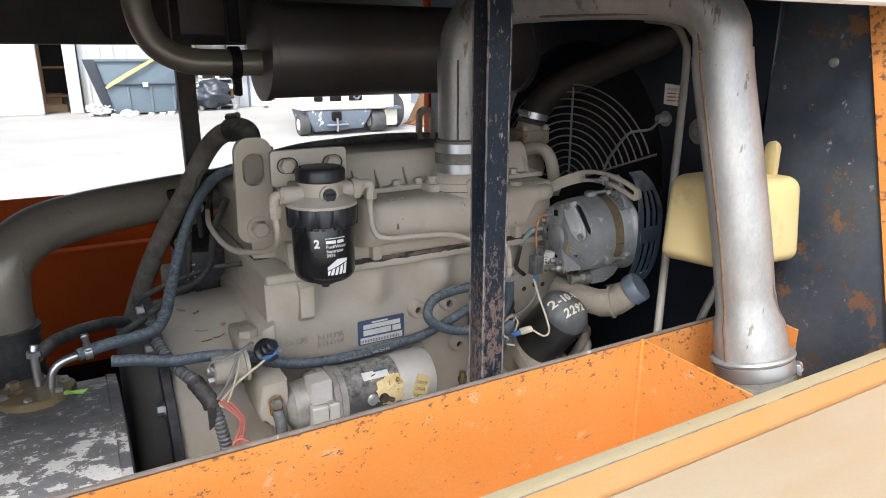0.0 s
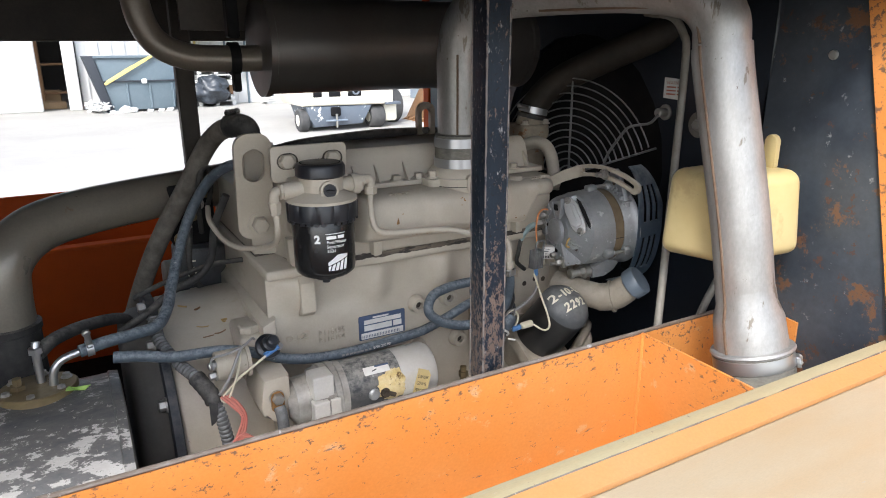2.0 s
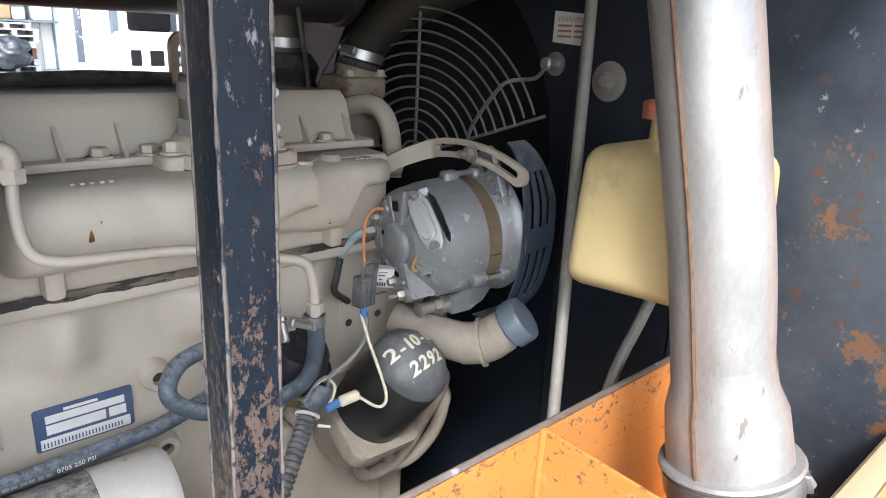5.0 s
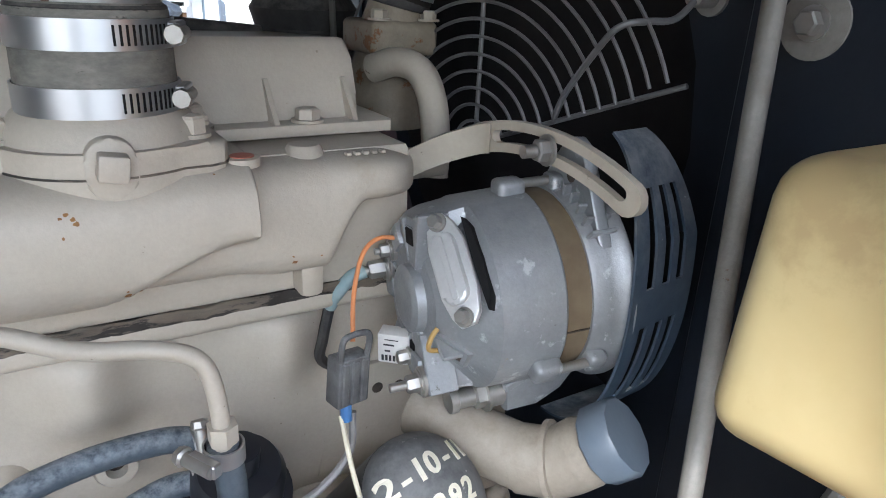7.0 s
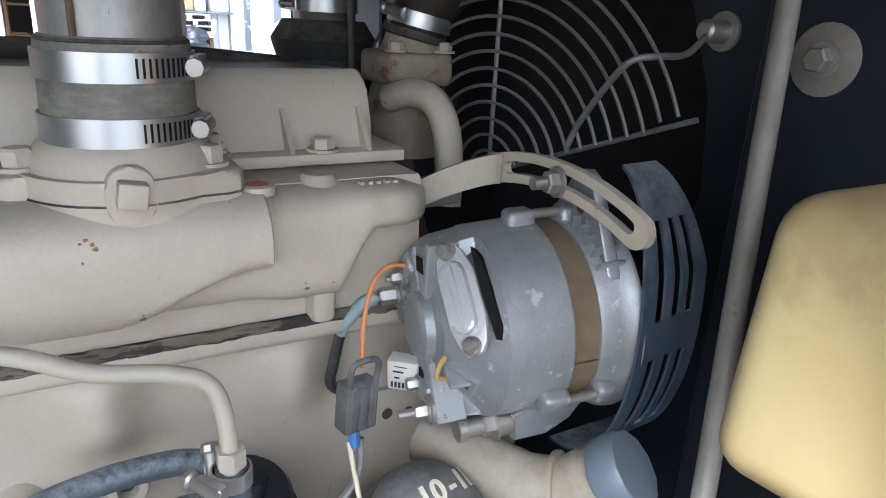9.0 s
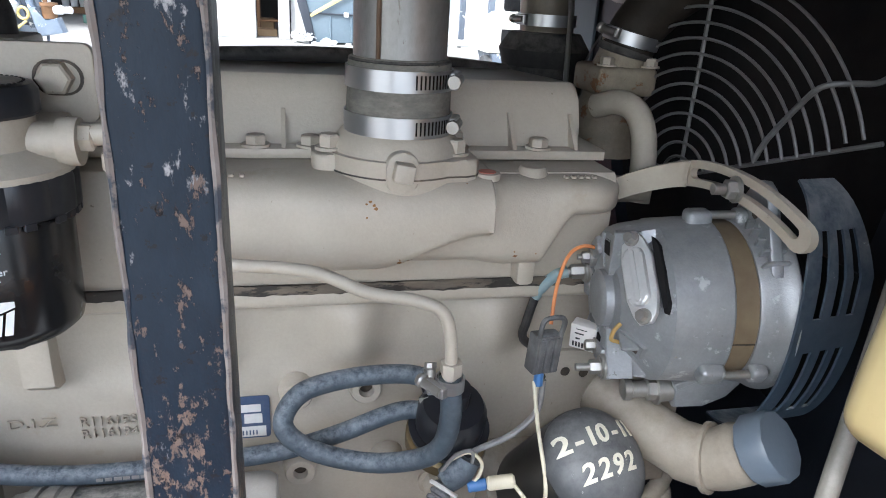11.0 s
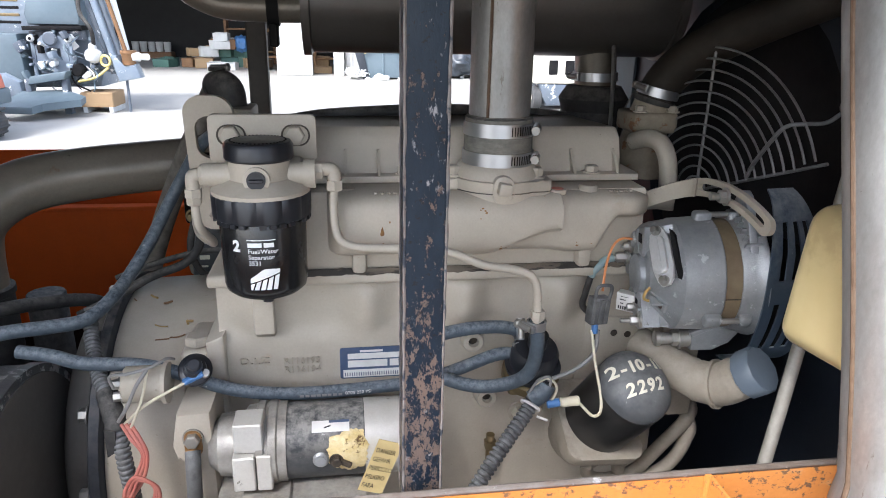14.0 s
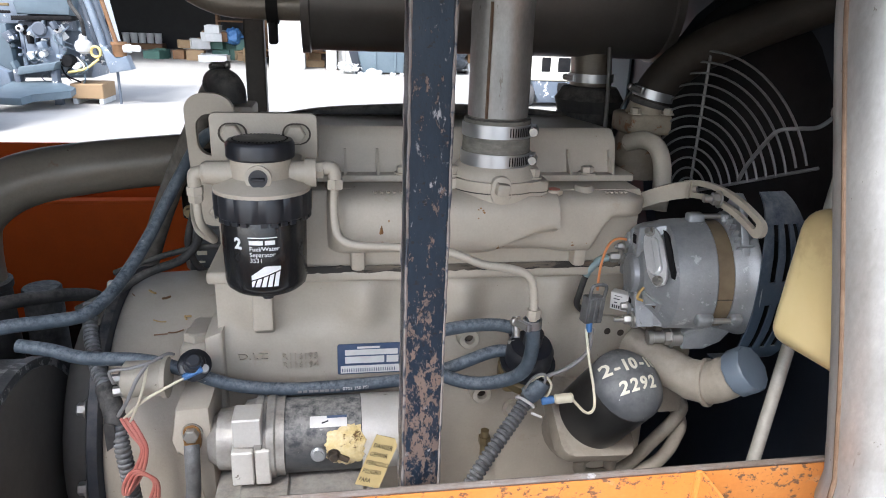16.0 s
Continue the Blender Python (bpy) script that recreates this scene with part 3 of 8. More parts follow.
rng = random.Random(5)
BOXES = ((CARD, "brown cardboard box among shed clutter"), (PAPER, "white box among shed clutter"),
         (PAPER, "pale crumpled box among shed clutter"), (CARD, "torn cardboard box among shed clutter"), (WOOD, "dark brown wooden crate among shed clutter"),
         (GREEN, "green plastic crate among shed clutter"), (GREEN, "dull green crate among shed clutter"))
for k in range(34):
    row = 0 if k < 15 else (1 if k < 27 else 2)
    x = rng.uniform(*((-5.1, -2.2), (-4.6, -2.4), (-3.8, -2.7))[row])
    mat, lb = rng.choice(BOXES)
    carton(x, rng.uniform(21.6, 22.6), (0.0, 0.30, 0.52)[row], rng.uniform(0.28, 0.6), rng.uniform(0.3, 0.5), rng.uniform(0.2, 0.32), rng.uniform(-30, 30), mat, lb)
carton(-3.9, 21.2, 0, 0.50, 0.4, 0.28, 4, CARD, "open brown cardboard box before the shed clutter")
carton(-3.3, 20.6, 0, 0.80, 0.35, 0.20, -8, PAPER, "long white box before the shed clutter")
carton(-3.42, 21.5, 0.53, 0.46, 0.4, 0.22, 6, PAPER, "white carton stacked on the shed clutter")
carton(-3.42, 21.5, 0.76, 0.42, 0.38, 0.22, -4, PAPER, "white carton stacked on the shed clutter")
carton(-2.3, 20.9, 0, 0.45, 0.4, 0.38, 12, CARD, "brown cardboard box on the shed floor")
carton(-0.48, 19.8, 0, 0.5, 0.35, 0.17, 3, CARD, "flat cardboard box behind the shed doorway")
carton(-0.52, 20.3, 0, 0.42, 0.3, 0.42, -6, CARD, "brown cardboard box behind the shed doorway")
bm = B()
box(bm, -7.5, -5.9, 26.0, 26.6, 0.0, 0.21, 0.02, 1)
solid("plank_step", bm, WOOD, "low timber step along the shed's back wall", "step")
for k in range(5):
    bm = B()
    lathe(bm, (-7.15 + k * 0.27, 26.25, 0.21), (0, 0, 1), [(0, 0.11), (0.30, 0.125), (0.31, 0.13), (0.34, 0.13)], 16)
    solid("bucket", bm, PAPER, "pale plastic bucket on the timber step", "bucket", "shed buckets")


def blob(name, c, r, mat, label, category, amp=0.3, f=3.0, squash=(1, 1, 1)):
    bm = B()
    bmesh.ops.create_icosphere(bm, subdivisions=4, radius=1.0)
    for v in bm.verts:
        k = 1 + amp * noise.noise(v.co * f + Vector(c))
        v.co = Vector((c[0] + v.co.x * k * r * squash[0], c[1] + v.co.y * k * r * squash[1], max(c[2] + v.co.z * k * r * squash[2], 0.0)))
    return solid(name, bm, mat, label, category)


blob("plastic_bag", (-2.88, 21.7, 0.68), 0.25, BLUEBAG, "blue plastic bag on the shed boxes", "bag")


def container():
    c = thing("waste_container", "blue-grey steel waste container with a yellow strap", "container")
    y0, y1 = 17.8, 18.6
    bm = B()
    prism(bm, [(0.70, 0.03), (2.1, 0.05), (2.22, 1.26), (0.42, 1.26)], xz(y0), y1 - y0, 0.03)
    part("body", bm, DUMP, c)
    bm = B()
    prism(bm, [(0.20, 1.28), (0.44, 1.28), (0.74, 0.0), (0.56, 0.0)], xz(y0 - 0.05), y1 - y0, 0.02)
    part("end_frame", bm, DUMPDK, c)
    for z in (0.69, 1.23):
        bm = B()
        box(bm, 0.72 - z * 0.24, 2.24, y0 - 0.06, y0 + 0.02, z, z + (0.035 if z < 1 else 0.06), 0.01, 1)
        part("rail", bm, DUMPDK if z < 1 else DUMP, c)
    for x in (1.05, 1.55, 2.05):
        bm = B()
        box(bm, x, x + 0.05, y0 - 0.03, y0 + 0.01, 0.08, 0.66, 0.012, 1)
        part("stiffener", bm, DUMP, c)
    bm = B()
    prism(bm, [(0.58, 0.66), (0.66, 0.74), (1.06, 0.98), (1.66, 1.30), (1.70, 1.25), (1.10, 0.90), (0.72, 0.68), (0.62, 0.62)], xz(y0 - 0.085), 0.02, 0.006)
    part("strap", bm, YELLOW, c)
    bm = B()
    box(bm, 1.39, 1.51, y0 - 0.1, y0 - 0.06, 0.65, 0.76, 0.02, 2)
    part("latch", bm, WHITE, c)
    b2 = thing("waste_container", "lower blue steel skip beside the container", "container")
    bm = B()
    prism(bm, [(2.25, 0.0), (2.46, 0.0), (2.56, 0.88), (2.25, 0.88)], xz(18.3), 0.6, 0.03)
    part("body", bm, DUMP, b2)
    bm = B()
    box(bm, 2.23, 2.60, 18.27, 18.93, 0.88, 0.92, 0.01, 1)
    part("rim", bm, DUMP, b2)


container()
for k in range(16):
    blob("rubble_lump", (0.10 + rng.uniform(0, 0.5), 17.95 + rng.uniform(-0.3, 0.2), 0.04 + 0.07 * (k % 3)), rng.uniform(0.05, 0.11), PAPER if k % 2 else WHITEWALL,
         "pale broken rubble beside the container", "rubble", 0.8, 2.5, (1.2, 1, 0.8))
for x, y, r in ((1.02, 17.6, 0.12), (0.70, 17.5, 0.06), (0.84, 17.55, 0.05), (1.5, 17.6, 0.05), (1.75, 17.62, 0.05), (1.95, 17.62, 0.06)):
    blob("rubble_lump", (x, y, r * 0.4), r, PAPER, "pale broken stone lying before the container", "rubble", 0.5, 2.0, (1.4, 1, 0.8))
blob("tarpaulin", (3.05, 18.3, 0.40), 0.42, TARP, "crumpled dark tarpaulin heaped on pallets", "tarpaulin", 0.35, 2.2, (1.15, 0.7, 0.8))
for k in range(6):
    p = thing("pallet", "grey weathered timber pallet by the shed wall", "pallet", "pallets")
    x0, z0 = 2.66 + rng.uniform(0, 0.16), (0.0, 0.14, 0.52, 0.66, 0.80, 0.93)[k]
    if k == 2:
        bm = B()
        for q in (0.0, 0.45, 0.85):
            box(bm, 2.72 + q, 2.82 + q, 18.5, 18.9, 0.28, 0.52, 0.01, 1)
        part("block", bm, WOOD, p)
    for q in range(4):
        bm = B()
        box(bm, x0, x0 + 0.95, 18.42 + q * 0.13, 18.52 + q * 0.13, z0 + 0.1, z0 + 0.13, 0.004, 1)
        part("board", bm, PAPER, p)
    for q in range(3):
        bm = B()
        box(bm, x0 + q * 0.42, x0 + q * 0.42 + 0.1, 18.42, 18.92, z0, z0 + 0.1, 0.004, 1)
        part("bearer", bm, PAPER, p)
for k in range(7):
    bm = B()
    x0 = 4.35 + rng.uniform(0, 0.3)
    box(bm, -0.5, 0.5, -0.06, 0.06, 0, 0.05, 0.006, 1, pose(x0 + 0.5, 18.4 + 0.12 * (k % 3), 0.05 * (k // 3) + (0.002 * k), 0, 0, rng.uniform(-3, 3)))
    solid("plank", bm, PAPER, "grey weathered plank lying by the shed wall", "plank", "loose planks")


def wall_rack():
    r = thing("storage_rack", "steel storage rack with pale sacks by the shed wall", "shelf")
    for x in (2.2, 2.87, 3.62, 4.15):
        bm = B()
        box(bm, x, x + 0.05, 18.94, 18.99, 0, 1.9, 0.006, 1)
        part("upright", bm, YELLOW if x == 2.87 else DUMP, r)
    for z in (1.08, 1.62):
        bm = B()
        box(bm, 2.2, 4.2, 18.6, 18.96, z, z + 0.04, 0.006, 1)
        part("board", bm, DUMP, r)
    for x, w, h, mt, lb in ((2.24, 0.28, 0.34, BLUEBAG, "blue plastic drum on the storage rack"), (2.55, 0.28, 0.30, CARD, "tan box on the storage rack"),
                            (2.96, 0.32, 0.38, CARD, "brown box on the storage rack"), (3.30, 0.26, 0.26, PAPER, "grey box on the storage rack"),
                            (3.69, 0.42, 0.40, PAPER, "white sack with dark print on the storage rack")):
        bm = B()
        box(bm, x, x + w, 18.62, 18.92, 1.12, 1.12 + h, 0.04, 3)
        solid("stored_box", bm, mt, lb, "box", "stored goods")


wall_rack()


def far_clutter():
    bm = B()
    prism(bm, [(5.95, 0.0), (6.60, 0.0), (6.60, 0.92), (6.46, 0.92), (6.30, 0.62)], xz(12.0), 0.9, 0.02)
    e = solid("rusty_bucket", bm, WOOD, "rusty brown steel digging bucket on the yard", "bucket")
    bm = B()
    box(bm, 6.42, 6.64, 11.97, 12.93, 0.90, 0.96, 0.01, 1)
    part("rim", bm, BRASS, e)
    for k in range(4):
        bm = B()
        prism(bm, [(5.82, 0.0), (6.0, 0.0), (6.04, 0.10)], xz(12.08 + 0.22 * k), 0.07, 0.005)
        part("tooth", bm, WOOD, e)
    g = thing("generator", "small dark generator on a skid by the shed wall", "generator")
    bm = B()
    box(bm, 8.7, 9.5, 17.8, 18.3, 0.42, 0.78, 0.05, 2)
    part("housing", bm, FLDK, g)
    bm = B()
    cyl(bm, (8.9, 18.0, 0.78), (8.9, 18.0, 0.92), 0.05, seg=12, bev=0.01)
    part("exhaust", bm, BLACK, g)
    for x in (8.78, 9.35):
        bm = B()
        box(bm, x, x + 0.07, 17.8, 18.3, 0, 0.43, 0.01, 1)
        part("leg", bm, MGREY, g)
    for x in (8.85, 9.15):
        bm = B()
        box(bm, x, x + 0.2, 17.785, 17.81, 0.5, 0.68, 0.01, 1)
        part("vent", bm, BLACK, g)


far_clutter()


def wheel(bm_parent, c, axis, r, w, name="wheel"):
    bm = B()
    c, axis = Vector(c), Vector(axis)
    lathe(bm, c - axis * w / 2, axis, [(0, r * 0.55), (0, r * 0.9), (w * 0.15, r), (w * 0.85, r), (w, r * 0.9), (w, r * 0.55)], 28)
    t = part(name, bm, TYRE, bm_parent)
    bm = B()
    lathe(bm, c - axis * w * 0.52, axis, [(0, 0.05), (0, r * 0.5), (w * 0.1, r * 0.55), (w * 0.94, r * 0.55), (w * 1.04, r * 0.5), (w * 1.04, 0.05)], 20)
    part("rim", bm, FLY, t)


def forklift():
    f = thing("forklift", "pale yellow forklift truck with worn dark blue chassis", "forklift")
    y = 11.6
    bm = B()
    prism(bm, [(3.32, 0.45), (5.08, 0.43), (5.08, 0.74), (4.90, 1.02), (4.7, 1.10), (3.4, 1.10), (3.24, 0.95), (3.26, 0.60)], xz(y), 1.3, 0.05, 3)
    part("counterweight", bm, FLY, f)
    bm = B()
    box(bm, 4.9, 5.22, y - 0.01, y + 0.2, 0.42, 0.47, 0.01, 1)
    part("step", bm, FLDK, f)
    for x, w in ((3.52, 0.16), (3.81, 0.22), (4.17, 0.26)):
        bm = B()
        box(bm, x, x + w, y - 0.012, y + 0.05, 0.60, 0.84, 0.012, 1)
        v = part("vent", bm, BLACK, f)
    bm = B()
    torus(bm, (4.32, y - 0.015, 0.69), (0.2, 1, 0), 0.055, 0.02, 20)
    part("filler_hose", bm, FLDK, v)
    bm = B()
    prism(bm, [(3.37, 0.45), (4.66, 0.43), (4.58, 0.32), (4.46, 0.10), (3.52, 0.07), (3.44, 0.24)], xz(y + 0.03), 0.9, 0.03)
    part("chassis", bm, FLDK, f)
    bm = B()
    box(bm, 3.84, 4.02, y - 0.02, y + 0.1, 0.26, 0.42, 0.02, 1)
    part("tow_hitch", bm, BLACK, f)
    bm = B()
    cyl(bm, (3.93, y - 0.03, 0.06), (3.93, y - 0.03, 0.30), 0.02, seg=10)
    part("tow_pin", bm, ZINC, f)
    bm = B()
    box(bm, 3.74, 4.14, y - 0.05, y + 0.06, 0.17, 0.20, 0.008, 1)
    part("hitch_plate", bm, MGREY, f)
    bm = B()
    box(bm, 4.93, 5.22, y + 0.15, y + 2.2, 0.10, 0.44, 0.05, 2)
    part("side_body", bm, FLY, f)
    for x, yy, r, wd in ((3.36, y + 0.2, 0.20, 0.17), (4.78, y + 0.22, 0.21, 0.28), (4.1, y + 2.3, 0.32, 0.24), (5.45, y + 0.9, 0.33, 0.24)):
        wheel(f, (x, yy, r), (1, 0, 0), r, wd)
    for x in (3.4, 5.08):
        for yy in (y + 0.3, y + 2.3):
            bm = B()
            box(bm, x - 0.05, x + 0.06, yy - 0.035, yy + 0.035, 0.5, 2.15, 0.01, 1)
            part("cab_post", bm, FLDK, f)
    bm = B()
    box(bm, 3.3, 5.3, y + 0.25, y + 2.4, 2.1, 2.18, 0.03, 2)
    part("overhead_guard", bm, FLDK, f)
    bm = B()
    box(bm, 4.0, 4.6, y + 1.1, y + 1.6, 1.09, 1.6, 0.06, 3)
    part("seat", bm, BLACK, f)


forklift()


def tracked_loader():
    t = thing("tracked_loader", "compact tracked loader in faded red and blue-grey", "loader")
    Y, R = 8.6, 0.165
    x1, x0 = -3.92 - R, -6.1
    poly = []
    for cx, a0 in ((x1, -90), (x0, 90)):
        for k in range(11):
            a = radians(a0 + 18 * k)
            poly.append((cx + R * math.cos(a), R + 0.005 + R * math.sin(a)))
    bm = B()
    ring_plate(bm, poly, [((x1 + x0) / 2 + (px - (x1 + x0) / 2) * 0.965, R + (pz - R) * 0.72) for px, pz in poly], xz(Y - 0.05), 0.35)
    part("track", bm, TYRE, t)
    step = even_path([(px, 0, pz) for px, pz in poly + poly[:1]], 0.075)
    for k, p in enumerate(step):
        bm = B()
        cyl(bm, (p[0], Y - 0.06, p[2]), (p[0], Y + 0.31, p[2]), 0.016, seg=6)
        part("track_lug", bm, TYRE, t)
    for k in range(6):
        bm = B()
        cx = x1 - 0.38 * k
        cyl(bm, (cx, Y - 0.07, R), (cx, Y + 0.1, R), 0.10, seg=20, bev=0.015)
        w = part("roller", bm, MGREY, t)
        for q in range(6):
            bm = B()
            a = radians(60 * q)
            cyl(bm, (cx + 0.06 * math.cos(a), Y - 0.08, R + 0.06 * math.sin(a)), (cx + 0.06 * math.cos(a), Y - 0.06, R + 0.06 * math.sin(a)), 0.012, seg=8)
            part("bolt", bm, BLACK, w)
    bm = B()
    prism(bm, [(-6.1, 0.52), (-4.16, 0.52), (-4.20, 0.66), (-4.62, 1.9), (-6.1, 1.9)], xz(Y - 0.05), 1.0, 0.04)
    part("hood", bm, MREDP, t)
    bm = B()
    box(bm, -6.0, -4.14, Y - 0.06, Y + 1.0, 0.33, 0.515, 0.03, 2)
    part("frame", bm, DUMP, t)


tracked_loader()


def drill_rig():
    w = thing("drill_rig", "blue-grey drilling attachment with dust-covered hoses", "machine")
    Y = 11.2

    def block(name, poly, y0, y1, mat, bev=0.015, label=""):
        bm = B()
        prism(bm, poly, xz(Y + y0), y1 - y0, bev)
        return part(name, bm, mat, w, label)

    block("hood_panel", [(-4.50, 1.25), (-3.78, 1.25), (-3.76, 1.40), (-3.84, 1.85), (-4.40, 1.85), (-4.53, 1.40)], 0.05, 0.45, DUMP, 0.05, "pale blue-grey hood panel")
    block("hood_rim", [(-4.56, 1.17), (-3.74, 1.19), (-3.74, 1.25), (-4.56, 1.23)], 0.0, 0.4, BLACK)
    block("cross_member", [(-4.52, 1.02), (-3.78, 1.04), (-3.78, 1.18), (-4.52, 1.16)], 0.12, 0.3, FLDK)
    block("main_body", [(-5.6, 0.30), (-3.70, 0.34), (-3.62, 0.60), (-3.68, 1.60), (-3.9, 2.3), (-5.6, 2.3)], 0.42, 1.3, MGREY, 0.05)
    block("side_plate", [(-5.5, 0.22), (-4.66, 0.22), (-4.58, 0.55), (-4.62, 1.12), (-5.5, 1.12)], -0.05, 0.40, DUMP, 0.04)
    block("fender", [(-5.4, 0.52), (-4.82, 0.58), (-4.60, 0.46), (-4.58, 0.25), (-5.4, 0.10)], -0.25, -0.06, MGREY, 0.04)
    for x in (-4.46, -3.95):
        block("upright", [(x - 0.035, 0.42), (x + 0.025, 0.42), (x + 0.035, 1.12), (x - 0.025, 1.12)], 0.02, 0.12, MGREY)
        bm = B()
        cyl(bm, (x + 0.01, Y + 0.02, 1.06), (x + 0.01, Y - 0.05, 1.06), 0.05, seg=16, bev=0.01)
        p = part("lug", bm, PAPER, w)
        bm = B()
        cyl(bm, (x + 0.01, Y - 0.04, 1.06), (x + 0.01, Y - 0.06, 1.06), 0.022, seg=12)
        part("pin", bm, BLACK, p)
    bm = B()
    ring_plate(bm, [(-4.42, 0.62), (-4.30, 0.52), (-4.08, 0.52), (-3.98, 0.62), (-3.98, 1.0), (-4.06, 1.10), (-4.32, 1.10), (-4.42, 1.0)],
               [(-4.28, 0.82), (-4.26, 0.80), (-4.10, 0.80), (-4.08, 0.82), (-4.08, 0.90), (-4.10, 0.93), (-4.26, 0.93), (-4.28, 0.90)], xz(Y + 0.02), 0.05)
    part("face_plate", bm, MGREY, w)
    bm = B()
    cyl(bm, (-4.19, Y + 0.03, 1.06), (-4.19, Y - 0.05, 1.06), 0.10, seg=24, bev=0.02)
    part("bearing_cap", bm, FLDK, w)
    bm = B()
    cyl(bm, (-4.17, Y + 0.03, 0.72), (-4.17, Y - 0.12, 0.70), 0.045, seg=14, bev=0.01)
    part("coupling", bm, PAPER, w)
    block("foot_beam", [(-4.48, 0.42), (-3.98, 0.50), (-3.92, 0.62), (-4.44, 0.54)], -0.3, 0.04, DUMP, 0.02)
    bm = B()
    prism(bm, [(-4.70, Y - 1.0), (-4.16, Y - 1.05), (-4.10, Y - 0.86), (-3.66, Y - 0.66), (-3.66, Y - 0.45), (-4.05, Y - 0.1), (-4.6, Y - 0.2)],
          lambda u, v, k: Vector((u, v, 0.10 + k + (v - Y + 1.0) * 0.16)), 0.10, 0.015)
    part("foot_plate", bm, DUMP, w)
    for x in (-4.5, -4.0):
        block("foot_strut", [(x - 0.05, 0.0), (x + 0.05, 0.0), (x + 0.04, 0.50), (x - 0.04, 0.50)], -0.25, -0.10, FLDK)
    bm = B()
    blk = [(0, 0.03), (0, 0.06), (0.04, 0.11), (0.10, 0.125), (0.16, 0.11), (0.20, 0.06), (0.26, 0.05), (0.28, 0.03)]
    lathe(bm, (-3.63, Y + 0.02, 0.73), (0.05, -0.1, 1), blk, 20)
    part("accumulator", bm, PAPER, w)
    bm = B()
    cyl(bm, (-3.86, Y + 0.1, 0.62), (-3.86, Y - 0.10, 0.62), 0.09, seg=20, bev=0.015)
    part("motor", bm, BLACK, w)
    bm = B()
    torus(bm, (-3.45, Y - 0.05, 0.76), (0.3, 1, 0), 0.075, 0.02, 24)
    part("hose_loop", bm, YELLOW, w)
    bm = B()
    tube(bm, [(-3.42, Y - 0.05, 0.66), (-3.6, Y - 0.12, 0.52), (-3.85, Y - 0.1, 0.46)], 0.018, 8)
    part("hydraulic_hose", bm, YELLOW, w)
    # slanting boom with the wooden-handled driver at its foot
    for dx, dy, r, mt in ((-0.10, 0.12, 0.042, FLDK), (0.0, 0.05, 0.05, MGREY), (0.09, 0.10, 0.042, FLDK)):
        bm = B()
        cyl(bm, (-3.30 + dx, Y + dy, 0.56), (-3.62 + dx, Y + dy, 1.95), r, seg=10)
        part("boom_tube", bm, mt, w)
    bm = B()
    cyl(bm, (-3.26, Y + 0.35, 0.9), (-3.42, Y + 0.35, 1.95), 0.06, seg=12)
    part("boom_cover", bm, WHITE, w)
    bm = B()
    tube(bm, [(-3.60, Y + 0.0, 0.95), (-3.58, Y - 0.1, 1.2), (-3.72, Y - 0.05, 1.45), (-3.70, Y, 1.8)], 0.03, 8)
    part("hydraulic_hose", bm, RUBBER, w)
    bm = B()
    cyl(bm, (-3.16, Y, 0.88), (-3.36, Y, 1.75), 0.03, seg=10)
    part("handle", bm, WOOD, w, "brown wooden handle")
    bm = B()
    lathe(bm, (-3.13, Y, 0.70), (0, 0, 1), [(0, 0.03), (0, 0.095), (0.15, 0.10), (0.17, 0.115), (0.21, 0.115), (0.21, 0.03)], 22)
    part("collar", bm, WOOD, w)
    bm = B()
    lathe(bm, (-3.06, Y - 0.04, 0.82), (1, 0, 0.01), [(0, 0.03), (0, 0.06), (0.10, 0.065), (0.12, 0.045), (0.22, 0.05), (0.24, 0.03)], 16)
    part("nozzle", bm, WHITE, w)
    block("boom_foot", [(-3.36, 0.84), (-3.27, 0.84), (-3.18, 0.66), (-3.02, 0.72), (-2.96, 0.52), (-3.28, 0.46)], -0.1, 0.14, MGREY, 0.02)
    bm = B()
    cyl(bm, (-3.20, Y + 0.02, 0.0), (-3.20, Y + 0.02, 0.5), 0.02, seg=10)
    part("prop", bm, FLDK, w)
    block("arm", [(-3.75, 0.62), (-3.30, 0.56), (-3.30, 0.64), (-3.75, 0.74)], 0.16, 0.30, FLDK)
    for k in range(44):
        bm = B()
        cx, cy, cz = rng.uniform(-4.6, -3.6), Y - rng.uniform(-0.1, 0.12), rng.uniform(0.5, 1.15)
        if k % 3 == 0:
            cyl(bm, (cx, cy + 0.1, cz), (cx + rng.uniform(-0.06, 0.06), cy - 0.03, cz + rng.uniform(-0.03, 0.06)), rng.uniform(0.012, 0.04), seg=12, bev=0.006)
        elif k % 3 == 1:
            ww, hh = rng.uniform(0.02, 0.07), rng.uniform(0.02, 0.07)
            box(bm, -ww, ww, -0.04, 0.06, -hh, hh, 0.01, 2, pose(cx, cy, cz, rng.uniform(-20, 20), rng.uniform(-40, 40), rng.uniform(-30, 30)))
        else:
            tube(bm, [(cx, cy + 0.1, cz), (cx + rng.uniform(-0.15, 0.15), cy - 0.08, cz - 0.14), (cx + rng.uniform(-0.25, 0.25), cy + 0.1, cz - 0.26)], rng.uniform(0.008, 0.015), 8)
        part("fitting" if k % 3 < 2 else "hydraulic_hose", bm, rng.choice((MGREY, PAPER, FLDK, BLACK, MGREY, DUMP)), w)
    for k in range(5):
        bm = B()
        box(bm, -5.6, -4.55, Y - 0.02, Y + 0.02, 1.26 + k * 0.1, 1.30 + k * 0.1, 0.008, 1)
        part("grille_bar", bm, BRASS if k % 2 else BLACK, w)
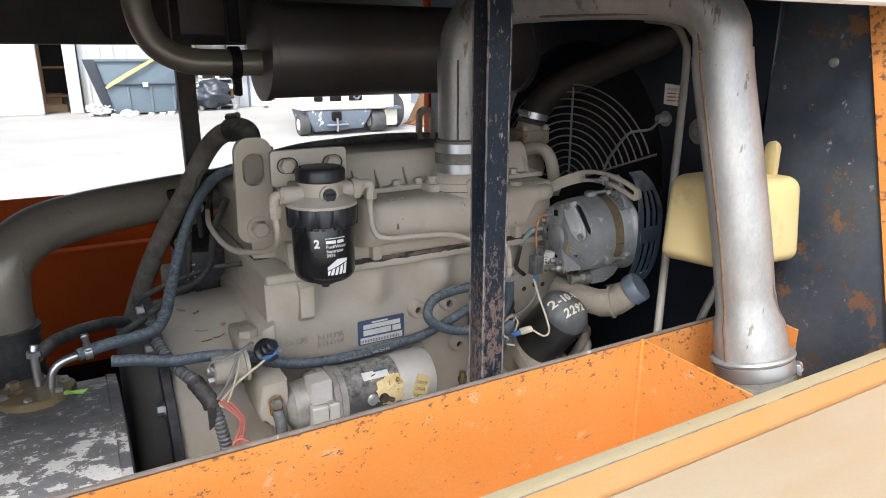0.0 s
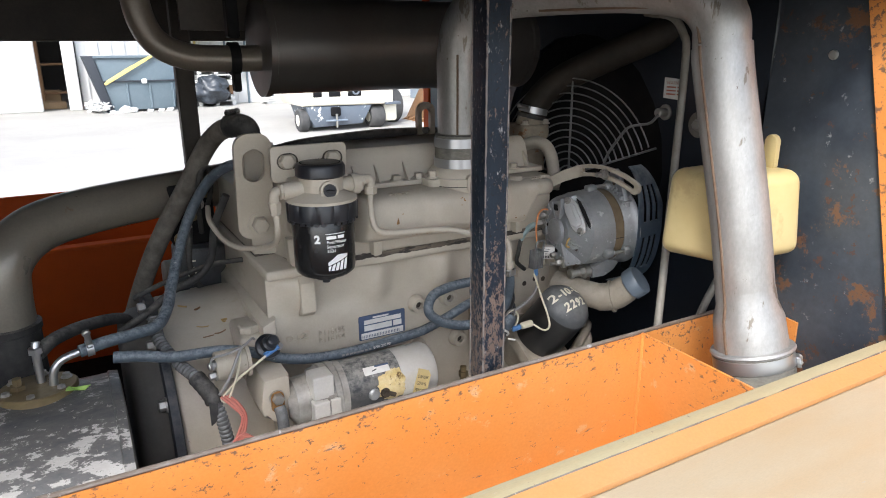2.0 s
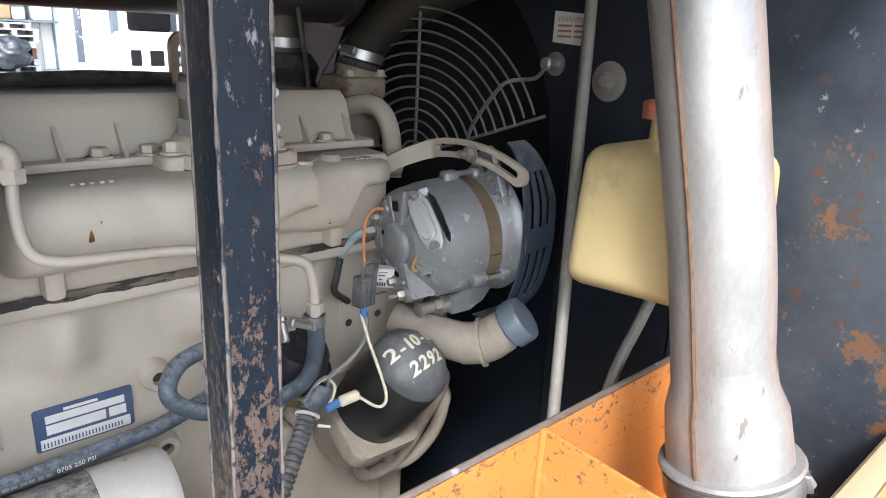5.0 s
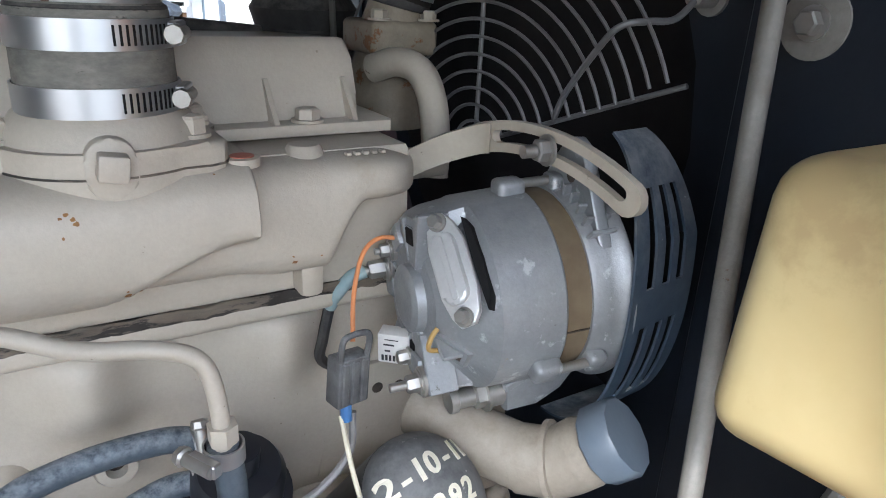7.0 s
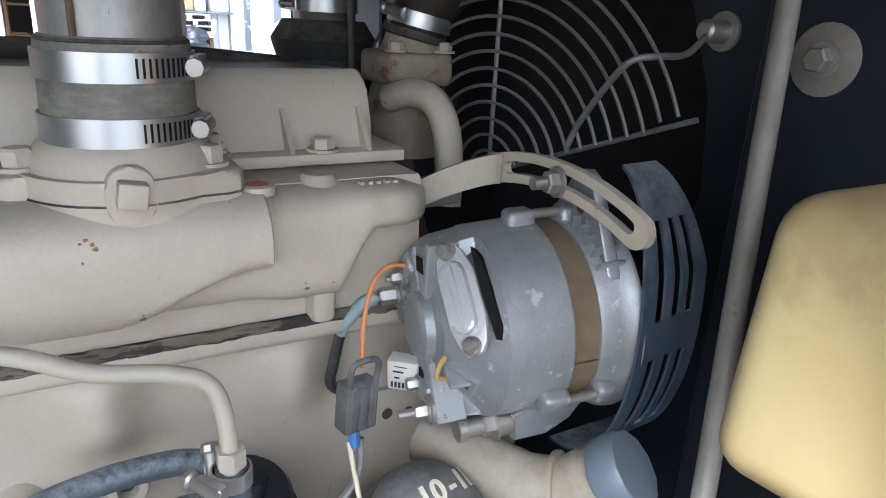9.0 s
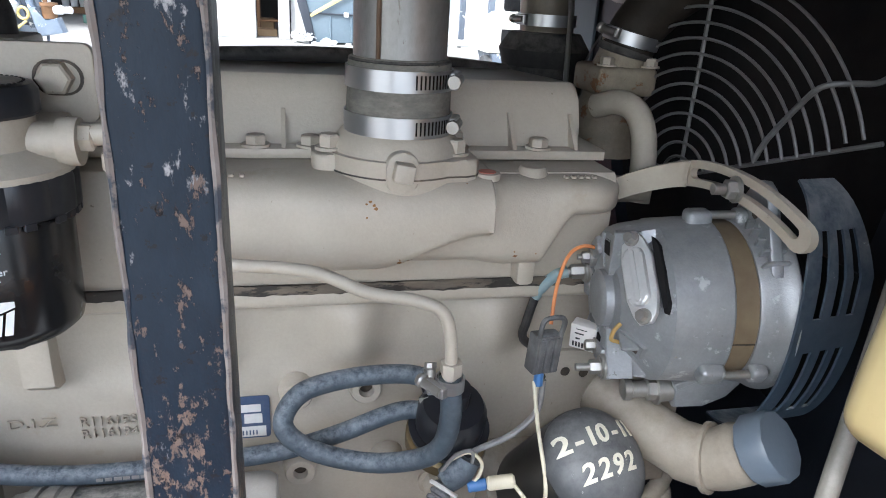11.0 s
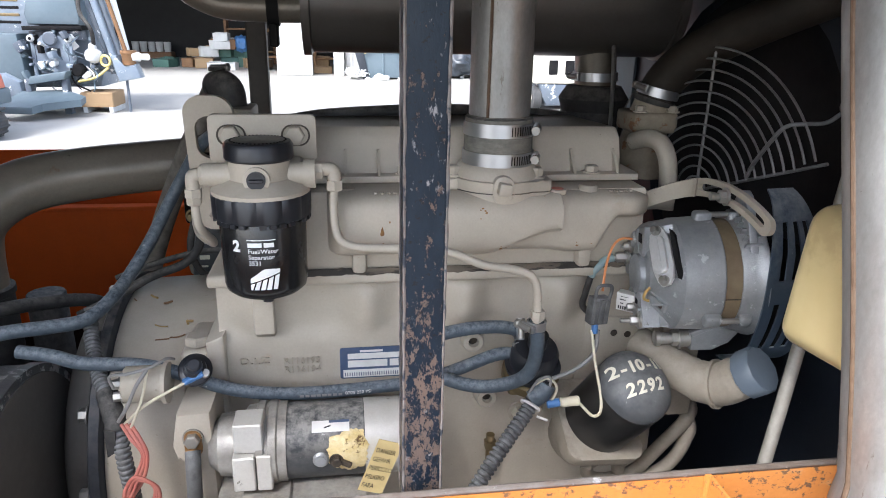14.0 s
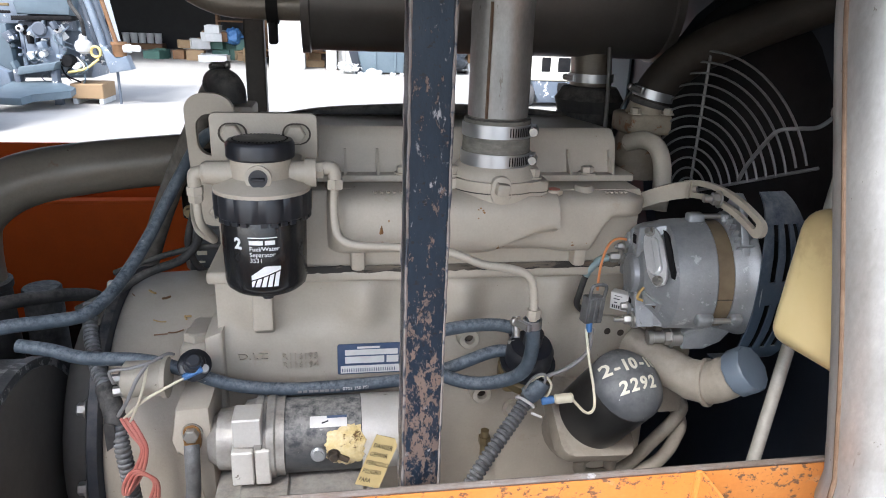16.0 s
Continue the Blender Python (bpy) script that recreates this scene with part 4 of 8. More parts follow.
    b = thing("tool_crate", "small tan wooden crate beside the drill rig", "crate")
    bm = B()
    box(bm, -3.86, -3.40, Y - 0.1, Y + 0.5, 0.08, 0.30, 0.012, 1)
    part("body", bm, CARD, b)
    for x in (-3.84, -3.47):
        bm = B()
        box(bm, x, x + 0.06, Y - 0.11, Y + 0.5, 0, 0.085, 0.006, 1)
        part("runner", bm, PAPER, b)


drill_rig()


# ---------------------------------------------------------------- machine body round the engine
def bay():
    s = "structure"
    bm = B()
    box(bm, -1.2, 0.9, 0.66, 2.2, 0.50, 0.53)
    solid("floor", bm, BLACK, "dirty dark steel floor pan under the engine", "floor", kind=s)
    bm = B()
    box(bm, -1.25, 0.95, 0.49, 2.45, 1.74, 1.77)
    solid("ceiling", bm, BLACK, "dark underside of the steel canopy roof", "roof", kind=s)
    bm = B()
    box(bm, -1.25, 0.95, 2.10, 2.14, 1.462, 1.74, 0.004, 1)
    solid("wall_north", bm, DARKBROWN, "dark brown steel header over the far opening", "wall", kind=s)
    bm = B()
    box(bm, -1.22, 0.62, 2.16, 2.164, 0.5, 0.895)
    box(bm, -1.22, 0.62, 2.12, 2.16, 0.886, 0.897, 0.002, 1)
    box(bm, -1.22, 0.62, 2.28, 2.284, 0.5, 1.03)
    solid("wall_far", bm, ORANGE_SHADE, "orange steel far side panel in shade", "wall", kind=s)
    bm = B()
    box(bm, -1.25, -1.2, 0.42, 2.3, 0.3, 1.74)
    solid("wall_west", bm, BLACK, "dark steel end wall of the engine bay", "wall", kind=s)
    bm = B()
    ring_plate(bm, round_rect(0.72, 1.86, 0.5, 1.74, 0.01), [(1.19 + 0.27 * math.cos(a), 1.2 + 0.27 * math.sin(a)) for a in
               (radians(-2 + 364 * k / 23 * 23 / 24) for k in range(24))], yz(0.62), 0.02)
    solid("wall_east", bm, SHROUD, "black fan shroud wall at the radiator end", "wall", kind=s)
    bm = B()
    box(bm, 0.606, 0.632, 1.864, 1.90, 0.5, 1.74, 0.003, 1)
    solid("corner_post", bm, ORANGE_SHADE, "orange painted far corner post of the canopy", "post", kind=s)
    bm = B()
    box(bm, 0.612, 0.6175, 1.56, 1.862, 0.9, 1.74, 0.001, 1)
    solid("cover_panel", bm, DUMP, "blue-grey cover panel at the far radiator end", "panel", kind=s)
    # Plain dark slab added so the fan hole reads dark and hides the yard.
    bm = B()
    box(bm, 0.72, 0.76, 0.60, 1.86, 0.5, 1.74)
    solid("radiator", bm, BLACK, "dark slab backing the fan opening in place of the radiator", "radiator", kind=s)
    bm = B()
    prism(bm, [(0.69, 1.52), (0.712, 1.30), (0.70, 0.84), (0.33, 0.84), (0.33, 1.6), (0.69, 1.6)], yz(0.604), 0.004)
    p = solid("side_panel", bm, PANEL, "dark blue-black steel panel with rust patches", "panel", kind=s)
    bm = B()
    lathe(bm, (0.604, 0.603, 1.428), (-1, 0, 0), [(0, 0.0075), (0.003, 0.0065), (0.004, 0.003)], 14)
    part("rivet", bm, ZINC, p)
    bm = B()
    prism(bm, [(0.30, 0.80), (0.40, 0.80), (0.515, 1.30), (0.562, 1.50), (0.60, 1.70), (0.30, 1.70)], yz(0.598), 0.04)
    solid("corner_post", bm, ORANGE, "orange painted corner post of the canopy", "post", kind=s)
    bm = B()
    tube(bm, [(-1.25, 0.50, 1.505), (-0.4, 0.50, 1.503), (0.3, 0.50, 1.505), (0.95, 0.50, 1.508)], 0.009, 10, 4)
    tr = bm
    # Header added above the view, with the roof edge, to block high sky.
    bm = B()
    box(bm, -1.25, 0.95, 0.496, 0.506, 1.512, 1.74, 0.002, 1)
    solid("wall_south", bm, BLACK, "unseen dark header over the service opening, blocking high sky", "wall", kind=s)
    bm = tr
    solid("trim", bm, LABELW, "pale rubber edge trim along the canopy header", "trim", kind=s)
    bm = B()
    box(bm, -0.165, -0.128, 1.565, 1.60, 0.53, 1.74, 0.003, 1)
    solid("frame_post", bm, DARKBROWN, "slim dark steel post at the far side", "post", kind=s)


bay()


def trough():
    t = thing("trough", "scratched orange steel tray along the service side", "tray", kind="structure")
    bm = B()
    box(bm, -1.2, 0.598, 0.664, 0.668, 0.83, 1.0232)
    part("rear_wall", bm, ORANGE, t)
    bm = B()
    tube(bm, [(-1.2, 0.666, 1.0258), (-0.3, 0.666, 1.0262), (0.3, 0.666, 1.0262), (0.598, 0.666, 1.0265)], 0.0032, 8, 4)
    part("rear_lip", bm, LIP, t, "worn grey rolled lip")
    bm = B()
    box(bm, -1.2, 0.598, 0.45, 0.664, 0.826, 0.83)
    part("floor_plate", bm, ORANGE, t)
    bm = B()
    prism(bm, [(0.664, 1.0245), (0.664, 0.83), (0.452, 0.83), (0.452, 1.021)], yz(0.328), 0.0035)
    part("divider", bm, ORANGE, t)
    bm = B()
    cyl(bm, (0.327, 0.662, 0.83), (0.327, 0.662, 1.026), 0.003, seg=8)
    cyl(bm, (0.327, 0.662, 0.832), (0.327, 0.455, 0.832), 0.003, seg=8)
    part("weld_bead", bm, ORANGE, t)
    bm = B()
    prism(bm, [(0.668, 1.02), (0.668, 0.83), (0.588, 0.83), (0.588, 1.012)], yz(0.594), 0.004)
    part("end_tab", bm, ORANGE, t)
    r = thing("side_rail", "pale orange top rail with paint worn to metal", "rail", kind="structure")
    bm = B()
    prism(bm, [(0.464, 0.83), (0.4645, 1.026), (0.461, 1.030), (0.446, 1.0315), (0.441, 1.0297), (0.445, 1.008), (0.458, 0.83)], yz(-1.25), 2.2)
    part("rail_cap", bm, RAILTOP, r)
    bm = B()
    prism(bm, [(0.4405, 1.0293), (0.434, 1.027), (0.4155, 1.0215), (0.414, 1.014), (0.44, 1.008)], yz(-1.25), 2.2)
    part("rail_face", bm, RAILFACE, r)
    bm = B()
    P = [Vector((x, 0.4415 + 0.0008 * noise.noise(Vector((x * 30, 2, 0))), 1.0294)) for x in span(-1.2, 0.9, 420)]
    sweep(bm, P, lambda i: 0.0009 + 0.0009 * noise.noise(Vector((i * 0.11, 4, 1))), 6)
    part("worn_edge", bm, LIP, r, "edge worn to brown metal")
    d = thing("outer_panel", "pale orange outer body panel", "panel", kind="structure")
    prof = [(0.4125, 1.018), (0.409, 1.020), (0.33, 1.002), (0.27, 0.985), (0.255, 0.96), (0.25, 0.5), (0.256, 0.5), (0.262, 0.95), (0.28, 0.978), (0.405, 1.006)]
    bm = B()
    prism(bm, prof, yz(-1.25), 2.2)
    part("skin", bm, ORANGE_PALE, d)


trough()


def bay_post():
    p = thing("post", "square blue-black steel post with rust and scratches", "post", kind="structure")
    bm = B()
    box(bm, 0.055, 0.089, 0.686, 0.720, 0.98, 1.74, 0.0035, 3)
    part("tube", bm, POST, p)
    for x, y in ((0.0557, 0.6867), (0.0883, 0.6867), (0.0557, 0.7193)):
        bm = B()
        P = [Vector((x + 0.0006 * noise.noise(Vector((z * 60, x * 50, 0))), y + 0.0006 * noise.noise(Vector((z * 50, 7, y * 90))), z)) for z in span(1.0, 1.7, 140)]
        sweep(bm, P, lambda i: 0.0013 + 0.0008 * noise.noise(Vector((i * 0.35, x * 90, y * 90))), 6)
        part("worn_edge", bm, EDGE, p)


bay_post()


# ---------------------------------------------------------------- engine
def ridge(x, c, w):
    return math.exp(-((x - c) / w) ** 2)


def block_face(x, z):
    """How far the block's near face stands out towards the service side."""
    up = 1 / (1 + math.exp(-(z - 1.03) / 0.010))
    d = 0.0
    for c in (-0.10, 0.035, 0.165, 0.295):
        d += 0.024 * ridge(x, c, 0.027) * up * (1 - 0.8 / (1 + math.exp(-(z - 1.090) / 0.005)))
    d += 0.008 / (1 + math.exp((z - 1.022) / 0.006))
    d -= 0.012 / (1 + math.exp((z - 0.93) / 0.012)) * ridge(x, 0.26, 0.07)
    return d


def engine():
    e = thing("engine", "dusty tan-painted four-cylinder diesel engine", "engine")
    bm = B()
    us, vs = span(-0.15, 0.405, 150), span(0.62, 1.108, 90)
    surface(bm, lambda u, v: Vector((u, 1.004 - block_face(u, v), v)), us, vs)
    box(bm, -0.15, 0.405, 1.006, 1.40, 0.60, 1.108)
    part("block", bm, TAN, e)
    bm = B()
    box(bm, -0.155, 0.41, 0.974, 1.40, 1.096, 1.112, 0.005, 3)
    part("deck_flange", bm, TAN, e)
    bm = B()
    us = span(-0.10, 0.40, 90)
    surface(bm, lambda u, v: Vector((u, 0.9735 + 0.002 * noise.noise(Vector((u * 90, 0, 3))), v + 0.0022 * noise.noise(Vector((u * 40, 1, 0))) + (v - 1.1125) * 0.5 * noise.noise(Vector((u * 110, 5, 0))))), us, [1.1085, 1.1128, 1.1172])
    prism(bm, [(-0.148, 1.068), (-0.111, 1.068), (-0.103, 0.978), (0.403, 0.978), (0.403, 1.35), (-0.148, 1.35)], lambda u, v, w: Vector((u, v, 1.111 + w)), 0.005)
    part("head_gasket", bm, SEAM, e, "oily dark head gasket edge")
    bm = B()
    prism(bm, [(-0.15, 1.066), (-0.112, 1.066), (-0.104, 0.976), (0.388, 0.976), (0.388, 1.36), (-0.15, 1.36)], lambda u, v, w: Vector((u, v, 1.115 + w)), 0.099, 0.005, 2)
    part("cylinder_head", bm, TAN, e)
    # intake manifold
    def ease(x, a, b):
        k = min(1.0, max(0.0, (x - a) / (b - a)))
        return k * k * (3 - 2 * k)

    def runner(x, t):
        """The moulded manifold: one cross-section at x, t from its top shelf round to its underside."""
        thin = math.sqrt(max(0.0, 1 - ((x - 0.356) / 0.042) ** 2)) if x > 0.356 else 1.0
        thin *= math.sqrt(max(0.0, 1 - ((0.012 - x) / 0.024) ** 2)) if x < 0.012 else 1.0
        top = 1.2170 - 0.005 * ease(x, 0.27, 0.278) - 0.008 * ease(x, 0.36, 0.398)
        low = 1.138 - 0.005 * ease(x, 0.25, 0.29) + 0.046 * ease(x, 0.318, 0.346) ** 0.7
        split = 1.125 + 0.047 * ease(x, 0.13, 0.262)
        c, h = (top + low) / 2, (top - low) / 2
        a_ = radians(90 - 180 * t)
        q = 0.42
        z = c + h * math.copysign(abs(math.sin(a_)) ** 0.62, math.sin(a_))
        dep = 0.056 + (0.010 + 0.010 * ease(x, 0.10, 0.13)) * (1 - ease(x, 0.2665, 0.2705)) * ease(z, split - 0.005, split + 0.004)
        y = 1.004 - dep * thin * abs(math.cos(a_)) ** q
        return Vector((x, y, z))

    bm = B()
    surface(bm, runner, [-0.012, -0.0105, -0.008, -0.004] + span(0.0, 0.26, 40) + span(0.265, 0.275, 8) + span(0.28, 0.356, 38) + [0.362, 0.369, 0.376, 0.383, 0.389, 0.393, 0.396, 0.3975], span(0.0, 1.0, 72))
    im = part("intake_manifold", bm, TAN, e, sharp=60)
    for x in (0.014, 0.312):
        bm = B()
        lathe(bm, (x, 0.980, 1.203), (0, 0, 1), [(0, 0.022), (0.006, 0.0140), (0.013, 0.0115), (0.0145, 0.010), (0.0145, 0.004)], 20)
        part("boss", bm, TAN, im)
    for k in range(5):
        for x0, y0, z0 in ((0.334 + k * 0.0062, 0.960, 1.2115), (0.045 + k * 0.0075, 0.950, 1.2155)):
            bm = B()
            box(bm, x0, x0 + 0.0038, y0, y0 + 0.005, z0, z0 + 0.0022, 0.0006, 1)
            part("cast_mark", bm, TAN, im)
    bm = B()
    foot = [(0.197 + 0.058 * math.cos(radians(t)), 0.992 + 0.058 * math.sin(radians(t))) for t in span(172, 305, 22)]
    foot += [(0.246, 0.946), (0.254, 0.950), (0.258, 0.958), (0.258, 1.03), (0.14, 1.03)]
    prism(bm, foot, lambda u, v, w: Vector((u, v, 1.200 + w)), 0.030, 0.004, 3)
    lathe(bm, (0.197, 0.992, 1.222), (0, 0, 1), [(0, 0.054), (0.008, 0.053), (0.016, 0.050), (0.022, 0.046), (0.026, 0.040), (0.039, 0.038)], 48)
    prism(bm, round_rect(0.128, 0.170, 0.966, 1.025, 0.012, 5), lambda u, v, w: Vector((u, v, 1.202 + w)), 0.027, 0.003)
    part("inlet_neck", bm, TAN, im)
    bm = B()
    prism(bm, [(0.197 + (x - 0.197) * 1.012, 0.992 + (y - 0.992) * 1.012) for x, y in foot], lambda u, v, w: Vector((u, v, 1.2165 + w)), 0.0012)
    part("joint_line", bm, SEAM, im, "rust-stained joint under the inlet neck")
    bm = B()
    prism(bm, round_rect(0.181, 0.206, 1.205, 1.2385, 0.0115), xz(0.934), 0.03, 0.002)
    box(bm, -0.0075, 0.0075, -0.010, 0.004, -0.007, 0.007, 0.0016, 2, pose(0.1935, 0.933, 1.2245, 0, 9, 0))
    part("pipe_plug", bm, TAN, im)
    for x, y in ((0.142, 0.984), (0.240, 0.968), (0.247, 1.006)):
        bm = B()
        hexagon(bm, (x, y, 1.2295), (0, 0, 1), 0.0085, 0.012)
        part("bolt", bm, TAN, im)
    bm = B()
    lathe(bm, (0.266, 0.960, 1.2120), (0, 0, 1), [(0, 0.011), (0.0052, 0.011), (0.0056, 0.0098)], 24)
    part("sealing_plug", bm, TAN, im)
    bm = B()
    lathe(bm, (0.266, 0.960, 1.2175), (0, 0, 1), [(0, 0.0075), (0.0006, 0.0072)], 16)
    part("plug_mark", bm, CAPRED, im)
    # rust bleeding through the paint
    for x0, t0, rx, rt, n in ((0.170, 0.40, 0.004, 0.05, 5), (0.197, 0.66, 0.010, 0.03, 7), (0.155, 0.12, 0.006, 0.03, 4), (0.182, 0.10, 0.005, 0.02, 3),
                              (0.245, 0.20, 0.001, 0.01, 1), (0.06, 0.55, 0.008, 0.08, 3), (0.30, 0.62, 0.012, 0.05, 3), (0.10, 0.74, 0.02, 0.03, 5)):
        for k in range(n):
            bm = B()
            xa, ta = x0 + rng.uniform(-rx, rx), t0 + rng.uniform(-rt, rt)
            sx = rng.uniform(0.0008, 0.0024)
            ring = []
            for q in range(9):
                a_ = 2 * math.pi * q / 9
                k_ = rng.uniform(0.6, 1.3)
                ring.append(bm.verts.new(runner(xa + sx * k_ * math.cos(a_), ta + sx * 7 * k_ * math.sin(a_)) + Vector((0, -0.0005, 0.0003))))
            bm.faces.new(ring)
            bmesh.ops.solidify(bm, geom=bm.faces[:], thickness=0.0006)
            part("rust_spot", bm, RUST, im)
    for x in (0.018, 0.300):
        bm = B()
        box(bm, x, x + 0.018, 0.960, 1.0, 1.114, 1.165, 0.006, 2)
        part("foot", bm, TAN, im)
    # valve cover
    bm = B()
    prism(bm, [(1.014, 1.223), (1.022, 1.242), (1.031, 1.266), (1.035, 1.2760), (1.041, 1.2800), (1.22, 1.2715), (1.235, 1.260), (1.24, 1.223)], yz(-0.110), 0.478, 0.006, 3)
    vc = part("valve_cover", bm, TAN, e)
    bm = B()
    prism(bm, [(-0.118, 1.2175), (0.386, 1.2175), (0.386, 1.2265), (-0.118, 1.2265)], xz(0.998), 0.25, 0.003)
    part("cover_flange", bm, TAN, vc)
    for x in (0.012, 0.052, 0.105, 0.300, 0.357):
        bm = B()
        prism(bm, [(1.000, 1.2255), (1.020, 1.2255), (1.0275, 1.254), (1.0245, 1.254)], yz(x), 0.0035)
        part("stiffening_rib", bm, TAN, vc)
    for x in (-0.06, 0.085, 0.128, 0.25, 0.325):
        bm = B()
        hexagon(bm, (x, 1.007, 1.2265), (0, 0, 1), 0.0085, 0.009)
        part("bolt", bm, TAN, vc)
    bm = B()
    prism(bm, [(-0.118, 1.160), (-0.082, 1.160), (-0.084, 1.120), (-0.092, 1.112), (-0.108, 1.112), (-0.116, 1.120)], xz(0.976), 0.02, 0.004)
    part("bracket_foot", bm, TAN, e)
    # flat dark disc paints the shade inside a bolt hole
    bm = B()
    cyl(bm, (-0.098, 0.9757, 1.128), (-0.098, 0.9755, 1.128), 0.0055, seg=16)
    part("bolt_hole", bm, GREASE, e)
    # front cover plate and gear case
    bm = B()
    prism(bm, [(0.322, 0.93), (0.405, 0.93), (0.412, 1.025), (0.335, 1.028)], xz(0.996), 0.012, 0.002)
    part("cover_plate", bm, TAN, e)
    # dark discs on the plate stand for its shaded bolt holes
    bm = B()
    for x, z in ((0.35, 0.998), (0.375, 1.003), (0.395, 1.000)):
        cyl(bm, (x, 0.9955, z), (x, 0.99545, z), 0.005, seg=14)
    part("bolt_hole", bm, GREASE, e)
    bm = B()
    box(bm, 0.405, 0.455, 1.0, 1.36, 0.62, 1.10, 0.012, 3)
    part("gear_case", bm, TAN_DARK, e)
    # bosses along the lower face
    for x, z in ((0.112, 1.003), (0.114, 0.919), (0.197, 0.919), (0.175, 1.005)):
        bm = B()
        lathe(bm, (x, 1.0, z), (0, -1, 0), [(0, 0.017), (0.016, 0.0145), (0.018, 0.013), (0.018, 0.007), (0.008, 0.0065)], 20)
        bo = part("boss", bm, TAN, e)
        bm = B()
        cyl(bm, (x, 0.991, z), (x, 0.990, z), 0.0064, seg=14)
        part("bore", bm, GREASE, bo)
    bm = B()
    prism(bm, [(0.984, 1.026), (1.01, 1.02), (1.01, 1.094), (0.984, 1.094), (0.974, 1.084), (0.974, 1.034)], yz(-0.103), 0.025, 0.003, 2)
    part("raised_boss", bm, TAN, e)
    lettering("casting_number", "R116195\nR116194", 0.0125, lambda u, v, w: Vector((-0.072 + u * 1.05, 0.9935 - w, 0.981 + v)), TAN_DARK, e, 0.0012)
    lettering("casting_mark", "D.I.Z", 0.0125, lambda u, v, w: Vector((-0.128 + u * 1.5, 0.9935 - w, 0.983 + v)), TAN_DARK, e, 0.0010)
    # name plate
    bm = B()
    prism(bm, round_rect(0.0, 0.088, 0.955, 1.0, 0.003, 3), xz(0.9945, -1), 0.0012, 0.0004, 1)
    np_ = part("name_plate", bm, LABELB, e, "blue data plate with pale fields")
    bm = B()
    for x0, x1, z0, z1 in ((0.010, 0.080, 0.9835, 0.9915), (0.010, 0.062, 0.9715, 0.9815), (0.065, 0.081, 0.9715, 0.9815),
                           (0.004, 0.084, 0.957, 0.968), (0.026, 0.056, 0.993, 0.996)):
        prism(bm, [(x0, z0), (x1, z0), (x1, z1), (x0, z1)], xz(0.9932, -1), 0.0003)
    part("field", bm, LABELW, np_)
    bm = B()
    for k in range(24):
        x = 0.006 + k * 0.003
        prism(bm, [(x, 0.959), (x + 0.0012, 0.959), (x + 0.0012, 0.964), (x, 0.964)], xz(0.9928, -1), 0.0002)
    part("print_bar", bm, LABELB, np_)
    # flywheel housing
    bm = B()
    lathe(bm, (-0.150, 1.18, 0.80), (-1, 0, 0), [(0, 0.205), (0.006, 0.220), (0.02, 0.226), (0.142, 0.221), (0.149, 0.218), (0.151, 0.210)], 64)
    fh = part("flywheel_housing", bm, TAN, e)
    bm = B()
    lathe(bm, (-0.300, 1.18, 0.80), (-1, 0, 0), [(0, 0.229), (0.002, 0.232), (0.014, 0.232), (0.016, 0.229)], 64)
    part("adapter_ring", bm, FRAME, fh, "dark blue-black adapter ring")
    for k in range(10):
        a = radians(95 + 26 * k)
        bm = B()
        hexagon(bm, (-0.316, 1.18 + 0.222 * math.cos(a), 0.80 + 0.225 * math.sin(a)), (-1, 0, 0), 0.009, 0.012)
        part("bolt", bm, ZINC, fh)
    bm = B()
    lathe(bm, (-0.315, 1.18, 0.80), (-1, 0, 0), [(0, 0.210), (0.020, 0.208), (0.036, 0.200), (0.044, 0.186), (0.047, 0.165), (0.0475, 0.05)], 48)
    part("coupling_drum", bm, DRUM, fh)
    bm = B()
    box(bm, -0.200, -0.15, 0.995, 1.10, 0.90, 1.004, 0.010, 3)
    hexagon(bm, (-0.180, 1.018, 1.005), (0, 0, 1), 0.017, 0.014, False)
    part("mounting_pad", bm, TAN, fh)
    bm = B()
    prism(bm, [(-0.188, 0.968), (-0.150, 0.970), (-0.148, 0.80), (-0.162, 0.80), (-0.166, 0.895), (-0.192, 0.908), (-0.196, 0.925)], xz(0.905), 0.10, 0.005)
    sm = part("starter_flange", bm, TAN, fh)
    bm = B()
    hexagon(bm, (-0.171, 0.905, 0.938), (0, -1, 0), 0.009, 0.012)
    part("bolt", bm, ZINC, sm)
    # bellhousing top lip towards the block
    bm = B()
    prism(bm, [(-0.165, 1.02), (-0.142, 1.03), (-0.142, 0.62), (-0.165, 0.62)], xz(0.985), 0.42, 0.005)
    part("rear_plate", bm, TAN, e)
    # lifting eyes
    bm = B()
    out = round_rect(-0.174, -0.117, 1.148, 1.318, 0.022, 6)
    slot = round_rect(-0.1625, -0.1285, 1.242, 1.294, 0.0168, 6)
    ring_plate(bm, out, slot, lambda u, v, w: Vector((u, 1.050 - (v - 1.148) * 0.15 + w, v)), 0.012)
    le = part("lifting_eye", bm, TAN, e)
    bm = B()
    hexagon(bm, (-0.141, 1.046, 1.172), (0, -1, 0), 0.014, 0.016)
    part("bolt", bm, TAN, le)
    bm = B()
    out = round_rect(0.232, 0.272, 1.25, 1.336, 0.0185, 6)
    slot = round_rect(0.242, 0.262, 1.272, 1.323, 0.0098, 6)
    ring_plate(bm, out, slot, xz(1.212), 0.010)
    part("lifting_eye", bm, BROWN, e)
    return e


engine()


